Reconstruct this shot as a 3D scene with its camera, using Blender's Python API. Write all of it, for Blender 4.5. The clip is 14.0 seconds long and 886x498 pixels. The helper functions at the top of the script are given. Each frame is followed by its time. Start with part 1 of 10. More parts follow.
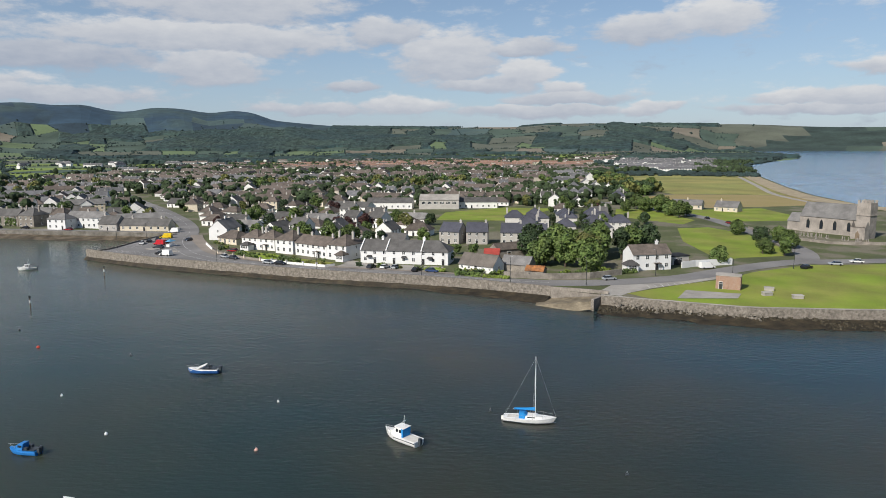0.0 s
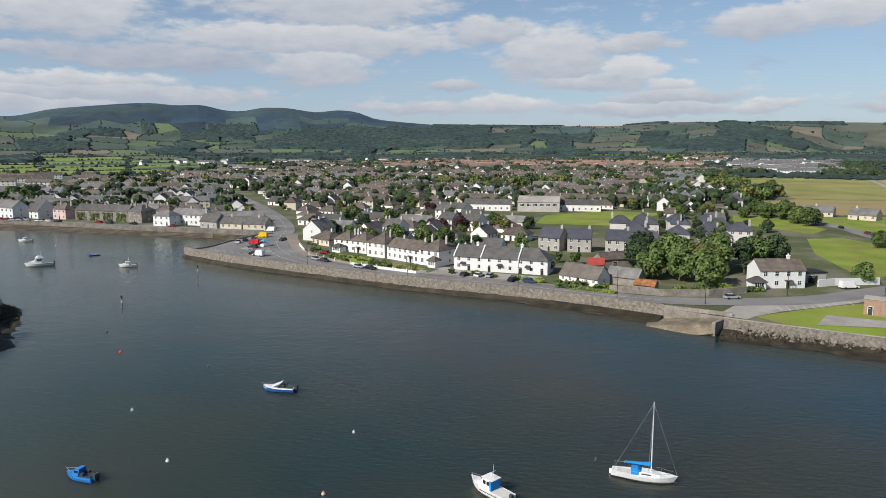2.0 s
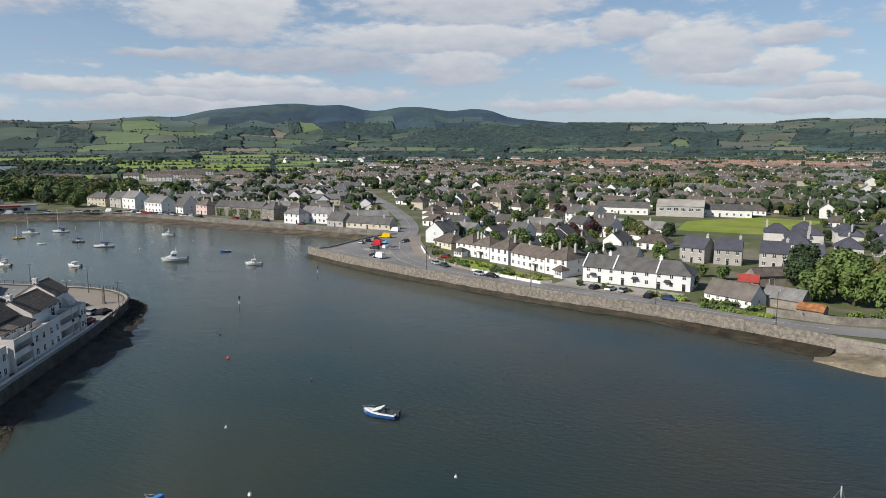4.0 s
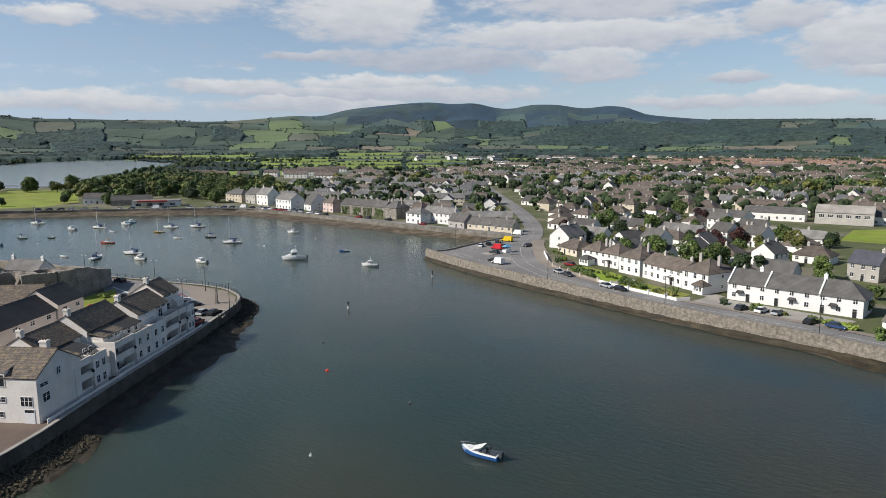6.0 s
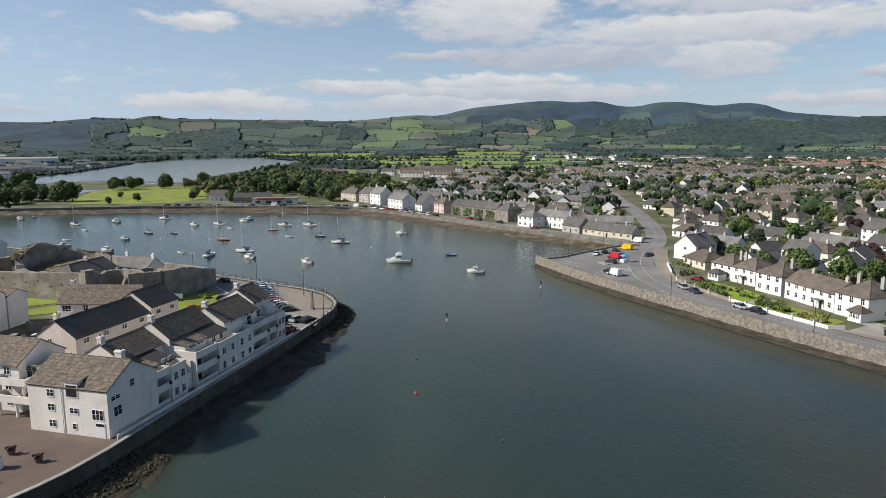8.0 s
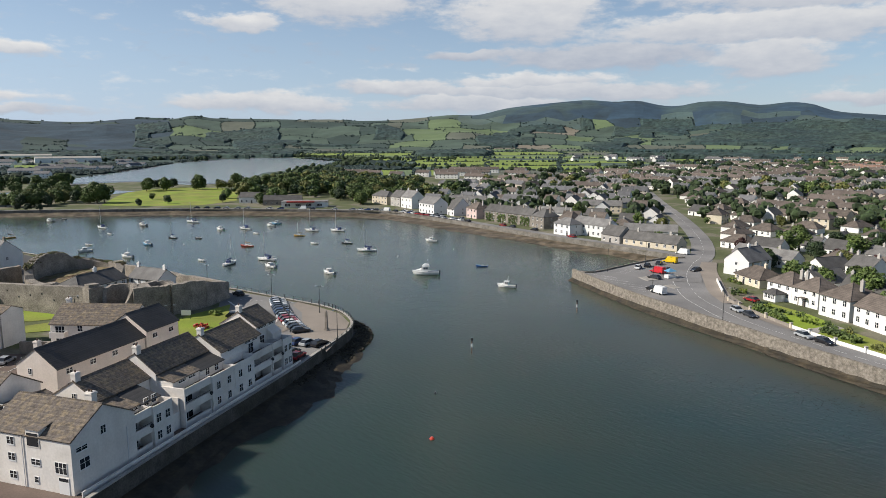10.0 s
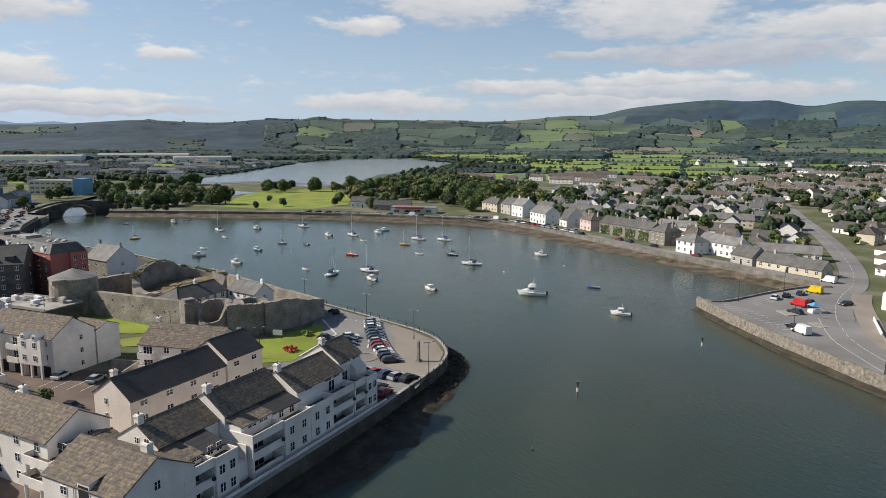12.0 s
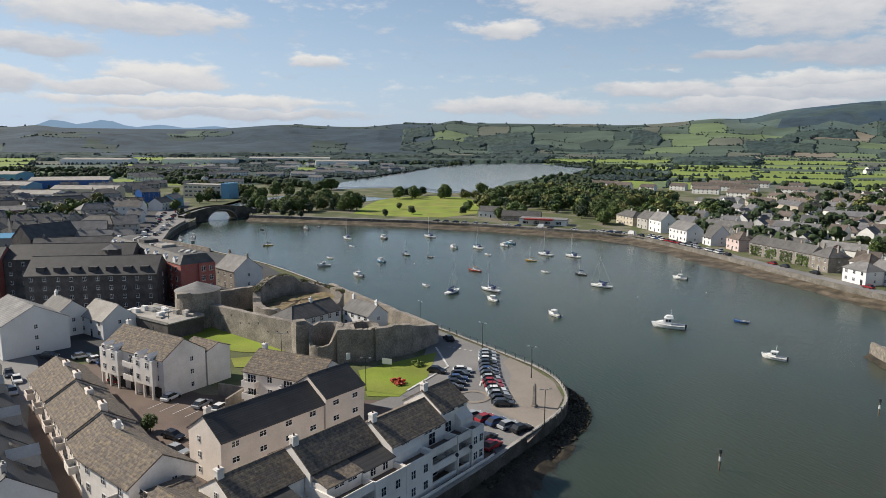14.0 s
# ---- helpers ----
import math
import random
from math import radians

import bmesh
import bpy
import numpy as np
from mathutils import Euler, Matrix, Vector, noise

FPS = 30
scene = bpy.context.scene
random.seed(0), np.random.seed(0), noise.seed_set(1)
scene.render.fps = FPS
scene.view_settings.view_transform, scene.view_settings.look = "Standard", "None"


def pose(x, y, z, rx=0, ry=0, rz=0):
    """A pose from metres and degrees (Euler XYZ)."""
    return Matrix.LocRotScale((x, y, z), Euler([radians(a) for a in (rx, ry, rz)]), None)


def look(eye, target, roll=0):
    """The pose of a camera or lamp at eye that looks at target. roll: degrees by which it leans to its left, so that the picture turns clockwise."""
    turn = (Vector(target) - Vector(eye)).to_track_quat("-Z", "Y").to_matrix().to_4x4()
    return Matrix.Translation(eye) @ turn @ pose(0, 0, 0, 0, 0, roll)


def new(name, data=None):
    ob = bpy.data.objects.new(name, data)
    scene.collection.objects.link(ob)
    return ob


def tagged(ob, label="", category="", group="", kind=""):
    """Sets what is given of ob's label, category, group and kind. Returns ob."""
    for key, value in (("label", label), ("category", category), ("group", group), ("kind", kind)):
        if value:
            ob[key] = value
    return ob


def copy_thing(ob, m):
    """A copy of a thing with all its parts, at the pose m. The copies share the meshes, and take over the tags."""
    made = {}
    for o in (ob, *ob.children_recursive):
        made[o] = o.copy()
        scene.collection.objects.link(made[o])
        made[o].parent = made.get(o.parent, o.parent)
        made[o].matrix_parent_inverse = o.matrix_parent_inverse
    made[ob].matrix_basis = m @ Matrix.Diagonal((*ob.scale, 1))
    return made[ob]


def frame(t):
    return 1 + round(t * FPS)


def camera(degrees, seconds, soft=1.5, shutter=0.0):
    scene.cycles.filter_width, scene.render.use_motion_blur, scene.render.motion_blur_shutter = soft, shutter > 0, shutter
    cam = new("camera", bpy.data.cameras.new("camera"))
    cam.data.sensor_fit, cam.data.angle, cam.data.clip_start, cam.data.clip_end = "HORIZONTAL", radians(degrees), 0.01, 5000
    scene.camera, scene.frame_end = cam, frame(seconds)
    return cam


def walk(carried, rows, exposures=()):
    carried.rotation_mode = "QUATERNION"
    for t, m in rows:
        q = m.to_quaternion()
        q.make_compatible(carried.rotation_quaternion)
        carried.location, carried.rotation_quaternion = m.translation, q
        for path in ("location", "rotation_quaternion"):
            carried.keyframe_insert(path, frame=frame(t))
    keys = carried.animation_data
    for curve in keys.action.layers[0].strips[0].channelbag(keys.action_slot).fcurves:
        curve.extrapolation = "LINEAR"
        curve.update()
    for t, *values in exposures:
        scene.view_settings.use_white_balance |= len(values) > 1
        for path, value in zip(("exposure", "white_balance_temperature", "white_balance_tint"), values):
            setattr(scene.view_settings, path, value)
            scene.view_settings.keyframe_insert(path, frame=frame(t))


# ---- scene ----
cam = camera(65.83, 14.0, 0.85)
PATH = [
    (0, pose(-1.89, -17.97, 44.53, 81.35, 0, -5.05) @ pose(0, 0, 0, 0, 0, -0.37)),
    (0.5, pose(-1.71, -13.92, 44.56, 81.35, 0, -3.41) @ pose(0, 0, 0, 0, 0, -0.31)),
    (1, pose(-1.46, -9.92, 44.68, 81.32, 0, -1.38) @ pose(0, 0, 0, 0, 0, -0.28)),
    (1.5, pose(-1.26, -6.08, 44.81, 81.28, 0, 0.83) @ pose(0, 0, 0, 0, 0, -0.24)),
    (2, pose(-1.00, -2.16, 44.89, 81.29, 0, 3.18) @ pose(0, 0, 0, 0, 0, -0.19)),
    (2.5, pose(-0.78, 1.83, 44.87, 81.26, 0, 5.80) @ pose(0, 0, 0, 0, 0, -0.30)),
    (3, pose(-0.58, 5.87, 44.97, 81.25, 0, 8.65) @ pose(0, 0, 0, 0, 0, -0.29)),
    (5.5, pose(-2.35, 25.39, 45.31, 81.08, 0, 22.31) @ pose(0, 0, 0, 0, 0, -0.12)),
    (6, pose(-3.01, 29.37, 45.30, 81.07, 0, 25.05) @ pose(0, 0, 0, 0, 0, -0.19)),
    (6.5, pose(-4.09, 33.09, 45.37, 81.04, 0, 27.57) @ pose(0, 0, 0, 0, 0, -0.15)),
    (7, pose(-5.19, 36.60, 45.47, 81.02, 0, 30.15) @ pose(0, 0, 0, 0, 0, -0.06)),
    (7.5, pose(-6.30, 40.21, 45.53, 80.99, 0, 32.77) @ pose(0, 0, 0, 0, 0, -0.12)),
    (8, pose(-7.58, 43.82, 45.52, 81.01, 0, 34.89) @ pose(0, 0, 0, 0, 0, -0.14)),
    (10.5, pose(-16.66, 61.71, 48.02, 80.96, 0, 39.59) @ pose(0, 0, 0, 0, 0, -0.00)),
    (11, pose(-18.64, 65.01, 48.88, 80.96, 0, 42.13) @ pose(0, 0, 0, 0, 0, 0.06)),
    (11.5, pose(-20.72, 68.22, 49.82, 80.96, 0, 44.83) @ pose(0, 0, 0, 0, 0, 0.18)),
    (12, pose(-22.95, 71.40, 50.67, 80.98, 0, 47.56) @ pose(0, 0, 0, 0, 0, 0.24)),
    (12.5, pose(-25.22, 74.39, 51.54, 81.01, 0, 50.23) @ pose(0, 0, 0, 0, 0, 0.28)),
    (13, pose(-27.57, 77.24, 52.44, 81.04, 0, 53.05) @ pose(0, 0, 0, 0, 0, 0.37)),
    (13.5, pose(-29.96, 79.92, 53.34, 81.11, 0, 55.89) @ pose(0, 0, 0, 0, 0, 0.39)),
    (14, pose(-32.30, 82.32, 54.17, 81.20, 0, 58.69) @ pose(0, 0, 0, 0, 0, 0.35)),
]
walk(cam, PATH, [(0, 0.15, 6150, 10), (3, 0.18, 6150, 10), (5.5, 0.22, 6190, 10), (8, 0.28, 6250, 10), (11, 0.32, 6350, 10), (14, 0.32, 6430, 10)])

# ---- world and sun ----
SUN_TO = Vector((0.74, 0.67, -0.73)).normalized()
scene.view_settings.exposure = 0.0
sky_world = bpy.data.worlds.new("sky")
scene.world = sky_world
sky_world.use_nodes = True


# azimuth (left of north), elevation, half width, half height in degrees, and how sunlit each cloud bank is
CLOUDS = [
    (31.5, 9.8, 5.4, 1.9, 0.8), (35.9, 6.7, 2.8, 0.4, 0.25), (25.3, 6.5, 8.0, 0.9, 0.2), (13.4, 8.3, 11.1, 1.1, 0.75), (12.1, 11.7, 8.7, 2.5, 0.85), (12.9, 6.1, 4.1, 1.3, 0.6),
    (-0.5, 8.9, 2.9, 1.1, 0.6), (-5.8, 7.1, 4.1, 1.9, 0.7), (-12.0, 7.6, 3.0, 0.5, 0.5), (-11.9, 5.7, 2.0, 1.3, 0.95), (-8.2, 5.0, 4.2, 0.6, 0.6), (-14.8, 4.6, 1.5, 0.5, 0.95), (-15.1, 3.7, 4.6, 0.5, 0.5),
    (-20.9, 8.7, 3.6, 1.0, 0.65), (-2.2, 3.2, 3.6, 0.6, 0.85), (5.3, 3.0, 4.4, 0.5, 0.55), (-12.9, 2.7, 6.8, 0.5, 0.55), (-21.4, 2.8, 2.4, 0.4, 0.85), (30.5, 4.8, 5.0, 0.5, 0.9), (28.2, 3.9, 10.5, 0.6, 0.5)]
CLOUDS_WEST = [
    (39.4, 4.1, 2.2, 0.5, 0.6), (35.6, 3.0, 6.4, 0.6, 0.55), (2.3, 4.8, 2.3, 0.4, 0.4), (53.7, 9.0, 2.7, 0.6, 0.95), (46.0, 11.0, 5.9, 1.7, 0.9), (68.8, 6.3, 2.0, 0.6, 1), (52.9, 2.9, 6.0, 0.7, 0.7), (41.6, 4.4, 3.9, 0.6, 0.7),
    (80.2, 4.9, 3.8, 0.9, 1), (84.2, 4.0, 4.0, 0.5, 0.85), (90.3, 4.3, 2.0, 0.7, 0.85), (78.5, 3.1, 9.0, 0.5, 0.95), (75.0, 2.2, 9.6, 0.4, 0.5), (88.6, 6.7, 3.6, 0.7, 0.6), (82.4, 9.1, 7.5, 1.0, 0.8),
    (-26.3, 9.3, 3.2, 1.2, 0.95), (-37.2, 5.4, 2.5, 0.5, 0.95), (-31.8, 3.3, 2.8, 0.5, 0.9), (-36.7, 3.2, 3.2, 0.7, 0.8), (-33.6, 2.4, 6.6, 0.4, 0.5)]


def cloud_group():
    """Cloud density and sunlight at an azimuth and elevation in degrees: cumulus banks with bright tops and grey bases, frayed by noise."""
    gr = bpy.data.node_groups.new("cloud_density", "ShaderNodeTree")
    gr.interface.new_socket("Place", in_out="INPUT", socket_type="NodeSocketVector")
    gr.interface.new_socket("Density", in_out="OUTPUT", socket_type="NodeSocketFloat")
    gr.interface.new_socket("Light", in_out="OUTPUT", socket_type="NodeSocketFloat")
    n, l = gr.nodes, gr.links
    gi, go = n.new("NodeGroupInput"), n.new("NodeGroupOutput")

    def vec(op, a, b=None, c=None):
        m = n.new("ShaderNodeVectorMath")
        m.operation = op
        for k, v in enumerate((a, b, c)):
            if isinstance(v, tuple):
                m.inputs[k].default_value = v
            elif v is not None:
                l.new(v, m.inputs[k])
        return m

    def num(op, a, b=None, c=None):
        m = n.new("ShaderNodeMath")
        m.operation = op
        for k, v in enumerate((a, b, c)):
            if isinstance(v, (int, float)):
                m.inputs[k].default_value = v
            elif v is not None:
                l.new(v, m.inputs[k])
        return m.outputs[0]

    def fog(scale, detail, rough, stretch):
        t = n.new("ShaderNodeTexNoise")
        t.inputs["Scale"].default_value, t.inputs["Detail"].default_value, t.inputs["Roughness"].default_value = scale, detail, rough
        l.new(vec("MULTIPLY", gi.outputs[0], stretch).outputs[0], t.inputs["Vector"])
        return t

    warp = fog(0.45, 4, 0.55, (0.6, 1.3, 1))
    moved = vec("ADD", gi.outputs[0], vec("MULTIPLY_ADD", warp.outputs["Color"], (4.4, 1.7, 0), (-2.2, -0.85, 0)).outputs[0]).outputs[0]
    total, light = None, None
    for az, el, hw, hh, lit in CLOUDS + CLOUDS_WEST:
        q = vec("MULTIPLY", vec("SUBTRACT", moved, (az, el, 0)).outputs[0], (1 / hw, 1 / hh, 0)).outputs[0]
        sp = n.new("ShaderNodeSeparateXYZ")
        l.new(q, sp.inputs[0])
        near = num("SUBTRACT", 1.45, vec("LENGTH", q).outputs["Value"])
        glow = num("MULTIPLY_ADD", sp.outputs["Y"], 0.28 * lit + 0.1, 0.08 + lit * 0.62)
        if total is None:
            total, light = near, glow
            continue
        over = num("MULTIPLY", num("SUBTRACT", near, total), 3.0)
        pick = n.new("ShaderNodeClamp")
        l.new(num("ADD", over, 0.5), pick.inputs["Value"])
        mx = n.new("ShaderNodeMix")
        l.new(pick.outputs[0], mx.inputs["Factor"]), l.new(light, mx.inputs["A"]), l.new(glow, mx.inputs["B"])
        light, total = mx.outputs["Result"], num("MAXIMUM", total, near)
    # further banks, high over and behind the harbour
    sep = n.new("ShaderNodeSeparateXYZ")
    l.new(gi.outputs[0], sep.inputs[0])
    high = n.new("ShaderNodeMapRange")
    high.inputs["From Min"].default_value, high.inputs["From Max"].default_value = 12.0, 22.0
    l.new(sep.outputs["Y"], high.inputs["Value"])
    wide = fog(0.06, 2, 0.5, (1, 1, 1))
    total = num("MAXIMUM", total, num("MULTIPLY", high.outputs[0], num("MULTIPLY_ADD", wide.outputs["Fac"], 5.0, -3.0)))
    fine = fog(0.9, 6, 0.6, (0.45, 1.2, 1))
    puff = num("MULTIPLY_ADD", fine.outputs["Fac"], 1.5, -0.75)
    l.new(num("ADD", total, puff), go.inputs[0])
    l.new(num("ADD", light, num("MULTIPLY", puff, 0.5)), go.inputs[1])
    return gr


def build_sky():
    n, l = sky_world.node_tree.nodes, sky_world.node_tree.links
    n.clear()
    out, bg = n.new("ShaderNodeOutputWorld"), n.new("ShaderNodeBackground")
    bg.inputs["Strength"].default_value = 0.074
    l.new(bg.outputs[0], out.inputs[0])
    sky = n.new("ShaderNodeTexSky")
    sky.sky_type, sky.sun_disc = "NISHITA", False
    sky.sun_elevation, sky.sun_rotation = radians(36), radians(227.8)
    sky.air_density, sky.dust_density, sky.ozone_density = 1.0, 0.6, 2.0
    co = n.new("ShaderNodeTexCoord")
    sep = n.new("ShaderNodeSeparateXYZ")
    l.new(co.outputs["Generated"], sep.inputs[0])

    def math(op, a, b=None):
        m = n.new("ShaderNodeMath")
        m.operation = op
        for k, v in enumerate((a, b)):
            if v is None:
                continue
            if isinstance(v, (int, float)):
                m.inputs[k].default_value = v
            else:
                l.new(v, m.inputs[k])
        return m.outputs[0]

    az = math("MULTIPLY", math("ARCTAN2", math("MULTIPLY", sep.outputs["X"], -1.0), sep.outputs["Y"]), 57.2958)
    el = math("MULTIPLY", math("ARCSINE", sep.outputs["Z"]), 57.2958)
    cb, g = n.new("ShaderNodeCombineXYZ"), n.new("ShaderNodeGroup")
    l.new(az, cb.inputs[0]), l.new(el, cb.inputs[1])
    g.node_tree = cloud_group()
    l.new(cb.outputs[0], g.inputs[0])
    mask = n.new("ShaderNodeMapRange")
    mask.interpolation_type = "SMOOTHSTEP"
    mask.inputs["From Min"].default_value, mask.inputs["From Max"].default_value = 0.0, 0.62
    mask.inputs["To Max"].default_value = 0.96
    l.new(g.outputs["Density"], mask.inputs["Value"])
    tone = n.new("ShaderNodeMix")
    tone.data_type = "RGBA"
    tone.inputs["A"].default_value, tone.inputs["B"].default_value = (4.65, 5.05, 5.85, 1), (8.7, 8.5, 8.2, 1)
    l.new(g.outputs["Light"], tone.inputs["Factor"])
    # thin veil low over the horizon
    veil = n.new("ShaderNodeMapRange")
    veil.inputs["From Min"].default_value, veil.inputs["From Max"].default_value = 19.0, 0.0
    veil.inputs["To Max"].default_value = 1.0
    l.new(el, veil.inputs["Value"])
    pale = n.new("ShaderNodeMix")
    pale.data_type = "RGBA"
    pale.inputs["B"].default_value = (5.5, 6.95, 9.1, 1)
    side = n.new("ShaderNodeMapRange")
    side.interpolation_type = "SMOOTHSTEP"
    for key, v in zip(("From Min", "From Max", "To Min", "To Max"), (10.0, 100.0, 0.52, 0.9)):
        side.inputs[key].default_value = v
    l.new(az, side.inputs["Value"])
    l.new(math("MULTIPLY", veil.outputs[0], side.outputs[0]), pale.inputs["Factor"]), l.new(sky.outputs[0], pale.inputs["A"])
    mix = n.new("ShaderNodeMix")
    mix.data_type = "RGBA"
    l.new(mask.outputs[0], mix.inputs["Factor"]), l.new(pale.outputs["Result"], mix.inputs["A"]), l.new(tone.outputs["Result"], mix.inputs["B"])
    l.new(mix.outputs["Result"], bg.inputs["Color"])


build_sky()
sun = new("sun", bpy.data.lights.new("sun", "SUN"))
sun.data.energy, sun.data.angle, sun.data.color = 5.0, radians(0.6), (1.0, 0.91, 0.78)
sun.matrix_world = look((0, 0, 300), Vector((0, 0, 300)) + SUN_TO)


# ---- materials ----
BASE_TONE = 0.9  # scales down the base colour of every mat() surface


def mat(name, col, rough=0.8, var=0.18, scale=0.35, bump=0.15, fine=9.0, metal=0.0, spec=0.4, rand=0.0, second=None, mix_at=0.5, mix_scale=0.15, soft=0.12, courses=0.0, island=False):
    """A surface with stains at one scale, grain at another and fine relief. second: another colour in patches. rand: how far
    the tone differs from piece to piece. courses: rows of slates or tiles that high, up the slope."""
    m = bpy.data.materials.new(name)
    m.use_nodes = True
    n, l = m.node_tree.nodes, m.node_tree.links
    b = n["Principled BSDF"]
    b.inputs["Roughness"].default_value, b.inputs["Metallic"].default_value, b.inputs["Specular IOR Level"].default_value = rough, metal, spec
    co = n.new("ShaderNodeTexCoord").outputs["Object"]

    def tex(s, detail=4):
        t = n.new("ShaderNodeTexNoise")
        t.inputs["Scale"].default_value, t.inputs["Detail"].default_value = s, detail
        l.new(co, t.inputs["Vector"])
        return t.outputs["Fac"]

    def scaled(value, lo, hi, a=0.3, z=0.7):
        r = n.new("ShaderNodeMapRange")
        for key, v in zip(("From Min", "From Max", "To Min", "To Max"), (a, z, lo, hi)):
            r.inputs[key].default_value = v
        l.new(value, r.inputs["Value"])
        return r.outputs[0]

    def times(a, k):
        x = n.new("ShaderNodeMath")
        x.operation = "MULTIPLY"
        l.new(a, x.inputs[0])
        l.new(k, x.inputs[1])
        return x.outputs[0]

    tone = times(scaled(tex(scale), (1 - var) * BASE_TONE, (1 + var) * BASE_TONE), scaled(tex(fine, 6), 1 - var * 0.6, 1 + var * 0.6))
    if rand:
        tone = times(tone, scaled((n.new("ShaderNodeNewGeometry").outputs["Random Per Island"] if island else n.new("ShaderNodeObjectInfo").outputs["Random"]), 1 - rand, 1 + rand, 0, 1))
    base = None
    if second:
        mx = n.new("ShaderNodeMix")
        mx.data_type = "RGBA"
        mx.inputs["A"].default_value, mx.inputs["B"].default_value = (*col, 1), (*second, 1)
        l.new(scaled(tex(mix_scale, 5), 0, 1, mix_at - soft, mix_at + soft), mx.inputs["Factor"])
        base = mx.outputs["Result"]
    height = tex(fine, 6)
    if courses:
        w = n.new("ShaderNodeTexWave")
        w.wave_type, w.bands_direction, w.wave_profile = "BANDS", "Z", "SAW"
        w.inputs["Scale"].default_value, w.inputs["Distortion"].default_value = 0.314 / courses, 0.4
        w.inputs["Detail Scale"].default_value = 3
        l.new(co, w.inputs["Vector"])
        tone = times(tone, scaled(w.outputs["Fac"], 0.78, 1.1, 0, 1))
    hs = n.new("ShaderNodeVectorMath")
    hs.operation = "SCALE"
    if base is None:
        hs.inputs[0].default_value = col
    else:
        l.new(base, hs.inputs[0])
    l.new(tone, hs.inputs["Scale"])
    l.new(hs.outputs[0], b.inputs["Base Color"])
    if bump:
        bp = n.new("ShaderNodeBump")
        bp.inputs["Strength"].default_value, bp.inputs["Distance"].default_value = bump, 0.05
        l.new(height, bp.inputs["Height"])
        l.new(bp.outputs[0], b.inputs["Normal"])
    return m


def water_mat(name, deep, silty, inner_col, calm=0.2, rough=0.4, spec=0.36):
    """Water with silt below the surface, wind ripples and calmer lanes."""
    m = bpy.data.materials.new(name)
    m.use_nodes = True
    n, l = m.node_tree.nodes, m.node_tree.links
    b = n["Principled BSDF"]
    b.inputs["Roughness"].default_value, b.inputs["IOR"].default_value = 0.15, 1.33
    b.inputs["Specular IOR Level"].default_value = spec
    # silt in the water spreads the light below the surface
    b.subsurface_method = "BURLEY"
    b.inputs["Subsurface Weight"].default_value, b.inputs["Subsurface Scale"].default_value = 1.0, 2.0
    b.inputs["Subsurface Radius"].default_value = (0.9, 1.5, 1.2)
    co = n.new("ShaderNodeTexCoord").outputs["Object"]
    sh = n.new("ShaderNodeTexNoise")
    sh.inputs["Scale"].default_value, sh.inputs["Detail"].default_value = 0.012, 3
    l.new(co, sh.inputs["Vector"])
    mr = n.new("ShaderNodeMapRange")
    mr.inputs["From Min"].default_value, mr.inputs["From Max"].default_value = 0.38, 0.62
    l.new(sh.outputs["Fac"], mr.inputs["Value"])
    mx = n.new("ShaderNodeMix")
    mx.data_type = "RGBA"
    mx.inputs["A"].default_value, mx.inputs["B"].default_value = (*deep, 1), (*silty, 1)
    l.new(mr.outputs[0], mx.inputs["Factor"])
    # the inner harbour carries more silt
    sx, silt, inner = n.new("ShaderNodeSeparateXYZ"), n.new("ShaderNodeMapRange"), n.new("ShaderNodeMix")
    l.new(co, sx.inputs[0]), l.new(sx.outputs["X"], silt.inputs["Value"])
    silt.interpolation_type = "SMOOTHSTEP"
    silt.inputs["From Min"].default_value, silt.inputs["From Max"].default_value = 50.0, -210.0
    inner.data_type = "RGBA"
    inner.inputs["B"].default_value = (*inner_col, 1)
    l.new(silt.outputs[0], inner.inputs["Factor"]), l.new(mx.outputs["Result"], inner.inputs["A"])
    l.new(inner.outputs["Result"], b.inputs["Base Color"])
    # wind ripples: small crests, with calmer lanes between
    mp = n.new("ShaderNodeMapping")
    mp.inputs["Rotation"].default_value, mp.inputs["Scale"].default_value = (0, 0, 0.5), (0.55, 1.6, 1)
    l.new(co, mp.inputs["Vector"])
    rp = n.new("ShaderNodeTexNoise")
    rp.inputs["Scale"].default_value, rp.inputs["Detail"].default_value = 0.9, 4
    l.new(mp.outputs[0], rp.inputs["Vector"])
    lane = n.new("ShaderNodeTexNoise")
    lane.inputs["Scale"].default_value, lane.inputs["Detail"].default_value = 0.02, 3
    l.new(mp.outputs[0], lane.inputs["Vector"])
    ls = n.new("ShaderNodeMapRange")
    ls.inputs["From Min"].default_value, ls.inputs["From Max"].default_value = 0.35, 0.65
    ls.inputs["To Min"].default_value, ls.inputs["To Max"].default_value = calm, rough
    l.new(lane.outputs["Fac"], ls.inputs["Value"])
    bp = n.new("ShaderNodeBump")
    bp.inputs["Distance"].default_value = 0.25
    l.new(ls.outputs[0], bp.inputs["Strength"]), l.new(rp.outputs["Fac"], bp.inputs["Height"])
    l.new(bp.outputs[0], b.inputs["Normal"])
    return m


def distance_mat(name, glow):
    """Mountains so far off that the air's own light is nearly all that shows, given as emission."""
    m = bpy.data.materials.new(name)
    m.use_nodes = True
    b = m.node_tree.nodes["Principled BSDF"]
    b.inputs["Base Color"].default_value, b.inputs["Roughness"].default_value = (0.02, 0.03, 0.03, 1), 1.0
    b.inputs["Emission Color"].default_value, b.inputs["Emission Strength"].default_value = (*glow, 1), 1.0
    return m


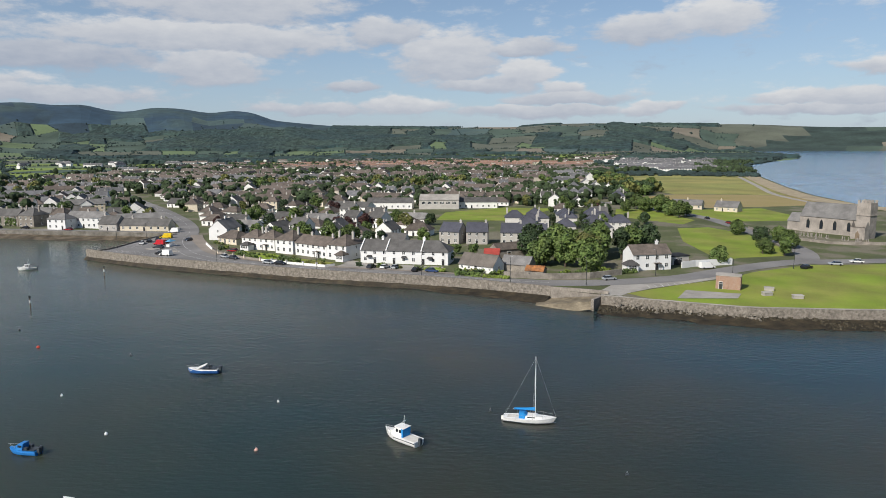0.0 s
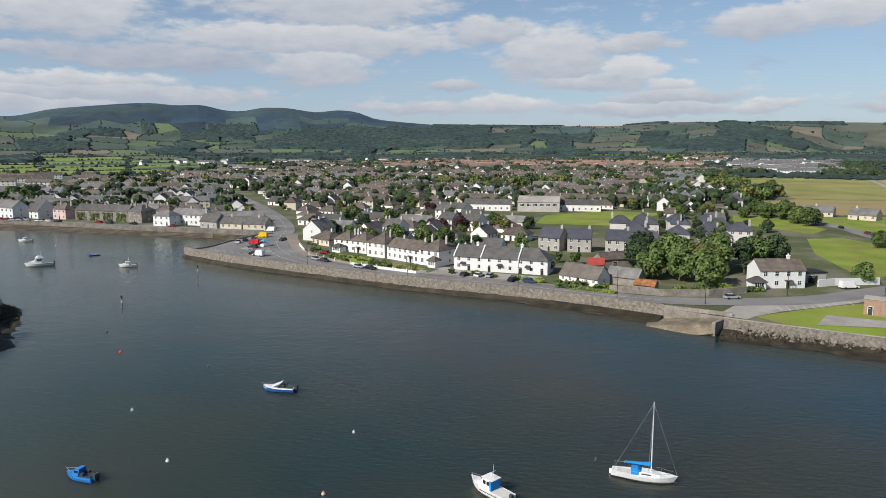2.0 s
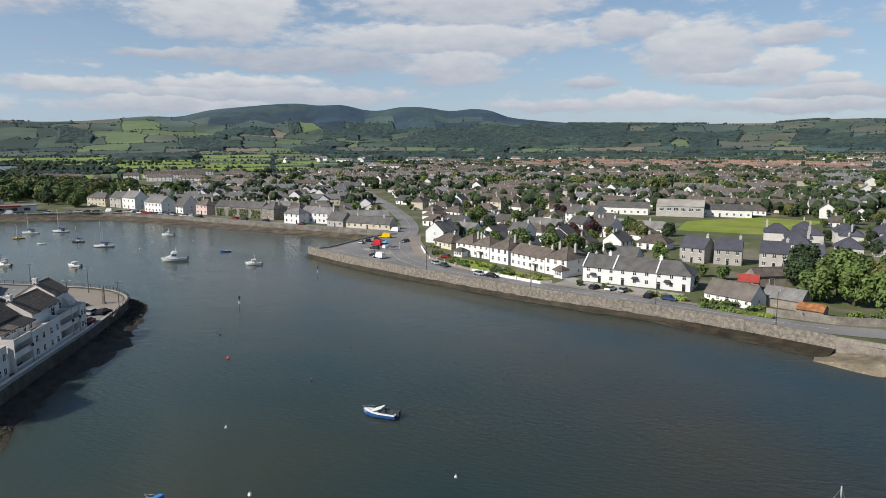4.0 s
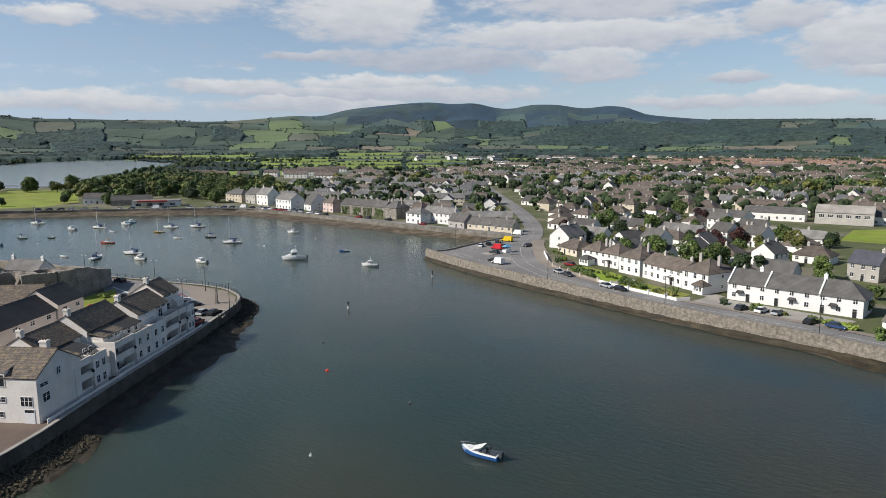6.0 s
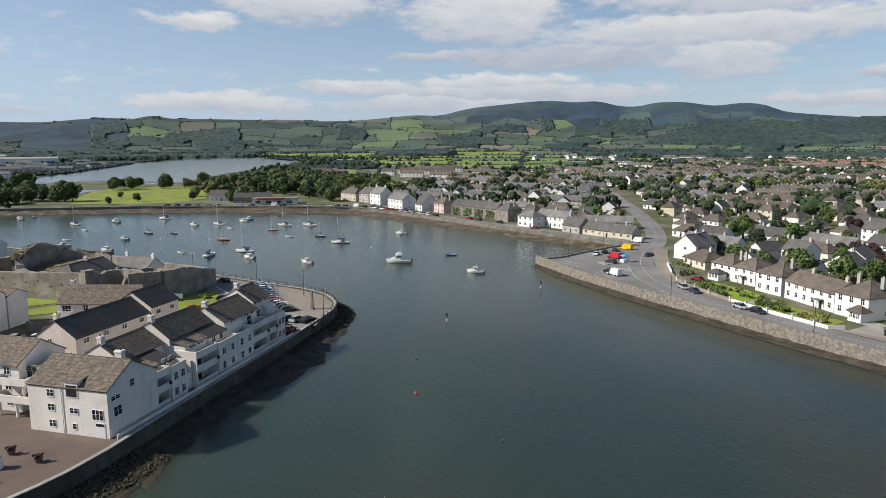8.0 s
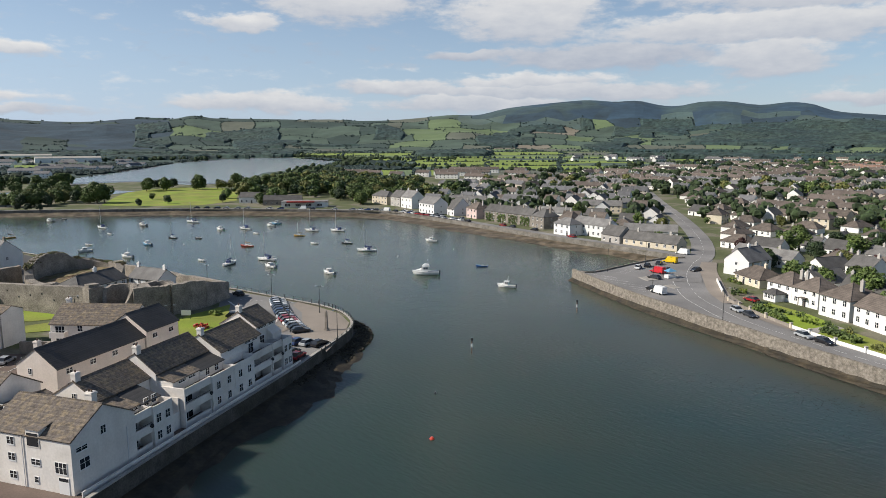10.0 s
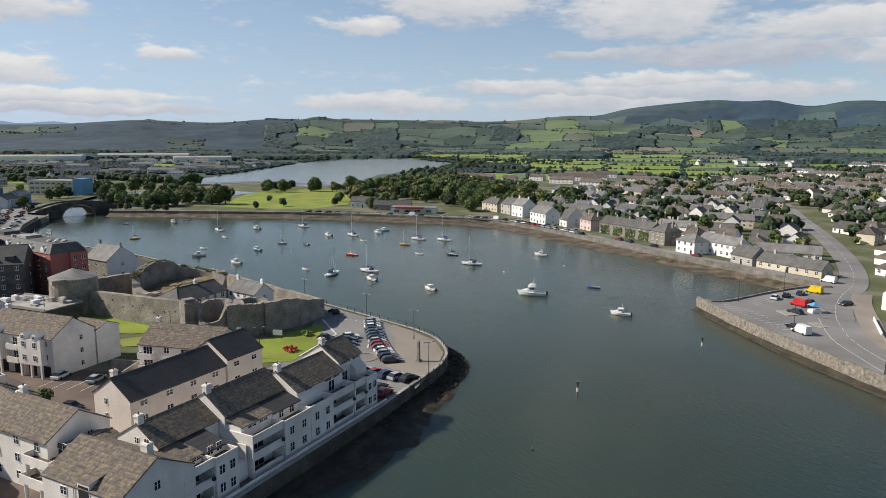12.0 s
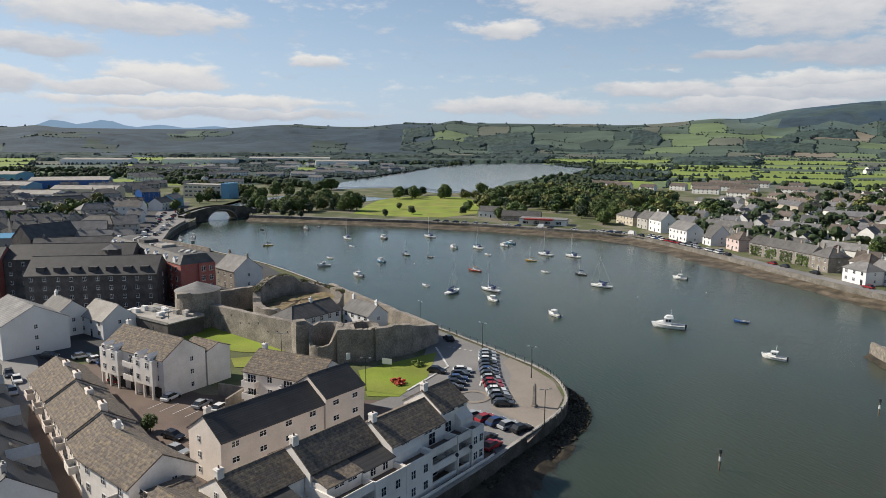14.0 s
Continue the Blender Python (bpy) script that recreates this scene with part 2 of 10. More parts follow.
def glass_mat():
    m = bpy.data.materials.new("window_glass")
    m.use_nodes = True
    b = m.node_tree.nodes["Principled BSDF"]
    b.inputs["Base Color"].default_value, b.inputs["Roughness"].default_value = (0.02, 0.024, 0.03, 1), 0.06
    return m


def brick_mat(name, a, c, mortar):
    m = bpy.data.materials.new(name)
    m.use_nodes = True
    n, l = m.node_tree.nodes, m.node_tree.links
    b = n["Principled BSDF"]
    b.inputs["Roughness"].default_value = 0.85
    co = n.new("ShaderNodeTexCoord").outputs["Object"]
    sp, cb, ad = n.new("ShaderNodeSeparateXYZ"), n.new("ShaderNodeCombineXYZ"), n.new("ShaderNodeMath")
    l.new(co, sp.inputs[0])
    l.new(sp.outputs["X"], ad.inputs[0]), l.new(sp.outputs["Y"], ad.inputs[1])
    l.new(ad.outputs[0], cb.inputs[0]), l.new(sp.outputs["Z"], cb.inputs[1])
    t = n.new("ShaderNodeTexBrick")
    t.inputs["Color1"].default_value, t.inputs["Color2"].default_value, t.inputs["Mortar"].default_value = (*a, 1), (*c, 1), (*mortar, 1)
    t.inputs["Scale"].default_value, t.inputs["Brick Width"].default_value, t.inputs["Row Height"].default_value = 1, 0.24, 0.085
    t.inputs["Mortar Size"].default_value = 0.01
    l.new(cb.outputs[0], t.inputs["Vector"])
    l.new(t.outputs["Color"], b.inputs["Base Color"])
    return m


M = {
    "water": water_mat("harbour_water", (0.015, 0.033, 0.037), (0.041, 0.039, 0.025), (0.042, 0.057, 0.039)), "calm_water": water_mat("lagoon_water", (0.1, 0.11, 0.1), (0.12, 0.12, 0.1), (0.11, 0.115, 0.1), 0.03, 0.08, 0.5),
    # the sea's raised blue base includes sky reflected at a low angle
    "sea_water": water_mat("open_sea_sky_tint", (0.05, 0.12, 0.23), (0.06, 0.14, 0.25), (0.06, 0.13, 0.24), 0.08, 0.2, 0.5), "glass": glass_mat(),
    "garden": mat("garden_ground", (0.095, 0.11, 0.042), 0.95, 0.3, 0.05, 0.3, 1.5, second=(0.14, 0.13, 0.09), mix_at=0.55, mix_scale=0.05, soft=0.03),
    "lawn": mat("mown_grass", (0.19, 0.262, 0.022), 0.95, 0.22, 0.08, 0.3, 3.0, second=(0.225, 0.24, 0.045), mix_scale=0.06),
    "rough_grass": mat("rough_grass", (0.3, 0.27, 0.085), 0.95, 0.3, 0.02, 0.3, 1.0, second=(0.21, 0.22, 0.06), mix_scale=0.012),
    "straw": mat("dry_grass", (0.36, 0.28, 0.13), 0.95, 0.2, 0.02, 0.3, 1.0, second=(0.24, 0.2, 0.07), mix_scale=0.02),
    "asphalt": mat("worn_asphalt", (0.19, 0.185, 0.182), 0.9, 0.2, 0.06, 0.15, 3.0, second=(0.23, 0.222, 0.214), mix_scale=0.05),
    "dark_asphalt": mat("dark_asphalt", (0.06, 0.06, 0.062), 0.9, 0.2, 0.06, 0.15, 3.0),
    "paving": mat("buff_paving", (0.26, 0.225, 0.19), 0.9, 0.15, 0.1, 0.15, 4.0),
    "brown_paving": mat("brown_paving", (0.135, 0.1, 0.082), 0.9, 0.2, 0.15, 0.15, 4.0),
    "concrete": mat("concrete", (0.34, 0.32, 0.29), 0.9, 0.2, 0.2, 0.2, 3.0),
    "paint": mat("road_paint", (0.6, 0.6, 0.58), 0.8, 0.2, 0.5, 0, 3.0),
    "quay": mat("quay_stone", (0.235, 0.21, 0.178), 0.9, 0.35, 1.2, 0.9, 7.0, second=(0.165, 0.146, 0.12), mix_scale=2.0),
    "strand": mat("strand_stone", (0.2, 0.185, 0.165), 0.92, 0.4, 0.6, 0.8, 3.4, second=(0.13, 0.12, 0.1), mix_scale=0.3),
    # dark stone, its tone lowered further for shade on the apartment quay wall
    "dark_quay": mat("dark_shaded_stone", (0.11, 0.1, 0.086), 0.92, 0.45, 0.6, 0.9, 3.4, second=(0.055, 0.05, 0.04), mix_scale=0.3),
    "castle": mat("castle_stone", (0.3, 0.27, 0.232), 0.95, 0.35, 0.3, 0.9, 4.0, second=(0.2, 0.176, 0.148), mix_scale=3.0),
    "weed": mat("wet_weed", (0.022, 0.018, 0.01), 0.75, 0.5, 0.3, 0.9, 1.5, second=(0.042, 0.032, 0.018), mix_scale=0.4),
    "mud": mat("wet_mud", (0.14, 0.112, 0.078), 0.6, 0.4, 0.2, 0.5, 1.2, second=(0.06, 0.047, 0.027), mix_scale=0.22),
    "shallow": mat("shallow_mud", (0.14, 0.125, 0.105), 0.25, 0.25, 0.03, 0.2, 0.5, second=(0.09, 0.085, 0.075), mix_scale=0.03),
    "wet_sand": mat("wet_sand", (0.25, 0.21, 0.145), 0.7, 0.3, 0.4, 0.4, 2.0, second=(0.15, 0.125, 0.085), mix_scale=0.3),
    "sand": mat("sand", (0.36, 0.3, 0.2), 0.9, 0.2, 0.15, 0.3, 2.0),
    "earth": mat("bare_earth", (0.2, 0.145, 0.095), 0.95, 0.35, 0.6, 0.6, 2.5, second=(0.13, 0.12, 0.05), mix_scale=0.4),
    "rock": mat("rock", (0.19, 0.17, 0.14), 0.9, 0.4, 0.5, 0.6, 3.0, rand=0.3),
    "white": mat("white_render", (0.78, 0.77, 0.74), 0.85, 0.07, 0.3, 0.1, 3.0, rand=0.04),
    "bright": mat("fresh_white_render", (0.72, 0.72, 0.715), 0.85, 0.05, 0.3, 0.08, 3.0),
    "cream": mat("cream_render", (0.62, 0.55, 0.43), 0.85, 0.1, 0.3, 0.1, 3.0, rand=0.12),
    "apt": mat("off_white_render", (0.82, 0.78, 0.73), 0.88, 0.1, 0.25, 0.1, 3.0, second=(0.74, 0.69, 0.63), mix_scale=0.2),
    "pinkish": mat("pale_pink_render", (0.74, 0.66, 0.59), 0.88, 0.1, 0.25, 0.1, 3.0),
    "pink": mat("pink_render", (0.62, 0.48, 0.45), 0.88, 0.1, 0.25, 0.1, 3.0),
    "greyrend": mat("grey_render", (0.42, 0.4, 0.37), 0.88, 0.12, 0.25, 0.1, 3.0, rand=0.1),
    "slate": mat("slate", (0.105, 0.101, 0.097), 0.75, 0.25, 0.4, 0.3, 5.0, rand=0.18, courses=0.25),
    "blueslate": mat("blue_slate", (0.075, 0.077, 0.098), 0.65, 0.2, 0.4, 0.3, 5.0, rand=0.1, courses=0.25),
    "blackslate": mat("black_slate", (0.056, 0.055, 0.055), 0.65, 0.2, 0.4, 0.3, 5.0, rand=0.1, courses=0.25),
    "greyslate": mat("pale_grey_slate", (0.19, 0.185, 0.18), 0.85, 0.25, 0.3, 0.3, 5.0, rand=0.15, courses=0.25),
    "brown": mat("brown_tile", (0.128, 0.106, 0.09), 0.85, 0.3, 0.5, 0.4, 4.0, rand=0.16, courses=0.3),
    "aptroof": mat("brown_concrete_tile", (0.14, 0.118, 0.101), 0.9, 0.38, 2.2, 0.7, 9.0, second=(0.225, 0.178, 0.12), mix_at=0.56, mix_scale=1.3, courses=0.32),
    "terra": mat("terracotta_tile", (0.29, 0.15, 0.09), 0.85, 0.25, 0.5, 0.4, 4.0, rand=0.1, courses=0.3),
    "redroof": mat("red_corrugated", (0.36, 0.06, 0.045), 0.6, 0.2, 0.5, 0.2, 4.0),
    "rust": mat("rusty_corrugated", (0.36, 0.15, 0.05), 0.8, 0.4, 0.8, 0.3, 4.0, second=(0.2, 0.1, 0.05), mix_scale=0.5),
    "pot_clay": mat("sooty_clay", (0.12, 0.075, 0.055), 0.9, 0.3, 1.0, 0.2, 5.0),
    "thatch": mat("weathered_thatch", (0.145, 0.128, 0.112), 0.95, 0.25, 0.4, 0.5, 6.0),
    "stonewall": mat("rubble_stone", (0.24, 0.215, 0.185), 0.92, 0.3, 0.4, 0.6, 2.2),
    "churchstone": mat("church_stone", (0.3, 0.27, 0.24), 0.92, 0.25, 0.3, 0.5, 2.0),
    "darkstone": mat("warehouse_stone", (0.105, 0.095, 0.09), 0.92, 0.3, 0.4, 0.5, 2.0),
    "brick": brick_mat("red_brick", (0.36, 0.08, 0.065), (0.29, 0.062, 0.052), (0.3, 0.2, 0.17)),
    "hutbrick": brick_mat("brown_brick", (0.3, 0.17, 0.11), (0.24, 0.13, 0.09), (0.36, 0.3, 0.25)),
    "trimw": mat("white_trim", (0.78, 0.78, 0.77), 0.6, 0.05, 0.5, 0, 3.0),
    "dark": mat("dark_opening", (0.02, 0.02, 0.022), 0.8, 0.2, 0.5, 0, 3.0),
    "iron": mat("dark_painted_iron", (0.05, 0.055, 0.055), 0.55, 0.2, 0.5, 0, 3.0, metal=0.3),
    "galv": mat("grey_galvanised_steel", (0.4, 0.41, 0.41), 0.5, 0.12, 0.5, 0, 3.0, metal=0.6),
    "wood": mat("weathered_wood", (0.17, 0.13, 0.09), 0.85, 0.3, 0.6, 0.3, 6.0),
    "rubber": mat("rubber", (0.02, 0.02, 0.02), 0.8, 0.2, 1, 0, 5.0),
    "bark": mat("bark", (0.09, 0.07, 0.05), 0.95, 0.3, 0.8, 0.5, 6.0),
    "leaf": mat("leaves", (0.064, 0.104, 0.024), 0.7, 0.45, 0.5, 0, 2.0, rand=0.25, second=(0.098, 0.135, 0.032), mix_scale=0.4),
    "leaf_dark": mat("dark_leaves", (0.025, 0.045, 0.018), 0.7, 0.45, 0.5, 0, 2.0, rand=0.25, second=(0.045, 0.075, 0.024), mix_scale=0.4),
    "moss": mat("ivy_and_moss", (0.075, 0.082, 0.026), 0.8, 0.45, 0.5, 0, 2.0, rand=0.25, second=(0.085, 0.066, 0.035), mix_scale=0.4),
    "leaf_olive": mat("olive_leaves", (0.105, 0.12, 0.03), 0.7, 0.45, 0.5, 0, 2.0, rand=0.25, second=(0.14, 0.14, 0.04), mix_scale=0.4),
    "leaf_copper": mat("copper_leaves", (0.06, 0.024, 0.022), 0.7, 0.4, 0.5, 0, 2.0, rand=0.2),
    "leaf_lime": mat("lime_leaves", (0.15, 0.2, 0.03), 0.7, 0.4, 0.5, 0, 2.0, rand=0.2),
    "ivy": mat("ivy", (0.05, 0.085, 0.02), 0.8, 0.4, 0.6, 0.5, 2.0),
    # blue haze is mixed into the far field and wood colours below, f_lush excepted
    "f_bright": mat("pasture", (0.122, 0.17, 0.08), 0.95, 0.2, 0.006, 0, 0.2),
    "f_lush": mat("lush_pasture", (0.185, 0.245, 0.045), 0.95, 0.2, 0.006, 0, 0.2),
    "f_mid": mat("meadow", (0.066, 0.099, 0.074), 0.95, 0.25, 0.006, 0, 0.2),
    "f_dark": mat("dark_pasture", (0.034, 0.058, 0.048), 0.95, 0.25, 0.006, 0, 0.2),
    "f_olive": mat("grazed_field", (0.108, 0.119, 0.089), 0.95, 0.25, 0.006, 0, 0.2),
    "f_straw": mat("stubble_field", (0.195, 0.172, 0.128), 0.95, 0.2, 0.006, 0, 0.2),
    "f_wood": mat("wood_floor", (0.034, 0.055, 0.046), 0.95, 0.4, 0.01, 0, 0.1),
    # grazing and moor are tinted blue for the air in front of the mountain
    "f_hill_haze": mat("hazy_hill_grazing", (0.06, 0.097, 0.096), 0.95, 0.25, 0.003, 0, 0.05, second=(0.078, 0.11, 0.092), mix_scale=0.004),
    # plantation tone, laid over the western hills as cloud shadow too
    "f_pine_shade": mat("plantation_cloud_shade", (0.028, 0.052, 0.072), 0.95, 0.3, 0.01, 0, 0.1),
    "f_moor_haze": mat("moor", (0.032, 0.064, 0.098), 0.95, 0.3, 0.002, 0, 0.02, second=(0.05, 0.084, 0.09), mix_scale=0.0026, mix_at=0.5, soft=0.06),
    "far_wood": mat("hazy_distant_woods", (0.024, 0.048, 0.048), 0.95, 0.5, 0.03, 0, 0.12, second=(0.038, 0.063, 0.05), mix_scale=0.004),
    "far_leaf": mat("hazy_distant_foliage", (0.027, 0.047, 0.043), 0.9, 0.3, 0.01, 0, 0.3, rand=0.3, island=True),
    "town_leaf": mat("garden_foliage", (0.032, 0.051, 0.019), 0.9, 0.3, 0.1, 0, 0.6, rand=0.45, island=True),
    "d_white": mat("distant_white_render", (0.74, 0.73, 0.7), 0.9, 0.08, 0.2, 0, 2.0, rand=0.1, island=True),
    "d_cream": mat("distant_cream_render", (0.46, 0.41, 0.35), 0.9, 0.1, 0.2, 0, 2.0, rand=0.15, island=True),
    "d_grey": mat("distant_grey_render", (0.34, 0.33, 0.31), 0.9, 0.1, 0.2, 0, 2.0, rand=0.2, island=True),
    "d_slate": mat("distant_slate", (0.13, 0.13, 0.136), 0.85, 0.2, 0.3, 0, 2.0, rand=0.25, island=True),
    "d_brown": mat("distant_brown_tile", (0.125, 0.103, 0.09), 0.9, 0.2, 0.3, 0, 2.0, rand=0.2, island=True),
    "d_terra": mat("distant_red_tile", (0.24, 0.15, 0.115), 0.9, 0.2, 0.3, 0, 2.0, rand=0.2, island=True),
    "weedy_rubble": mat("weedy_rubble", (0.085, 0.07, 0.042), 0.85, 0.5, 0.5, 0.5, 3.0, second=(0.04, 0.034, 0.02), mix_scale=0.5, rand=0.5, island=True),
    "wet_rock": mat("wet_weedy_rock", (0.045, 0.038, 0.024), 0.8, 0.5, 0.5, 0.5, 3.0, rand=0.5, island=True),
    "pale": mat("pale_grey_render", (0.58, 0.56, 0.53), 0.85, 0.08, 0.3, 0.08, 3.0, rand=0.08),
    "haze_hill": distance_mat("far_mountain_haze", (0.18, 0.26, 0.36)),
}


# ---- mesh helpers ----
class Geo:
    """Collects corners and faces, each face with the number of its material."""

    def __init__(self):
        self.v, self.f, self.m = [], [], []

    def add(self, verts, faces, m=0):
        k = len(self.v)
        self.v += [tuple(p) for p in verts]
        self.f += [tuple(k + i for i in q) for q in faces]
        self.m += [m] * len(faces)
        return self

    def box(self, x0, y0, z0, x1, y1, z1, m=0):
        return self.add([(x0, y0, z0), (x1, y0, z0), (x1, y1, z0), (x0, y1, z0), (x0, y0, z1), (x1, y0, z1), (x1, y1, z1), (x0, y1, z1)],
                        [(0, 3, 2, 1), (4, 5, 6, 7), (0, 1, 5, 4), (1, 2, 6, 5), (2, 3, 7, 6), (3, 0, 4, 7)], m)

    def prism(self, pts, z0, z1, m=0, top=True):
        """An upright prism over an outline that runs counterclockwise."""
        n = len(pts)
        self.add([(x, y, z0) for x, y in pts] + [(x, y, z1) for x, y in pts], [(i, (i + 1) % n, n + (i + 1) % n, n + i) for i in range(n)], m)
        if top:
            self.add([(x, y, z1) for x, y in pts], [tuple(range(n))], m)
            self.add([(x, y, z0) for x, y in pts], [tuple(reversed(range(n)))], m)
        return self

    def tube(self, a, b, r0, r1=None, sides=8, m=0):
        a, b = Vector(a), Vector(b)
        r1 = r0 if r1 is None else r1
        d = (b - a).normalized()
        u = d.cross((0, 0, 1) if abs(d.z) < 0.9 else (1, 0, 0)).normalized()
        w = d.cross(u)
        ring = [(math.cos(2 * math.pi * i / sides), math.sin(2 * math.pi * i / sides)) for i in range(sides)]
        vs = [a + (u * c + w * s) * r0 for c, s in ring] + [b + (u * c + w * s) * r1 for c, s in ring]
        return self.add(vs, [(i, sides + i, sides + (i + 1) % sides, (i + 1) % sides) for i in range(sides)] + [tuple(range(sides)), tuple(sides + i for i in reversed(range(sides)))], m)

    def loft(self, rings, m=0, caps=True):
        """Joins rings of the same number of points."""
        n = len(rings[0])
        vs = [p for r in rings for p in r]
        fs = [(a * n + i, a * n + (i + 1) % n, (a + 1) * n + (i + 1) % n, (a + 1) * n + i) for a in range(len(rings) - 1) for i in range(n)]
        if caps:
            fs += [tuple(reversed(range(n))), tuple((len(rings) - 1) * n + i for i in range(n))]
        return self.add(vs, fs, m)

    def moved(self, mtx):
        self.v = [tuple(mtx @ Vector(p)) for p in self.v]
        return self

    def placed(self, mtx):
        """A moved copy; this one stays as it is."""
        g = Geo()
        g.v, g.f, g.m = [tuple(mtx @ Vector(p)) for p in self.v], list(self.f), list(self.m)
        return g

    def join(self, other, m=0):
        k = len(self.v)
        self.v += other.v
        self.f += [tuple(k + i for i in q) for q in other.f]
        self.m += [x + m for x in other.m]
        return self


def mesh_of(name, g, mats, smooth=False):
    me = bpy.data.meshes.new(name)
    me.from_pydata(g.v, [], g.f)
    for x in mats if isinstance(mats, (list, tuple)) else [mats]:
        me.materials.append(M[x] if isinstance(x, str) else x)
    if max(g.m, default=0):
        me.polygons.foreach_set("material_index", g.m)
    if smooth:
        me.polygons.foreach_set("use_smooth", [True] * len(g.f))
    me.update()
    return me


def part(name, g, mats, parent=None, label="", smooth=False, at=None):
    ob = new(name, g if isinstance(g, bpy.types.Mesh) else mesh_of(name, g, mats, smooth))
    if parent is not None:
        ob.parent = parent
    if at is not None:
        ob.matrix_basis = at
    if label:
        ob["label"] = label
    return ob


def thing(name, label, category, group="", at=None):
    ob = tagged(new(name), label, category, group)
    if at is not None:
        ob.matrix_basis = at
    return ob


def structure(name, g, mats, label="", smooth=False, kind="structure"):
    return tagged(part(name, g, mats, None, "", smooth), label, "", "", kind)


def at(x, y, z=3.0, turn=0.0, s=1.0):
    return Matrix.Translation((x, y, z)) @ Matrix.Rotation(radians(turn), 4, "Z") @ Matrix.Scale(s, 4)


def heading(a, b):
    return math.degrees(math.atan2(b[1] - a[1], b[0] - a[0]))


def inside(p, poly):
    x, y, hit = p[0], p[1], False
    for (x0, y0), (x1, y1) in zip(poly, poly[1:] + poly[:1]):
        if (y0 > y) != (y1 > y) and x < (x1 - x0) * (y - y0) / (y1 - y0) + x0:
            hit = not hit
    return hit


def side_line(pts, d):
    """The open line pts, moved d to its left."""
    out = []
    for i, p in enumerate(pts):
        a, b = Vector(pts[max(i - 1, 0)]), Vector(pts[min(i + 1, len(pts) - 1)])
        t = (b - a).normalized()
        out.append((p[0] - t.y * d, p[1] + t.x * d))
    return out


def smoothed(pts, n=4):
    """A Catmull-Rom line through pts."""
    out = []
    for i in range(len(pts) - 1):
        p0, p1, p2, p3 = [Vector(pts[min(max(i + k, 0), len(pts) - 1)]) for k in (-1, 0, 1, 2)]
        for s in range(n):
            t = s / n
            q = 0.5 * (2 * p1 + (p2 - p0) * t + (2 * p0 - 5 * p1 + 4 * p2 - p3) * t * t + (3 * p1 - p0 - 3 * p2 + p3) * t**3)
            out.append((q.x, q.y))
    return out + [tuple(pts[-1])]

# ---- land and water ----
MID = Vector((-8, 35))
GROUND = 3.0
NORTH_WALL = [(170, 128), (130, 134), (105, 138.5), (88, 143), (72, 151.5), (57, 160)]
QUAY_WALL = [(46, 172), (32, 181), (21, 187), (8, 193.8), (-9, 200.8), (-21, 206), (-34.3, 213), (-46, 219), (-52, 222.5), (-70, 232), (-96, 247.5), (-121, 266)]
INNER_WALL = [(-121, 266), (-114.5, 268.5), (-111.5, 285), (-108.6, 300), (-105, 311), (-100, 316)]
STRAND_WALL = [(-100, 316), (-109, 319.5), (-129, 326.2), (-157, 333.2), (-192, 343.6), (-235, 356.7), (-261, 364), (-288, 370.5), (-306, 372), (-322, 366), (-355, 347), (-392, 324), (-425, 300), (-458, 266), (-485, 240), (-509, 214)]
CASTLE_QUAY = [(-92, 60), (-94, 80), (-97, 91), (-105, 111), (-115, 138), (-120, 150), (-127, 166), (-133, 173.5), (-142, 178.5), (-152, 180), (-173, 179),
               (-193, 177.5), (-224, 173), (-262, 172), (-312, 167), (-360, 155), (-402, 141), (-445, 152), (-486, 168)]


def polar(a, r):
    return (MID.x - r * math.sin(radians(a)), MID.y + r * math.cos(radians(a)))


# centre, half width (degrees of azimuth) and rise (degrees of elevation) of the hills along the skyline
HILLS = [(23.0, 12, 2.25), (54.0, 12, 0.68), (-16.5, 12, 0.62), (8.0, 7, 0.44), (35.5, 7, 0.45), (71.0, 4, 0.35), (20.5, 1.6, -0.51), (11.5, 1.6, 0.46), (-29.0, 4, 0.17), (-1.5, 4, 0.19), (24.0, 1.6, -0.27), (35.0, 1.6, -0.3), (57.5, 1.0, 0.27), (88.5, 1.0, 0.17), (19.0, 1.0, -0.2), (62.0, 1.6, 0.16), (-11.5, 2.4, -0.14), (10.0, 1.0, 0.22), (15.5, 1.6, 0.18), (47.0, 1.6, 0.11)]


def skyline(a):
    """Elevation of the skyline at that azimuth, in degrees."""
    return 1.05 + sum(h * math.exp(-(((a - c) / w) ** 2)) for c, w, h in HILLS)


def ramp(r, r0, r1):
    s = min(max((r - r0) / (r1 - r0), 0), 1)
    return s * s * (3 - 2 * s)


def land_height(x, y):
    d = Vector((x, y)) - MID
    r, a = d.length, math.degrees(math.atan2(-d.x, d.y))
    bay, west = min(max((-21 - a) / 6, 0), 1), min(max((a - 36) / 6, 0), 1)
    s = ramp(r, 2650 + 1000 * bay + 150 * west, 4600)
    el = skyline(a)
    foot = 43 + 4600 * math.tan(radians(min(el, 1.42 + 0.12 * math.sin(a * 0.9))))
    mountain = 4600 * math.tan(radians(el)) - (foot - 43)
    n = noise.fractal(Vector((x / 620, y / 620, 0)), 1.0, 2.0, 4)
    h = GROUND + (foot - GROUND) * s + mountain * ramp(r, 3750, 4600) + n * 46 * s * (1 - s) * 2
    return h + ramp(r, 1500, 2800) * 5 * (1 - s) * (1 - bay) * (1 - west) - bay * 0.5


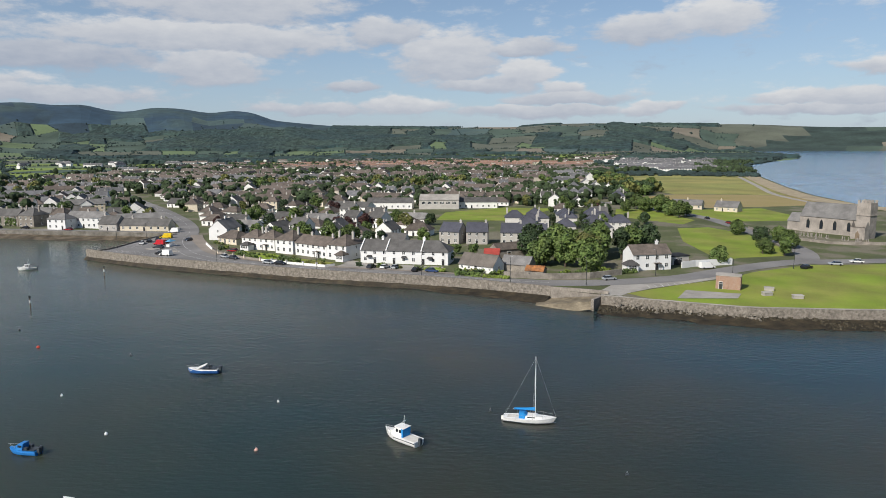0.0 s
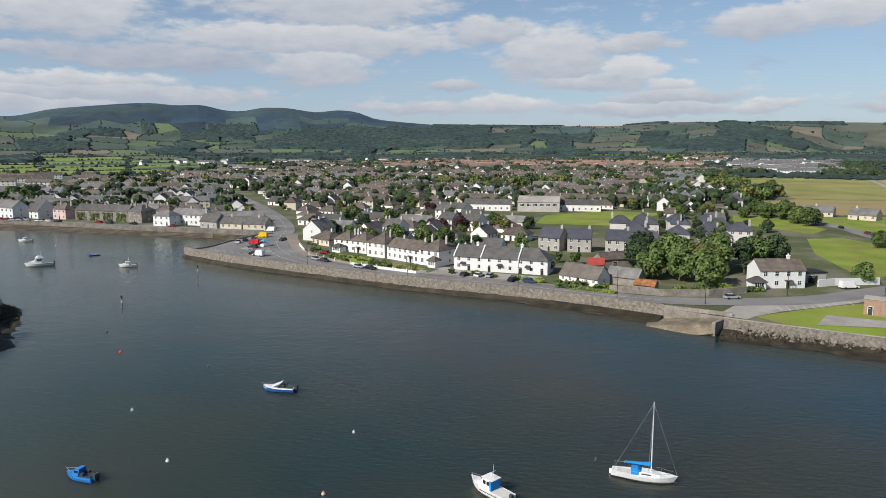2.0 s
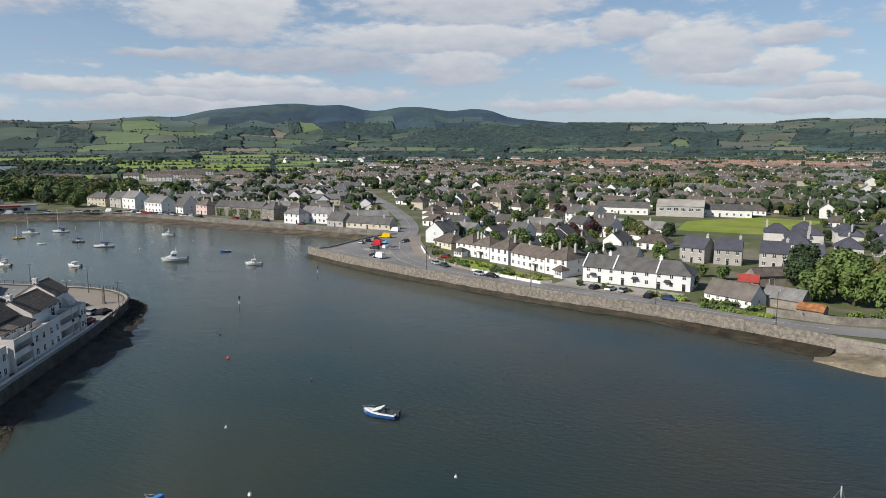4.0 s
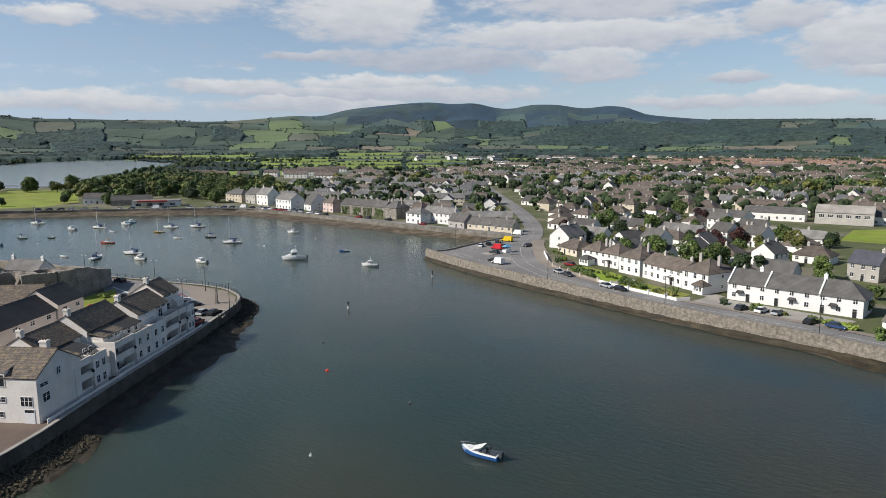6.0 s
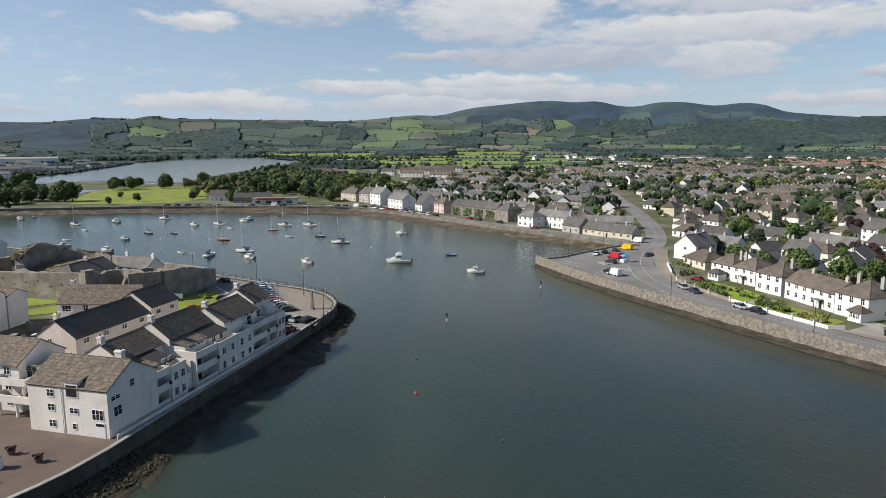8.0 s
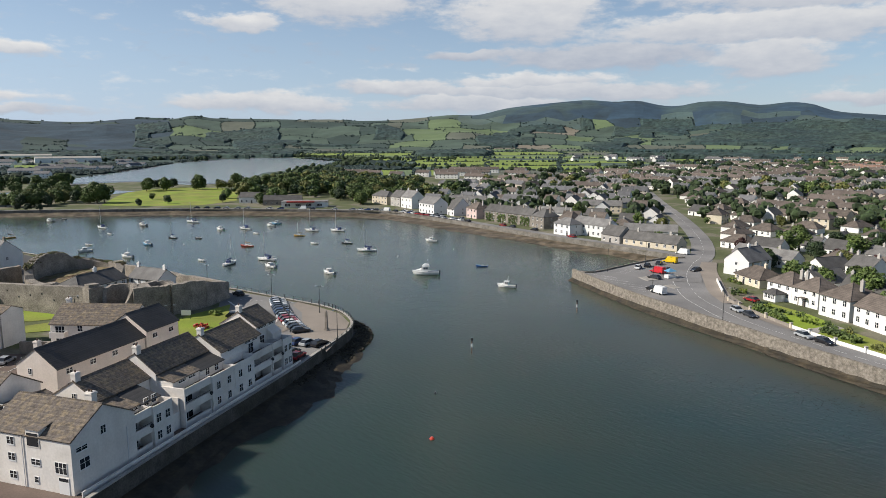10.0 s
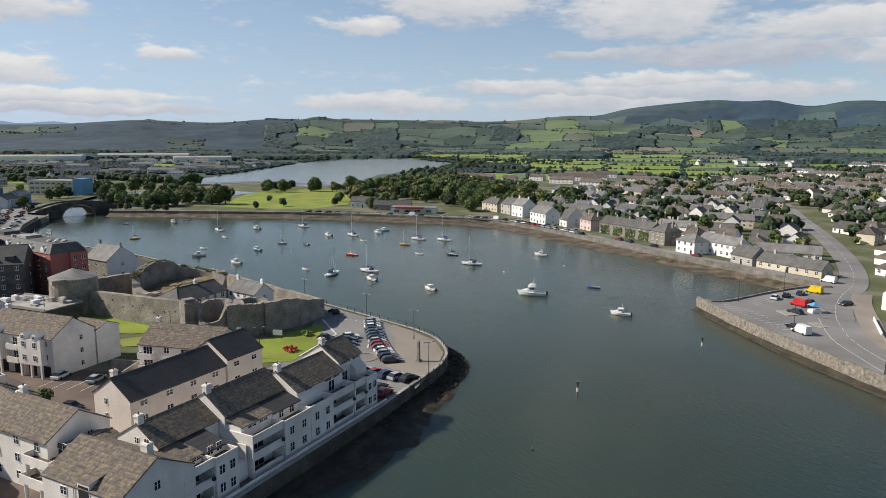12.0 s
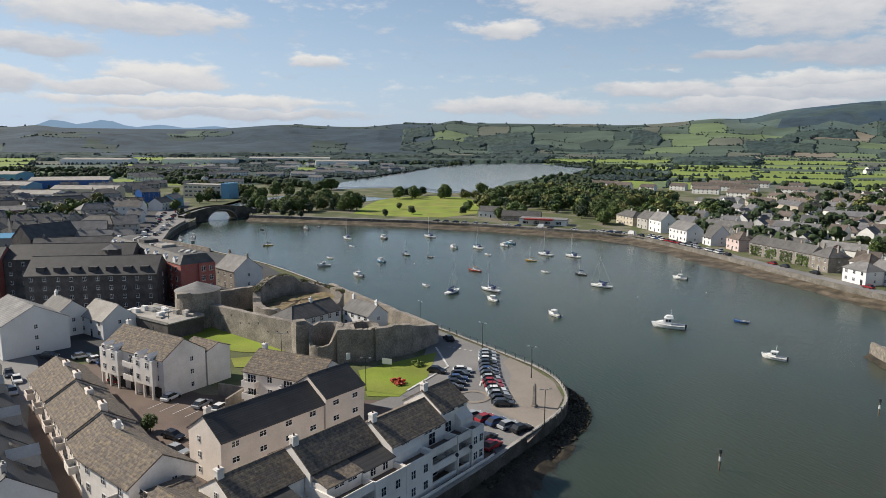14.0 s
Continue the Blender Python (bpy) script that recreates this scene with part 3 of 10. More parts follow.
AZ0, AZ_STEP, AZ_N, R0, R_GROW, R_N, SUB = -80, 1.2, 186, 900.0, 1.0415, 40, 2
rng = random.Random(4)
CORNER = {}
for i in range(AZ_N + 1):
    for j in range(R_N + 1):
        free = 0 < j < R_N and 0 < i < AZ_N
        CORNER[i, j] = (AZ0 + AZ_STEP * (i + (rng.uniform(-0.32, 0.32) if free else 0)), R0 * R_GROW ** (j + (rng.uniform(-0.3, 0.3) if free else 0)))


def cell_point(i, j, u, v):
    (a0, r0), (a1, r1), (a2, r2), (a3, r3) = CORNER[i, j], CORNER[i + 1, j], CORNER[i + 1, j + 1], CORNER[i, j + 1]
    a = (a0 * (1 - u) + a1 * u) * (1 - v) + (a3 * (1 - u) + a2 * u) * v
    r = (r0 * (1 - u) + r1 * u) * (1 - v) + (r3 * (1 - u) + r2 * u) * v
    return polar(a, r)


FIELD_MATS = ["garden", "f_bright", "f_mid", "f_dark", "f_olive", "f_straw", "f_wood", "f_moor_haze", "f_lush", "f_hill_haze", "f_pine_shade"]
CELL_KIND, CELL_FIELD = {}, {}


def field_of(i, j):
    """The number of the field that a cell belongs to: two to four cells across, in staggered rows."""
    row = j // 2
    return ((i + (row * 7) % 5) // (2 + row * 5 % 2), row)


def field_kind(i, j):
    a, r = AZ0 + AZ_STEP * (i + 0.5), R0 * R_GROW ** (j + 0.5)
    fi, fj = CELL_FIELD[i, j] = field_of(i, j) if r > 2500 else (1000 + i // 5, j // 4)
    q = random.Random(fi * 1319 + fj * 71).random()
    h = land_height(*polar(a, r))
    wooded = noise.noise(Vector((a / 5, r / 520, 3.3)))
    if r < 1900 and 20 < a < 41:
        return (8, 8, 1, 8, 4, 8, 8, 2, 8)[int(q * 9)]
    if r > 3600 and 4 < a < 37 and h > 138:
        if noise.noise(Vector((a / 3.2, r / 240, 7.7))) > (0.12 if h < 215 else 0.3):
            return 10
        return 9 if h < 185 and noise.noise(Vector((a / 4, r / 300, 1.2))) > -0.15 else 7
    # past 59 degrees, plantation and dark pasture colours stand in for cloud shadow
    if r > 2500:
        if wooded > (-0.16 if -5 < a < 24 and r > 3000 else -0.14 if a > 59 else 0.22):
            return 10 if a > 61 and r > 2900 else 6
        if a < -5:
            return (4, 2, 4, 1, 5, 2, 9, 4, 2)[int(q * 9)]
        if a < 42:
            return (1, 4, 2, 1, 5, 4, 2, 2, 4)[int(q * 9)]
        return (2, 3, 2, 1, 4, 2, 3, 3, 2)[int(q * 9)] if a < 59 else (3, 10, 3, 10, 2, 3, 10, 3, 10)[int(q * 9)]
    if noise.noise(Vector((fi * 0.71, fj * 0.83, 3.3))) * 0.9 > (0.08 if a < 25 else 0.26) or (r < 1900 and -22 < a < 25 and q < 0.45):
        return 6
    return (3, 6, 6, 2, 6, 3, 6, 8, 6)[int(q * 9)] if 50 < a < 76 else (1, 8, 8, 2, 8, 8, 1, 4, 8)[int(q * 9)]


def build_ground():
    from mathutils.geometry import delaunay_2d_cdt
    g = Geo()
    ring = []
    for i in range(AZ_N):
        for s in range(SUB):
            ring.append(cell_point(i, 0, s / SUB, 0))
    ring.append(cell_point(AZ_N - 1, 0, 1, 0))
    edge = [(880, 40), (600, 40), (300, 90)] + NORTH_WALL + [(60, 164)] + QUAY_WALL + INNER_WALL[1:] + STRAND_WALL[1:]
    edge += [(-560, 226), (-640, 262), (-650, 246), (-560, 190), (-492, 174)] + CASTLE_QUAY[::-1] + [(-90, -120), (-330, -260)]
    outline = ring[::-1] + edge
    pts = [Vector(p) for p in outline]
    n = len(pts)
    cons = [(k, (k + 1) % n) for k in range(n)]
    r2 = random.Random(2)
    for _ in range(900):
        p = polar(r2.uniform(-80, 140), 900 * math.sqrt(r2.random()))
        if inside(p, outline):
            pts.append(Vector(p))
    vs, es, fs, *_ = delaunay_2d_cdt(pts, cons, [], 1, 1e-3)
    faces = [f for f in fs if inside(sum((vs[k] for k in f), Vector((0, 0))) / len(f), outline)]
    g.add([(p.x, p.y, GROUND) for p in vs], faces, 0)
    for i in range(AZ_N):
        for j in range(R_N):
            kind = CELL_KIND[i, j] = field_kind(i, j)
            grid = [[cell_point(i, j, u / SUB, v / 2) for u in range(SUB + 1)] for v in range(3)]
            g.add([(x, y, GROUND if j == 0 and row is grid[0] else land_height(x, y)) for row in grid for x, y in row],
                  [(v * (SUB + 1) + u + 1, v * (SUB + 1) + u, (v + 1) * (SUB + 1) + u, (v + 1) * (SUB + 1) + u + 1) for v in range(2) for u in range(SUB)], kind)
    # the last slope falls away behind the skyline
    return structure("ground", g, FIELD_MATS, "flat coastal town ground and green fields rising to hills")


build_ground()
water = Geo()
for bx0, by0, bx1, by1 in ((-4800, -4800, 4800, 4800),):
    water.add([(bx0, by0, 0), (bx1, by0, 0), (bx1, by1, 0), (bx0, by1, 0)], [(0, 1, 2, 3)])
structure("water", water, "water", "calm grey-green harbour water with small ripples")


def sheet(name, pts, z, mats, label, n=0):
    """A flat surface laid on the ground, over an outline."""
    from mathutils.geometry import tessellate_polygon
    pts = smoothed(pts + pts[:1], n)[:-1] if n else pts
    vs = [Vector((x, y, z)) for x, y in pts]
    g = Geo().add(vs, [tuple(t) for t in tessellate_polygon([vs])])
    ob = structure(name, g, mats, label)
    up = sum(p.normal.z * p.area for p in ob.data.polygons)
    if up < 0:
        ob.data.flip_normals()
    return ob


def strip(name, line, width, z, mats, label, kind="structure", n=4):
    line = smoothed(line, n)
    a, b = side_line(line, width / 2), side_line(line, -width / 2)
    k = len(line)
    g = Geo().add([(x, y, z) for x, y in a] + [(x, y, z) for x, y in b], [(k + i, k + i + 1, i + 1, i) for i in range(k - 1)])
    return structure(name, g, mats, label)


def wall_line(name, line, z0, z1, thick, mats, label, batter=0.0, cope=0.0, seed=0, n=3):
    """A wall along a line, its outer face on the left of it, with an uneven top and a coping."""
    line = smoothed(line, n) if n else line
    o0, o1, i1 = side_line(line, batter), line, side_line(line, -thick)
    r = random.Random(seed)
    k = len(line)
    top = [z1 + r.uniform(-0.05, 0.05) for _ in line]
    g = Geo()
    rows = [[(x, y, z0) for x, y in o0], [(x, y, t) for (x, y), t in zip(o1, top)], [(x, y, t) for (x, y), t in zip(i1, top)], [(x, y, z0) for x, y in i1]]
    for a, b in zip(rows, rows[1:]):
        g.add(a + b, [(i, i + 1, k + i + 1, k + i) for i in range(k - 1)])
    g.add([rows[q][0] for q in range(4)], [(0, 1, 2, 3)]), g.add([rows[q][-1] for q in range(4)], [(3, 2, 1, 0)])
    if cope:
        c0, c1 = side_line(line, 0.08), side_line(line, -thick - 0.08)
        for lo, hi in ((0.0, cope),):
            rows = [[(x, y, t + lo) for (x, y), t in zip(c0, top)], [(x, y, t + hi) for (x, y), t in zip(c0, top)], [(x, y, t + hi) for (x, y), t in zip(c1, top)], [(x, y, t + lo) for (x, y), t in zip(c1, top)]]
            for a, b in zip(rows, rows[1:]):
                g.add(a + b, [(i, i + 1, k + i + 1, k + i) for i in range(k - 1)], 1)
    return structure(name, g, [mats, "concrete"] if cope else mats, label)


def foreshore(name, line, widths, z_in, mats, label, seed=0, z_out=-0.35, n=6):
    """A sloping uneven skirt of weed, mud or stones from the foot of a wall down into the water, on the left of the line."""
    line = smoothed(line, n)
    k, rows = len(line), 7
    r = random.Random(seed)
    wid = [widths[0] + (widths[-1] - widths[0]) * i / (k - 1) if len(widths) == 2 else float(np.interp(i / (k - 1), np.linspace(0, 1, len(widths)), widths)) for i in range(k)]
    wob = [r.uniform(0.55, 1.45) for _ in range(k + 4)]
    wid = [w * (wob[i] + 2 * wob[i + 1] + 3 * wob[i + 2] + 2 * wob[i + 3] + wob[i + 4]) / 9 for i, w in enumerate(wid)]
    g, vs = Geo(), []
    for j in range(rows):
        t = j / (rows - 1)
        row = [Vector(side_line(line, 0)[i]) for i in range(k)]
        tan = [(Vector(line[min(i + 1, k - 1)]) - Vector(line[max(i - 1, 0)])).normalized() for i in range(k)]
        for i in range(k):
            p = row[i] + Vector((-tan[i].y, tan[i].x)) * wid[i] * t
            vs.append((p.x, p.y, z_in * (1 - t) + z_out * t + (r.uniform(-0.22, 0.22) if 0 < j < rows - 1 else 0)))
    g.add(vs, [(j * k + i, (j + 1) * k + i, (j + 1) * k + i + 1, j * k + i + 1) for j in range(rows - 1) for i in range(k - 1)])
    ob = structure(name, g, mats, label)
    if sum(p.normal.z * p.area for p in ob.data.polygons) < 0:
        ob.data.flip_normals()
    return ob


wall_line("sea_wall_1", NORTH_WALL, -1.2, 3.7, 0.6, "quay", "low pale stone sea wall beside the green", 0.25, 0.12, 1)
wall_line("sea_wall_2", QUAY_WALL, -1.2, 4.0, 0.7, "quay", "weathered stone quay wall with a parapet along the road", 0.35, 0, 2)
wall_line("sea_wall_3", INNER_WALL, -1.2, 3.6, 0.5, "castle", "dark stone wall round the quayside car park", 0.1, 0, 3)
wall_line("sea_wall_4", STRAND_WALL, -1.2, 3.55, 0.5, "strand", "long grey stone strand wall", 0.3, 0, 4)
wall_line("sea_wall_5", CASTLE_QUAY[::-1], -1.2, 3.35, 0.5, "dark_quay", "dark stone quay wall below the apartments", 0.2, 0.12, 5)
foreshore("foreshore_1", NORTH_WALL, (8, 8, 8, 9), 1.2, "weed", "brown weed-covered stones at the foot of the wall", 1)
foreshore("foreshore_2", QUAY_WALL, (7, 5, 3.0, 2.2, 1.9, 1.8, 1.8, 1.8), 1.3, "weed", "thin band of weed at the foot of the quay", 2)
foreshore("foreshore_3", STRAND_WALL[:10], (4, 6, 7, 9, 11, 13, 13, 13, 12, 10), 1.5, "mud", "brown muddy strand at low water", 3)
foreshore("foreshore_4", STRAND_WALL[9:], (12, 11, 10, 9, 8, 6), 1.9, "mud", "narrow stony strand", 4)
# weed band made wider, its dark colour also painting the apartments' shadow
foreshore("foreshore_5", CASTLE_QUAY[1:11][::-1], (2, 3, 4, 5.5, 7.5, 9.5, 10, 10, 9.5), 0.9, "weed", "dark weed-covered rocks and painted building shade below the quay", 5)

# ---- kits: houses ----
PANE = {}


def panel_geo(xs, zs, glazed, deep=0.07):
    """A front made of one grid: the cells in glazed are panes, the rest frame, with a rim back to the wall."""
    nx, nz, g = len(xs), len(zs), Geo()
    g.v = [(x, -deep, z) for z in zs for x in xs] + [(x, 0.02, z) for z in (zs[0], zs[-1]) for x in (xs[0], xs[-1])]
    for j in range(nz - 1):
        for i in range(nx - 1):
            g.f.append((j * nx + i, j * nx + i + 1, (j + 1) * nx + i + 1, (j + 1) * nx + i))
            g.m.append(glazed.get((i, j), 0))
    k = nx * nz
    low, high = list(range(nx)), list(range((nz - 1) * nx, nz * nx))
    left, right = [j * nx for j in range(nz)], [j * nx + nx - 1 for j in range(nz)]
    g.f += [(k, k + 1, *reversed(low)), (k + 3, k + 2, *high), (k + 2, k, *left), (k + 1, k + 3, *reversed(right))]
    g.m += [0] * 4
    return g


def window_mesh(w, h, bars=1, frame_mat="trimw"):
    key = (w, h, bars, frame_mat)
    if key not in PANE:
        f, step = 0.045, w / (bars + 1)
        xs = [-w / 2]
        for b in range(bars + 1):
            xs += [-w / 2 + b * step + f, -w / 2 + (b + 1) * step - f]
        xs.append(w / 2)
        zs = [-0.1, 0.08, h * 0.55, h * 0.55 + 0.045, h - 0.06, h]
        PANE[key] = mesh_of("window", panel_geo(xs, zs, {(i, j): 1 for i in range(1, len(xs) - 1, 2) for j in (1, 3)}), [frame_mat, "glass"])
    return PANE[key]


def door_mesh(w, h, m):
    key = ("door", w, h, m)
    if key not in PANE:
        PANE[key] = mesh_of("door", panel_geo([-w / 2 - 0.08, -w / 2, w / 2, w / 2 + 0.08], [0, h * 0.78, h * 0.8, h, h + 0.1], {(1, 0): 1, (1, 2): 2}), ["trimw", m, "glass"])
    return PANE[key]


def body_geo(w, d, h, roof, rise, x0=0.0):
    """Walls of a house from x0 to x0 + w, with the gables under a ridge along x."""
    g = Geo()
    x1 = x0 + w
    g.add([(x0, 0, 0), (x1, 0, 0), (x1, d, 0), (x0, d, 0), (x0, 0, h), (x1, 0, h), (x1, d, h), (x0, d, h)], [(0, 1, 5, 4), (1, 2, 6, 5), (2, 3, 7, 6), (3, 0, 4, 7), (0, 3, 2, 1)])
    if roof == "gable":
        g.add([(x0, 0, h), (x0, d, h), (x0, d / 2, h + rise)], [(0, 1, 2)]).add([(x1, 0, h), (x1, d, h), (x1, d / 2, h + rise)], [(1, 0, 2)])
    return g


def roof_geo(w, d, h, roof, rise, x0=0.0, over=0.35, thick=0.16, hips=(True, True)):
    x1, g = x0 + w, Geo()
    k = over * rise / (d / 2)
    ya, yb, zl, zr = -over, d + over, h - k, h + rise
    va, vb = (x0 - 0.12, x1 + 0.12)
    if roof == "gable":
        top = [(va, ya, zl), (vb, ya, zl), (vb, d / 2, zr), (va, d / 2, zr), (vb, yb, zl), (va, yb, zl)]
        g.add([(x, y, z + thick) for x, y, z in top], [(0, 1, 2, 3), (3, 2, 4, 5)])
        g.add(top, [(3, 2, 1, 0), (5, 4, 2, 3)])
        for a, b in ((0, 1), (4, 5)):
            g.add([top[a], top[b], (*top[b][:2], top[b][2] + thick), (*top[a][:2], top[a][2] + thick)], [(0, 1, 2, 3)])
        for a, b, c in ((0, 3, 5), (4, 2, 1)):
            for p, q in ((a, b), (b, c)):
                g.add([top[p], top[q], (*top[q][:2], top[q][2] + thick), (*top[p][:2], top[p][2] + thick)], [(3, 2, 1, 0)])
        g.tube((va, d / 2, zr + thick), (vb, d / 2, zr + thick), 0.11, sides=6)
    else:
        ha, hb = (x0 + d * 0.42 if hips[0] else va), (x1 - d * 0.42 if hips[1] else vb)
        if hips[0]:
            va = x0 - over
        if hips[1]:
            vb = x1 + over
        if ha > hb:
            ha = hb = (x0 + x1) / 2
        e = [(va, ya, zl + thick), (vb, ya, zl + thick), (vb, yb, zl + thick), (va, yb, zl + thick), (ha, d / 2, zr + thick), (hb, d / 2, zr + thick)]
        g.add(e, [(0, 1, 5, 4), (1, 2, 5), (2, 3, 4, 5), (3, 0, 4)])
        g.add([(x, y, zl) for x, y, _ in e[:4]], [(3, 2, 1, 0)])
        g.add([(x, y, zl) for x, y, _ in e[:4]] + e[:4], [(0, 1, 5, 4), (1, 2, 6, 5), (2, 3, 7, 6), (3, 0, 4, 7)])
        g.tube(e[4], (e[5][0] + 0.01, e[5][1], e[5][2]), 0.1, sides=6)
        for a, b in ((0, 4), (3, 4), (1, 5), (2, 5)):
            g.tube(e[a], e[b], 0.09, sides=5)
    return g


def chimney_geo(x, y, z0, z1, w=0.9, d=0.6, pots=2):
    """A stack with an oversailing cap and a pot, in one piece."""
    rings = [(1, 0, z0), (1, 0, z1 - 0.32), (1, 0.08, z1 - 0.3), (1, 0.08, z1 - 0.12), (1, 0, z1 - 0.1), (1, 0, z1)]
    if pots:
        rings += [(0.42, 0, z1 + 0.01), (0.34, 0, z1 + 0.42)]
    return Geo().loft([[(x + sx * (w / 2 * q + e), y + sy * (d / 2 * q + e), z) for sx, sy in ((-1, -1), (1, -1), (1, 1), (-1, 1))] for q, e, z in rings])


def make_house(label, w, d, h, roof="gable", pitch=36, wall="white", tile="slate", floors=2, cols=3, door=1, chims=(0.08, 0.92), chim="greyrend", category="house", group="",
               back=True, dmat="dark", hips=(True, True), porch=0, win=(1.1, 1.35), name="house", ends=True):
    rise = math.tan(radians(pitch)) * d / 2
    t = thing(name, label, category, group)
    part("wall", body_geo(w, d, h, roof, rise), wall, t)
    part("roof", roof_geo(w, d, h, roof, rise, hips=hips), tile, t)
    for c in chims:
        part("chimney", chimney_geo(w * c, d / 2, h + rise * 0.5, h + rise + 1.2), [chim, "terra"], t)
    fh = h / floors
    ww, wh = win
    for f in range(floors):
        for c in range(cols):
            x, z = w * (c + 0.5) / cols, f * fh + 0.95
            if f == 0 and c in (door if isinstance(door, tuple) else (door,)):
                part("door", door_mesh(0.95, 2.1, dmat), None, t, at=Matrix.Translation((x, 0, 0)))
                if porch:
                    part("porch", Geo().box(x - 1.1, -1.4, 2.35, x + 1.1, 0, 2.5).box(x - 1.0, -1.3, 0, x - 0.85, -1.15, 2.35).box(x + 0.85, -1.3, 0, x + 1.0, -1.15, 2.35), tile, t)
                continue
            part("window", window_mesh(ww, wh), None, t, at=Matrix.Translation((x, 0, z)))
        if back:
            for c in range(max(1, cols - 1)):
                part("window", window_mesh(ww, wh), None, t, at=Matrix.Translation((w * (c + 0.5) / max(1, cols - 1), d, f * fh + 0.95)) @ Matrix.Rotation(math.pi, 4, "Z"))
        if ends:
            part("window", window_mesh(0.8, 1.1), None, t, at=Matrix.Translation((w, d * 0.5, f * fh + 1.0)) @ Matrix.Rotation(math.pi / 2, 4, "Z"))
    return t


def front(ob, a, b, z=GROUND):
    """Stands a thing whose front runs along its x so that it starts at a and looks to the right of the way to b."""
    ob.matrix_basis = at(a[0], a[1], z, heading(a, b))
    return ob


# ---- kits: trees ----
def crown_geo(r, seed, height, clumps=260, size=0.55, squash=0.9, lobes=7):
    rr = random.Random(seed)
    g = Geo()
    blobs = [(Vector((rr.uniform(-0.48, 0.48) * r, rr.uniform(-0.48, 0.48) * r, height * rr.uniform(0.3, 0.79))), r * rr.uniform(0.44, 0.68)) for _ in range(lobes)]
    for k in range(int(clumps * 4.2)):
        c, br = blobs[k % lobes]
        d = Vector((rr.gauss(0, 1), rr.gauss(0, 1), rr.gauss(0.15, 1))).normalized()
        p = c + Vector((d.x, d.y, d.z * squash)) * br * rr.uniform(0.6, 1.04)
        s = size * rr.uniform(0.42, 0.9)
        # a spray of leaves: two faces folded along a rib, turned mostly outwards
        out = (d + Vector((rr.gauss(0, 0.55), rr.gauss(0, 0.55), rr.gauss(0.25, 0.55)))).normalized()
        u = out.orthogonal().normalized()
        u = Matrix.Rotation(rr.uniform(0, 6.28), 3, out) @ u
        w = out.cross(u)
        q = rr.uniform(0.55, 0.9)
        g.add([p - u * s, p + w * s * q - out * s * 0.3, p + u * s * rr.uniform(0.8, 1.2), p - w * s * q - out * s * 0.3], [(0, 2, 1), (0, 3, 2)])
    return g, blobs


def make_tree(label, r, height, leaf, seed, clumps=320, size=0.6, category="tree", group=""):
    g, blobs = crown_geo(r, seed, height, clumps, size)
    t = Geo().tube((0, 0, -0.2), (0, 0, height * 0.3), height * 0.032, height * 0.022, 7).tube((0, 0, height * 0.3), (0.1, 0.05, height * 0.55), height * 0.022, height * 0.012, 6)
    for c, br in blobs[:5]:
        t.tube((0, 0, height * 0.27), c, height * 0.014, height * 0.004, 5)
    ob = tagged(part("tree", t, "bark"), label, category, group)
    part("crown", g, leaf, ob)
    return ob


TREES = [
    make_tree("tall leafy green deciduous tree in a garden", 4.6, 11, "leaf", 11, 460, 0.74),
    make_tree("broad green deciduous tree in full leaf", 5.2, 9.5, "leaf", 12, 460, 0.78),
    make_tree("dark green dense garden tree", 3.6, 8.5, "leaf_dark", 13, 360, 0.64),
    make_tree("olive green spreading tree", 4.4, 9.0, "leaf_olive", 14, 380, 0.7),
    make_tree("dark copper-leaved garden tree", 3.8, 8.0, "leaf_copper", 15, 360, 0.64),
    make_tree("small round green garden tree", 2.4, 4.8, "leaf", 16, 220, 0.48),
    make_tree("bright lime green shrubby tree", 2.6, 5.0, "leaf_lime", 17, 220, 0.48),
    make_tree("slim dark green conifer-like tree", 2.2, 9.5, "leaf_dark", 18, 300, 0.52),
]
TREE_USED = [False] * len(TREES)


def plant(k, x, y, s=1.0, turn=0.0, z=GROUND):
    m = at(x, y, z, turn, s)
    if not TREE_USED[k]:
        TREE_USED[k] = True
        TREES[k].matrix_basis = m
        return TREES[k]
    ob = copy_thing(TREES[k], at(x, y, z, turn))
    ob.scale = (s, s, s)
    return ob


def shrub_geo(w, d, h, seed, n=60, size=0.3):
    rr, g = random.Random(seed), Geo()
    for _ in range(n):
        p = Vector((rr.uniform(-w / 2, w / 2), rr.uniform(-d / 2, d / 2), rr.uniform(0.1, h)))
        s = size * rr.uniform(0.7, 1.4)
        rot = Euler((rr.uniform(0, 6), rr.uniform(0, 6), rr.uniform(0, 6))).to_matrix()
        vs = [p + rot @ (Vector(v) * s) for v in ((1, 0, 0), (-1, 0, 0), (0, 1, 0), (0, -1, 0), (0, 0, 0.8), (0, 0, -0.8))]
        g.add(vs, [(0, 2, 4), (2, 1, 4), (1, 3, 4), (3, 0, 4), (2, 0, 5), (1, 2, 5), (3, 1, 5), (0, 3, 5)])
    return g


def hedge(a, b, h=1.3, t=1.0, leaf="leaf", label="clipped green garden hedge", seed=0):
    L = (Vector(b) - Vector(a)).length
    ob = tagged(part("hedge", shrub_geo(L, t, h, seed, int(L * 16) + 20, 0.4), leaf), label, "hedge")
    ob.matrix_basis = at((a[0] + b[0]) / 2, (a[1] + b[1]) / 2, GROUND, heading(a, b))
    return ob


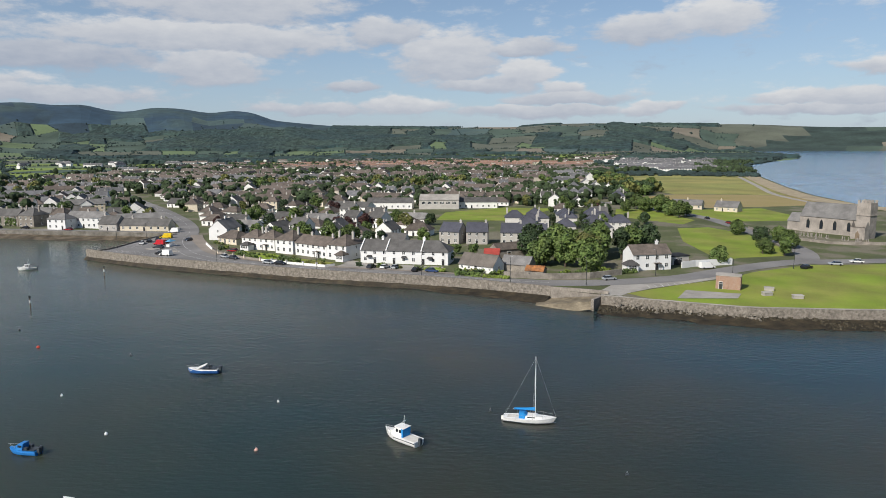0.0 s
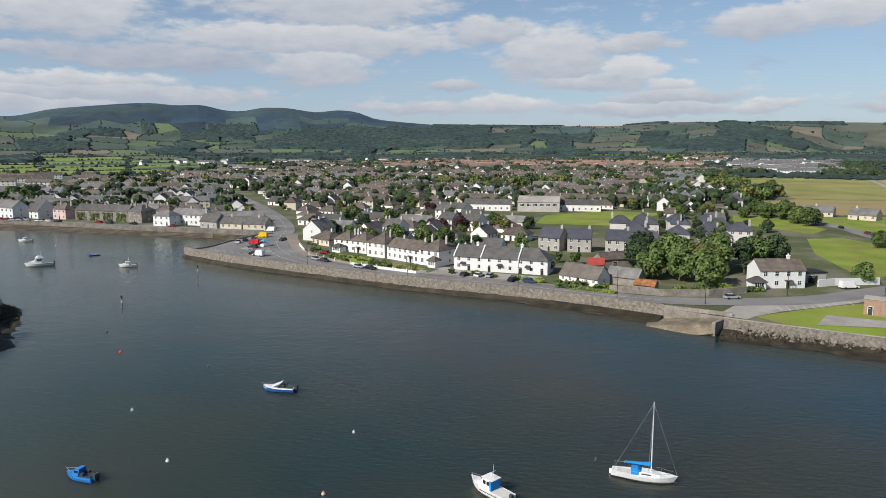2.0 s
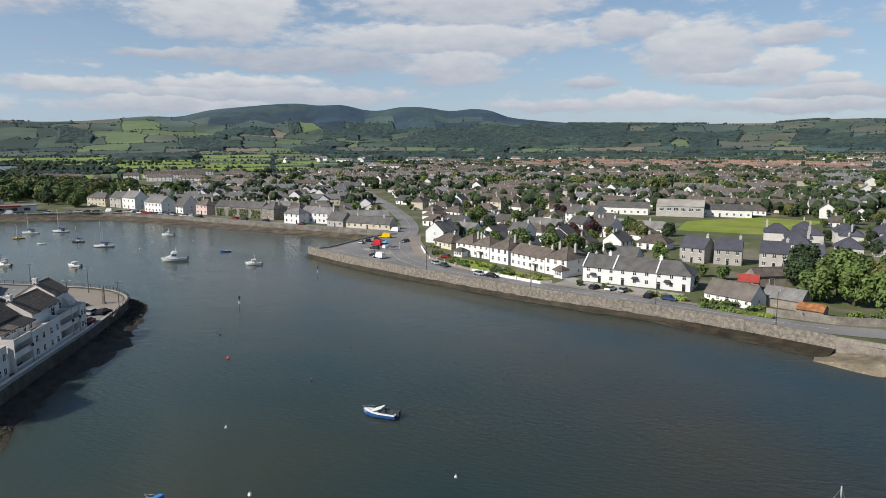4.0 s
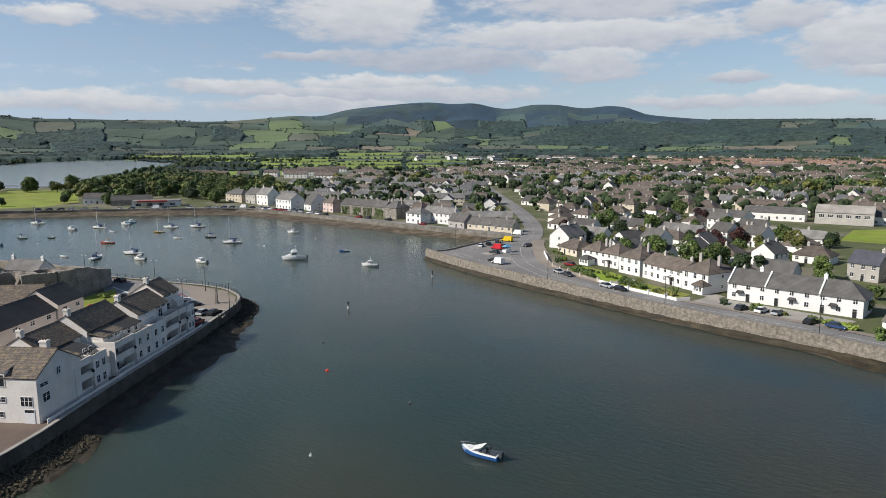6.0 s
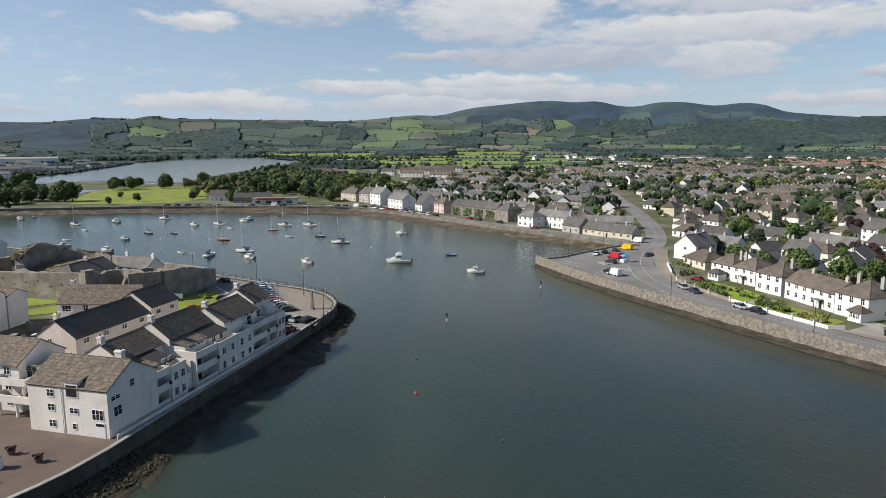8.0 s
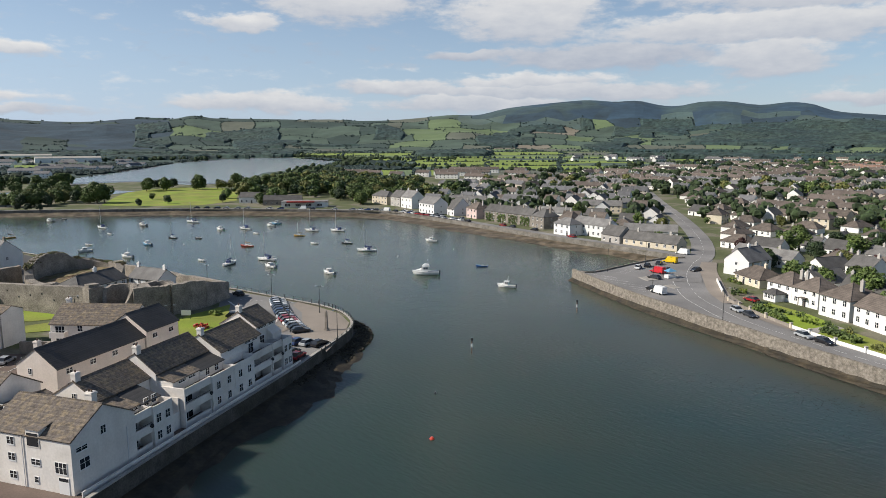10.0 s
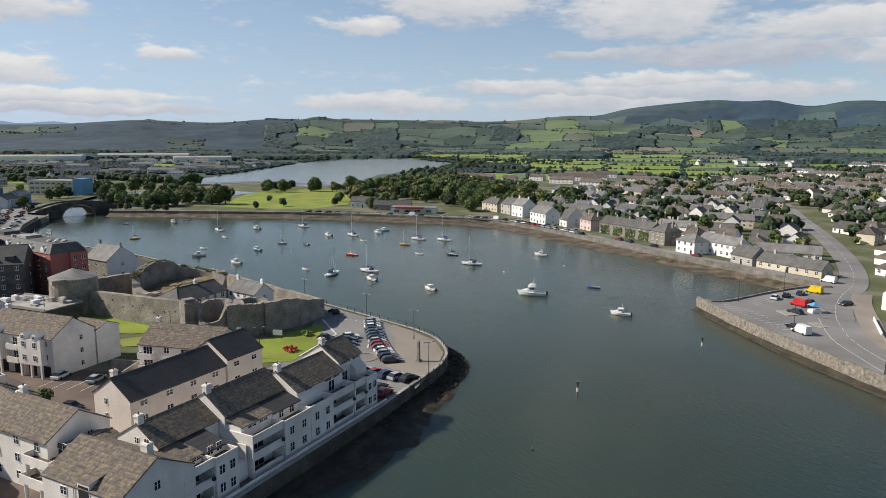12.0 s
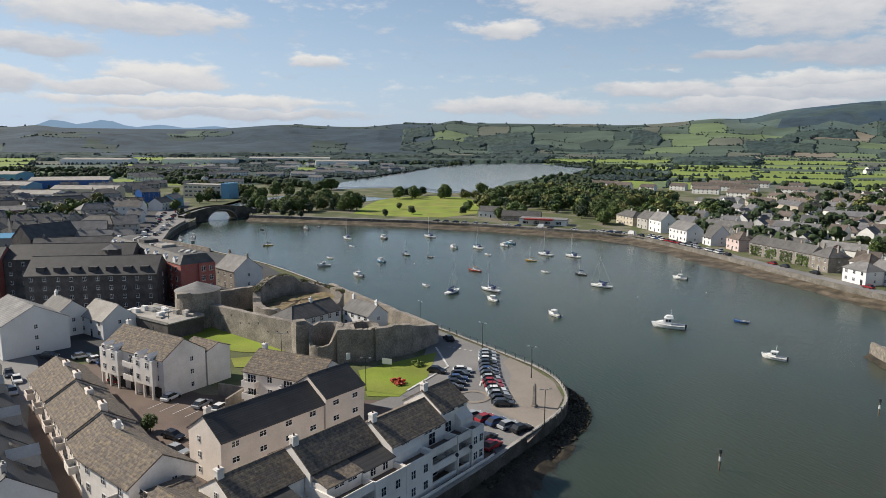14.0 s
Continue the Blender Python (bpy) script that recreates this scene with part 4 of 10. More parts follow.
# ---- kits: cars ----
def make_car(label, paint, van=False, name="car"):
    L, W, H = (5.2, 2.0, 2.3) if van else (4.3, 1.76, 1.45)
    key = "car_" + paint[0]
    if key not in M:
        M[key] = mat(key, paint[1], 0.25, 0.04, 1.0, 0, 4.0, spec=0.6)
    t = thing(name, label, "van" if van else "car")
    prof = [(-L / 2, 0.35), (-L / 2, 0.8), (-L / 2 + 0.25, 0.92), (L / 2 - 1.0, 0.88), (L / 2 - 0.1, 0.7), (L / 2, 0.55), (L / 2, 0.35)]
    part("body", Geo().loft([[(x, -W / 2, z) for x, z in prof], [(x, -W / 2 + 0.03, z) for x, z in prof], [(x, W / 2 - 0.03, z) for x, z in prof], [(x, W / 2, z) for x, z in prof]]), key, t)
    if van:
        top = [(-L / 2, 0.9), (-L / 2 + 0.05, H), (L / 2 - 1.9, H), (L / 2 - 1.0, 0.88)]
    else:
        top = [(-L / 2 + 0.2, 0.9), (-L / 2 + 0.75, H - 0.03), (L / 2 - 2.0, H), (L / 2 - 1.05, 0.86)]
    cab = Geo().loft([[(x, -W / 2 + 0.08 + (0.12 if z > 1 else 0), z) for x, z in top], [(x, W / 2 - 0.08 - (0.12 if z > 1 else 0), z) for x, z in top]])
    part("cabin", cab, "glass" if not van else key, t, "dark window glass" if not van else "")
    part("roof", Geo().box(top[1][0] + 0.05, -W / 2 + 0.22, H - 0.06, top[2][0] + 0.1, W / 2 - 0.22, H + 0.02), key, t)
    if van:
        part("windscreen", Geo().add([(top[2][0] + 0.06, -W / 2 + 0.25, H - 0.08), (top[3][0] - 0.02, -W / 2 + 0.2, 1.15), (top[3][0] - 0.02, W / 2 - 0.2, 1.15), (top[2][0] + 0.06, W / 2 - 0.25, H - 0.08)], [(0, 1, 2, 3)]).moved(Matrix.Translation((0.06, 0, 0.02))), "glass", t)
    for x in (-L / 2 + 0.8, L / 2 - 0.8):
        for y in (-W / 2 + 0.02, W / 2 - 0.02):
            part("wheel", Geo().tube((x, y - 0.1, 0.32), (x, y + 0.1, 0.32), 0.32, sides=10), "rubber", t)
    for y in (-0.6, 0.6):
        part("headlight", Geo().box(L / 2 - 0.06, y - 0.16, 0.58, L / 2 + 0.015, y + 0.16, 0.7), "trimw", t)
    return t


CARS = {k: make_car(lab, (k, c), v) for k, lab, c, v in (
    ("black", "black hatchback car parked on asphalt", (0.015, 0.015, 0.018), False), ("white", "white car parked on asphalt", (0.75, 0.75, 0.74), False),
    ("silver", "silver grey car parked on asphalt", (0.36, 0.38, 0.4), False), ("blue", "dark blue car parked on asphalt", (0.03, 0.06, 0.16), False),
    ("red", "dark red car parked on asphalt", (0.28, 0.02, 0.025), False), ("navy", "charcoal car parked on asphalt", (0.04, 0.045, 0.055), False),
    ("yvan", "yellow van parked on the quay", (0.7, 0.48, 0.01), True), ("rvan", "red van parked on the quay", (0.5, 0.02, 0.03), True), ("wvan", "white camper van parked by a wall", (0.78, 0.78, 0.76), True))}
CAR_USED = set()


def park(k, x, y, turn, z=GROUND + 0.06):
    if k in CAR_USED:
        return copy_thing(CARS[k], at(x, y, z, turn))
    CAR_USED.add(k)
    CARS[k].matrix_basis = at(x, y, z, turn)
    return CARS[k]


# ---- kits: boats ----
def hull_geo(L, W, free, draft=0.4, sheer=0.25, transom=0.75, inset=None):
    """A hull along x, bow at +x: sections from stern to bow, deck closed."""
    g, rings = Geo(), []
    for k in range(9):
        t = k / 8
        x = -L / 2 + L * t
        b = W / 2 * (transom + (1 - transom) * min(1, t * 2.4)) * (1 - max(0, (t - 0.45) / 0.55) ** 2.2)
        b = max(b, 0.03)
        zt = free + sheer * max(0, t - 0.3) ** 2 * 2
        k1 = L * 0.1 * max(0, (t - 0.55) / 0.45) ** 1.5
        rings.append([(x, -b, zt), (x - k1 * 0.5, -b * 0.88, zt * 0.3), (x - k1, -b * 0.5, -draft * 0.7), (x - k1 * 1.2, 0, -draft), (x - k1, b * 0.5, -draft * 0.7), (x - k1 * 0.5, b * 0.88, zt * 0.3), (x, b, zt)])
    return g.loft(rings), rings


def boat_mats():
    for k, c, r in (("gel_white", (0.8, 0.8, 0.78), 0.35), ("gel_blue", (0.03, 0.11, 0.33), 0.35), ("gel_cobalt", (0.03, 0.2, 0.55), 0.35), ("gel_red", (0.42, 0.06, 0.03), 0.4), ("gel_yellow", (0.6, 0.36, 0.06), 0.4), ("gel_grey", (0.4, 0.4, 0.38), 0.5),
                    ("gel_dark", (0.05, 0.06, 0.07), 0.4), ("gel_sky", (0.14, 0.34, 0.52), 0.4), ("canvas_blue", (0.02, 0.24, 0.6), 0.9), ("canvas_navy", (0.03, 0.05, 0.14), 0.9), ("canvas_tan", (0.32, 0.27, 0.2), 0.9),
                    ("deck", (0.62, 0.6, 0.55), 0.6), ("alloy", (0.75, 0.76, 0.77), 0.4), ("buoy_red", (0.6, 0.06, 0.03), 0.5), ("buoy_pink", (0.7, 0.4, 0.32), 0.5), ("buoy_green", (0.02, 0.2, 0.1), 0.5), ("teal_wood", (0.12, 0.35, 0.4), 0.7)):
        M[k] = mat(k, c, r, 0.08, 1.0, 0, 4.0)


boat_mats()


def make_yacht(label, L=8.4, hull="gel_white", cover="canvas_blue", mast=10.5, spray=True):
    W = L * 0.33
    t = thing("yacht", label, "sailing boat", "moored boats")
    g, rings = hull_geo(L, W, L * 0.085, 0.5, 0.3, 0.62)
    part("hull", g, hull, t)
    z = L * 0.085
    part("boot_stripe", hull_geo(L * 0.996, W * 0.975, 0.14, 0.3, 0.0, 0.62)[0], "gel_dark", t)
    part("coachroof", Geo().loft([[(x, -b, z), (x, -b * 0.85, z + h), (x, b * 0.85, z + h), (x, b, z)] for x, b, h in ((-L * 0.08, W * 0.3, L * 0.055), (L * 0.12, W * 0.29, L * 0.055), (L * 0.26, W * 0.16, L * 0.02))]), "gel_white", t)
    part("cockpit", Geo().box(-L * 0.42, -W * 0.22, z - 0.02, -L * 0.1, W * 0.22, z + 0.03), "deck", t)
    for s in (-1, 1):
        part("porthole", Geo().box(-L * 0.04, s * W * 0.275 - 0.03, z + 0.14, L * 0.1, s * W * 0.275 + 0.03, z + 0.3), "glass", t)
    part("mast", Geo().tube((L * 0.1, 0, z), (L * 0.1, 0, z + mast), 0.085, 0.06, 8), "alloy", t)
    part("boom", Geo().tube((L * 0.1, 0, z + 1.25), (-L * 0.32, 0, z + 1.2), 0.06, 0.05, 6), "alloy", t)
    part("sail_cover", Geo().loft([[(x, -w, z + 1.25), (x, -w * 0.7, z + 1.25 + h), (x, w * 0.7, z + 1.25 + h), (x, w, z + 1.25), (x, 0, z + 1.12)] for x, w, h in ((L * 0.095, 0.16, 0.5), (-L * 0.05, 0.2, 0.3), (-L * 0.3, 0.12, 0.16))]), cover, t)
    if spray:
        part("sprayhood", Geo().loft([[(x, -W * w, z), (x, -W * w * 0.85, z + h), (x, W * w * 0.85, z + h), (x, W * w, z)] for x, w, h in ((-L * 0.2, 0.31, 0.85), (-L * 0.1, 0.31, 0.9), (-L * 0.04, 0.26, 0.45))]), cover, t)
    tip = (L * 0.1, 0, z + mast * 0.98)
    for e, n in (((L * 0.49, 0, z + 0.3), "forestay"), ((-L * 0.48, 0, z), "backstay"), ((L * 0.06, W * 0.44, z), "shroud"), ((L * 0.06, -W * 0.44, z), "shroud")):
        part(n, Geo().tube(tip, e, 0.018, sides=4), "galv", t)
    part("spreader", Geo().tube((L * 0.1, -W * 0.3, z + mast * 0.52), (L * 0.1, W * 0.3, z + mast * 0.52), 0.03, sides=5), "alloy", t)
    rail = Geo()
    for s in (-1, 1):
        for x0, x1 in ((-0.47, -0.25), (-0.25, 0.0), (0.0, 0.25), (0.25, 0.42)):
            ya, yb = [W / 2 * 0.93 * s * (1 - max(0, (v + 0.05) / 0.55) ** 2.2) if v > -0.05 else W / 2 * 0.9 * s for v in (x0, x1)]
            rail.tube((x0 * L, ya, z + 0.62), (x1 * L, yb, z + 0.66), 0.015, sides=4).tube((x0 * L, ya, z), (x0 * L, ya, z + 0.62), 0.015, sides=4)
    part("guard_rail", rail, "galv", t)
    part("rudder", Geo().box(-L * 0.54, -0.04, -0.4, -L * 0.49, 0.04, z), hull, t)
    return t


def make_cabin_boat(label, L=6.4, hull="gel_white", cab="gel_white", fly=False, mast=True, canvas=None, outboard=True):
    W = L * 0.36
    t = thing("motor_boat", label, "motor boat", "moored boats")
    part("hull", hull_geo(L, W, L * 0.12, 0.35, 0.5, 0.9)[0], hull, t)
    z = L * 0.12
    part("rubbing_strake", Geo().tube((-L / 2, -W * 0.455, z * 0.8), (L * 0.1, -W * 0.5, z * 0.85), 0.05, sides=5).tube((-L / 2, W * 0.455, z * 0.8), (L * 0.1, W * 0.5, z * 0.85), 0.05, sides=5), "gel_dark", t)
    part("cockpit_sole", Geo().box(-L * 0.47, -W * 0.36, z - 0.02, -L * 0.08, W * 0.36, z + 0.04), "deck", t)
    h = L * 0.2
    part("wheelhouse", Geo().loft([[(x, -b, z), (x + sl, -b * 0.88, z + hh), (x + sl, b * 0.88, z + hh), (x, b, z)] for x, b, hh, sl in ((-L * 0.1, W * 0.36, h, 0.0), (L * 0.1, W * 0.36, h, -0.05), (L * 0.16, W * 0.34, h * 0.5, 0.0), (L * 0.34, W * 0.2, h * 0.28, 0.0))]), cab, t)
    part("roof", Geo().box(-L * 0.16, -W * 0.35, z + h, L * 0.12, W * 0.35, z + h + 0.07), cab, t)
    for s in (-1, 1):
        for x in (-0.06, 0.03):
            part("side_window", Geo().box(x * L - L * 0.03, s * W * 0.345 - 0.035, z + h * 0.5, x * L + L * 0.03, s * W * 0.345 + 0.035, z + h * 0.85), "glass", t)
    part("windscreen", Geo().box(L * 0.105, -W * 0.28, z + h * 0.52, L * 0.135, W * 0.28, z + h * 0.92), "glass", t)
    if canvas:
        part("canvas_cover", Geo().box(-L * 0.14, -W * 0.34, z + 0.05, -L * 0.09, W * 0.34, z + h), canvas, t)
    if fly:
        part("flybridge", Geo().loft([[(x, -b, z + h), (x + 0.1, -b * 0.9, z + h + hh), (x + 0.1, b * 0.9, z + h + hh), (x, b, z + h)] for x, b, hh in ((-L * 0.14, W * 0.3, 0.7), (L * 0.02, W * 0.3, 0.8), (L * 0.1, W * 0.2, 0.3))]), cab, t)
    if mast:
        part("mast", Geo().tube((-L * 0.05, 0, z + h), (-L * 0.09, 0, z + h + L * 0.28), 0.05, 0.03, 6).tube((-L * 0.1, 0, z + h), (-L * 0.07, 0, z + h + L * 0.16), 0.03, sides=5).tube((-L * 0.08, -0.4, z + h + L * 0.14), (-L * 0.08, 0.4, z + h + L * 0.14), 0.03, sides=5), "alloy", t)
    rail = Geo()
    for s in (-1, 1):
        rail.tube((L * 0.2, s * W * 0.4, z + 0.5), (L * 0.49, 0, z + 0.75), 0.025, sides=5).tube((L * 0.2, s * W * 0.4, z), (L * 0.2, s * W * 0.4, z + 0.5), 0.025, sides=5).tube((L * 0.35, s * W * 0.22, z + 0.1), (L * 0.35, s * W * 0.22, z + 0.6), 0.025, sides=5)
    part("bow_rail", rail, "galv", t)
    if outboard:
        part("outboard_motor", Geo().box(-L * 0.56, -0.2, z * 0.4, -L * 0.495, 0.2, z + 0.45).box(-L * 0.54, -0.07, -0.4, -L * 0.51, 0.07, z * 0.4), "gel_dark", t)
    return t


def make_speedboat(label, L=5.2, hull="gel_blue", top="gel_white", cabin=False):
    W = L * 0.38
    t = thing("speedboat", label, "speedboat", "moored boats")
    part("hull", hull_geo(L, W, L * 0.11, 0.25, 0.3, 0.92)[0], hull, t)
    z = L * 0.1
    part("deck_moulding", Geo().loft([[(x, -b, z - 0.02), (x, -b * 0.96, z + h), (x, b * 0.96, z + h), (x, b, z - 0.02)] for x, b, h in ((-L * 0.49, W * 0.44, 0.2), (0.0, W * 0.46, 0.24), (L * 0.2, W * 0.37, 0.32), (L * 0.36, W * 0.22, 0.42), (L * 0.46, W * 0.05, 0.46))]), top, t)
    part("well", Geo().box(-L * 0.44, -W * 0.36, z + 0.31, -L * 0.02, W * 0.36, z + 0.36), "gel_dark", t)
    if cabin:
        part("cabin", Geo().loft([[(x, -b, z + 0.3), (x - 0.1, -b * 0.8, z + h), (x - 0.1, b * 0.8, z + h), (x, b, z + 0.3)] for x, b, h in ((-L * 0.06, W * 0.4, 1.25), (L * 0.1, W * 0.38, 1.2), (L * 0.3, W * 0.22, 0.5))]), top, t)
        for s in (-1, 1):
            part("side_window", Geo().box(-L * 0.04, s * W * 0.35 - 0.04, z + 0.7, L * 0.09, s * W * 0.35 + 0.04, z + 1.0), "glass", t)
    else:
        part("windscreen", Geo().loft([[(-L * 0.1, -W * 0.4, z + 1.05), (-L * 0.1, W * 0.4, z + 1.05), (-L * 0.07, W * 0.4, z + 1.05), (-L * 0.07, -W * 0.4, z + 1.05)], [(L * 0.14, -W * 0.38, z + 0.36), (L * 0.14, W * 0.38, z + 0.36), (L * 0.19, W * 0.36, z + 0.36), (L * 0.19, -W * 0.36, z + 0.36)]]), "gel_white", t, "raked white windscreen cover")
    for y in (-0.28, 0.28):
        part("seat", Geo().box(-L * 0.22, y * W - 0.2, z + 0.36, -L * 0.12, y * W + 0.2, z + 0.75), "gel_dark", t)
        part("outboard_motor", Geo().box(-L * 0.58, y * 0.9 - 0.15, z, -L * 0.5, y * 0.9 + 0.15, z + 0.75).box(-L * 0.56, y * 0.9 - 0.06, -0.4, -L * 0.52, y * 0.9 + 0.06, z), "gel_dark", t)
    part("bow_rail", Geo().tube((L * 0.2, W * 0.34, z + 0.75), (L * 0.52, 0, z + 0.85), 0.02, sides=4).tube((L * 0.2, -W * 0.34, z + 0.75), (L * 0.52, 0, z + 0.85), 0.02, sides=4).tube((L * 0.2, W * 0.34, z + 0.4), (L * 0.2, W * 0.34, z + 0.75), 0.02, sides=4).tube((L * 0.2, -W * 0.34, z + 0.4), (L * 0.2, -W * 0.34, z + 0.75), 0.02, sides=4), "galv", t)
    return t


def make_open_boat(label, L=4.2, hull="gel_blue", outboard=False, name="rowing_boat", cat="rowing boat"):
    W = L * 0.36
    t = thing(name, label, cat, "moored boats")
    part("hull", hull_geo(L, W, L * 0.1, 0.2, 0.3, 0.8)[0], hull, t)
    z = L * 0.1
    part("gunwale", Geo().tube((-L / 2, -W * 0.41, z), (L * 0.05, -W * 0.49, z + 0.04), 0.05, sides=5).tube((-L / 2, W * 0.41, z), (L * 0.05, W * 0.49, z + 0.04), 0.05, sides=5), "gel_white", t)
    part("well", Geo().box(-L * 0.45, -W * 0.34, z, L * 0.2, W * 0.34, z + 0.02), "gel_dark", t)
    for x in (-0.3, 0.0):
        part("thwart", Geo().box(x * L - 0.12, -W * 0.4, z + 0.02, x * L + 0.12, W * 0.4, z + 0.07), "wood", t)
    if outboard:
        part("outboard_motor", Geo().box(-L * 0.57, -0.18, z * 0.3, -L * 0.49, 0.18, z + 0.4), "gel_dark", t)
    return t


# ---- kits: lamps and rails ----
def make_lamp(label, h=7.0, arm=1.2, two=False):
    t = thing("street_lamp", label, "street lamp", "street lamps")
    part("pole", Geo().tube((0, 0, 0), (0, 0, h), 0.09, 0.06, 7).tube((0, 0, 0), (0, 0, 0.9), 0.13, 0.12, 7), "iron", t)
    for s in (1, -1) if two else (1,):
        part("arm", Geo().tube((0, 0, h), (s * arm, 0, h + 0.15), 0.04, sides=5), "iron", t)
        part("lantern", Geo().loft([[(s * arm - 0.3, -0.14, h + 0.1), (s * arm - 0.3, 0.14, h + 0.1), (s * arm + 0.35, 0.1, h + 0.1), (s * arm + 0.35, -0.1, h + 0.1)], [(s * arm - 0.25, -0.1, h + 0.27), (s * arm - 0.25, 0.1, h + 0.27), (s * arm + 0.3, 0.07, h + 0.22), (s * arm + 0.3, -0.07, h + 0.22)]]), "galv", t)
    return t

# ---- the far bank: roads, greens, slip ----
G1, G2, G3 = GROUND + 0.05, GROUND + 0.1, GROUND + 0.15
QUAY_ROAD = [(-84, 272), (-75, 254), (-66.5, 243.5), (-58.5, 235), (-49, 228), (-31.4, 217.7), (-18.4, 211.2), (-6.4, 206), (10.6, 198.9), (23.8, 191.9), (35, 186.4), (48, 181.5), (64, 180), (90, 184), (118, 198), (142, 207), (160, 206), (260, 203)]
NORTH_STREET = [(-84, 272), (-89.5, 288), (-93.5, 306), (-96.5, 326), (-106, 356), (-121, 392), (-146, 445), (-189, 529), (-238, 629)]
CHURCH_ROAD = [(148, 209), (160, 232), (170, 280), (177, 330), (178, 360), (172, 420), (150, 470)]
STRAND_ROAD = side_line(STRAND_WALL, -4.6)
sheet("quay_carpark", [(-120.5, 266), (-96, 248.3), (-70, 233), (-53, 224), (-46, 232), (-57, 244), (-66, 252.5), (-74, 270), (-79, 281), (-86.5, 300), (-90, 318), (-100, 318), (-105, 311.5), (-108.2, 300), (-111, 285), (-114, 269)], G1, "asphalt", "worn grey asphalt car park on the quay")
strip("road_1", QUAY_ROAD, 8.5, G2, "asphalt", "grey asphalt road along the sea wall")
strip("road_2", NORTH_STREET, 9, G3, "asphalt", "grey asphalt street running inland")
strip("road_3", CHURCH_ROAD, 8, G3, "asphalt", "asphalt road past the church")
strip("road_4", STRAND_ROAD, 6.6, G2, "asphalt", "asphalt road along the strand")
strip("pavement_1", side_line(QUAY_ROAD[2:11], 5.6), 2.4, G3, "paving", "pale footpath beside the quay road")
strip("pavement_2", [(-89.5, 312), (-85, 296), (-78, 278), (-71.5, 262), (-64.5, 251)], 5.5, G3 + 0.04, "paving", "wide buff footpath at the bend")
sheet("forecourt", [(57.5, 166), (63, 161.5), (66, 164.6), (75, 170), (99, 180.4), (112, 189.5), (95, 182), (66, 177)], G1, "concrete", "pale concrete apron beside the road")
sheet("green_1", [(66, 164.5), (86, 174.5), (104, 181), (118, 191), (142, 200.5), (168, 199), (260, 196), (420, 150), (300, 92), (170, 130), (130, 136), (105, 140.5), (88, 145), (72, 153.5)], G1 + 0.02, "lawn", "bright mown grass by the sea wall")
sheet("slab", [(77, 156.5), (93, 154.5), (97, 160), (84, 166.5)], G3, "concrete", "old pale concrete slab in the grass")
sheet("green_2", [(118, 213), (128, 218), (146, 220), (156, 236), (165, 282), (160, 308), (143, 306), (126, 262)], G1, "lawn", "sloping mown grass bank")
sheet("green_3", [(148, 410), (166, 402), (168, 340), (153, 322), (132, 366)], G1, "lawn", "mown grass between houses")
sheet("green_4", [(28, 362), (68, 352), (110, 418), (78, 432), (37, 404)], G1, "lawn", "mown grass playing field")
sheet("green_5", [(182, 330), (230, 330), (240, 400), (182, 395)], G1, "lawn", "mown grass by the church road")
sheet("field_1", [(239, 530), (332, 500), (378, 605), (455, 800), (470, 880), (297, 890), (225, 700)], G1, "rough_grass", "rough yellow-green coastal field")
sheet("field_2", [(182, 405), (250, 410), (322, 420), (332, 495), (239, 527), (195, 500)], G1, "straw", "dry straw-coloured field")
SEA = [(345, 330), (322, 380), (318, 416), (339, 497), (384, 610), (472, 809), (578, 1026), (702, 1241), (843, 1414), (1085, 1694), (1260, 2090), (1646, 2866), (2050, 3850), (2500, 3950), (4300, 1800), (4300, 200), (500, 150)]
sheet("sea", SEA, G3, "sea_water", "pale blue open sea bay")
strip("beach", [(300, 330), (312, 375), (309, 418), (329, 500), (375, 615), (463, 814), (570, 1030)], 17, G3 + 0.05, "sand", "curving pale shingle and sand beach")
strip("coast_path", [(285, 380), (296, 430), (315, 510), (362, 620), (440, 800)], 5, G2, "concrete", "pale coastal track")
LAGOON = [(-783, 361), (-915, 485), (-1255, 793), (-1451, 1019), (-1476, 1233), (-1048, 1065), (-877, 813), (-780, 640), (-630, 506), (-633, 444), (-735, 438), (-742, 379)]
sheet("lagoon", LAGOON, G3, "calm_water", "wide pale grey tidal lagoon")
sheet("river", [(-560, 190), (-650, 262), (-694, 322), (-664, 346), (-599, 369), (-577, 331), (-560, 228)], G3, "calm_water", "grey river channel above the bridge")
strip("mudbank", [(-625, 520), (-640, 470), (-735, 455), (-760, 385)], 20, G3 + 0.05, "shallow", "pale mud bank of the lagoon")
sheet("park", [(-600, 362), (-617, 415), (-579, 440), (-531, 425), (-448, 364), (-437, 328), (-459, 302), (-490, 284), (-548, 322)], G1, "lawn", "bright green park by the water")
for k, (pts, m) in enumerate((([(-784, 931), (-706, 1019), (-547, 1042), (-420, 1050), (-560, 1440), (-693, 1441), (-868, 1426), (-924, 1150)], "f_lush"), ([(-640, 1180), (-480, 1150), (-420, 1300), (-600, 1330)], "f_mid"))):
    sheet("meadow_%d" % (k + 1), pts, G1 + 0.05 * k, m, "bright green pasture behind the town")
sheet("front_garden_1", [(-60, 249), (-46, 235), (-35.5, 226.6), (-22.5, 218.6), (-19.5, 227), (-34, 238), (-46, 251), (-57, 258)], G1, "lawn", "small front lawns behind the white wall")
sheet("driveway_1", [(-19, 217), (-4, 210), (14, 201.6), (19, 213), (-10, 224.6), (-15, 226)], G1, "concrete", "pale paved drives before the terrace")
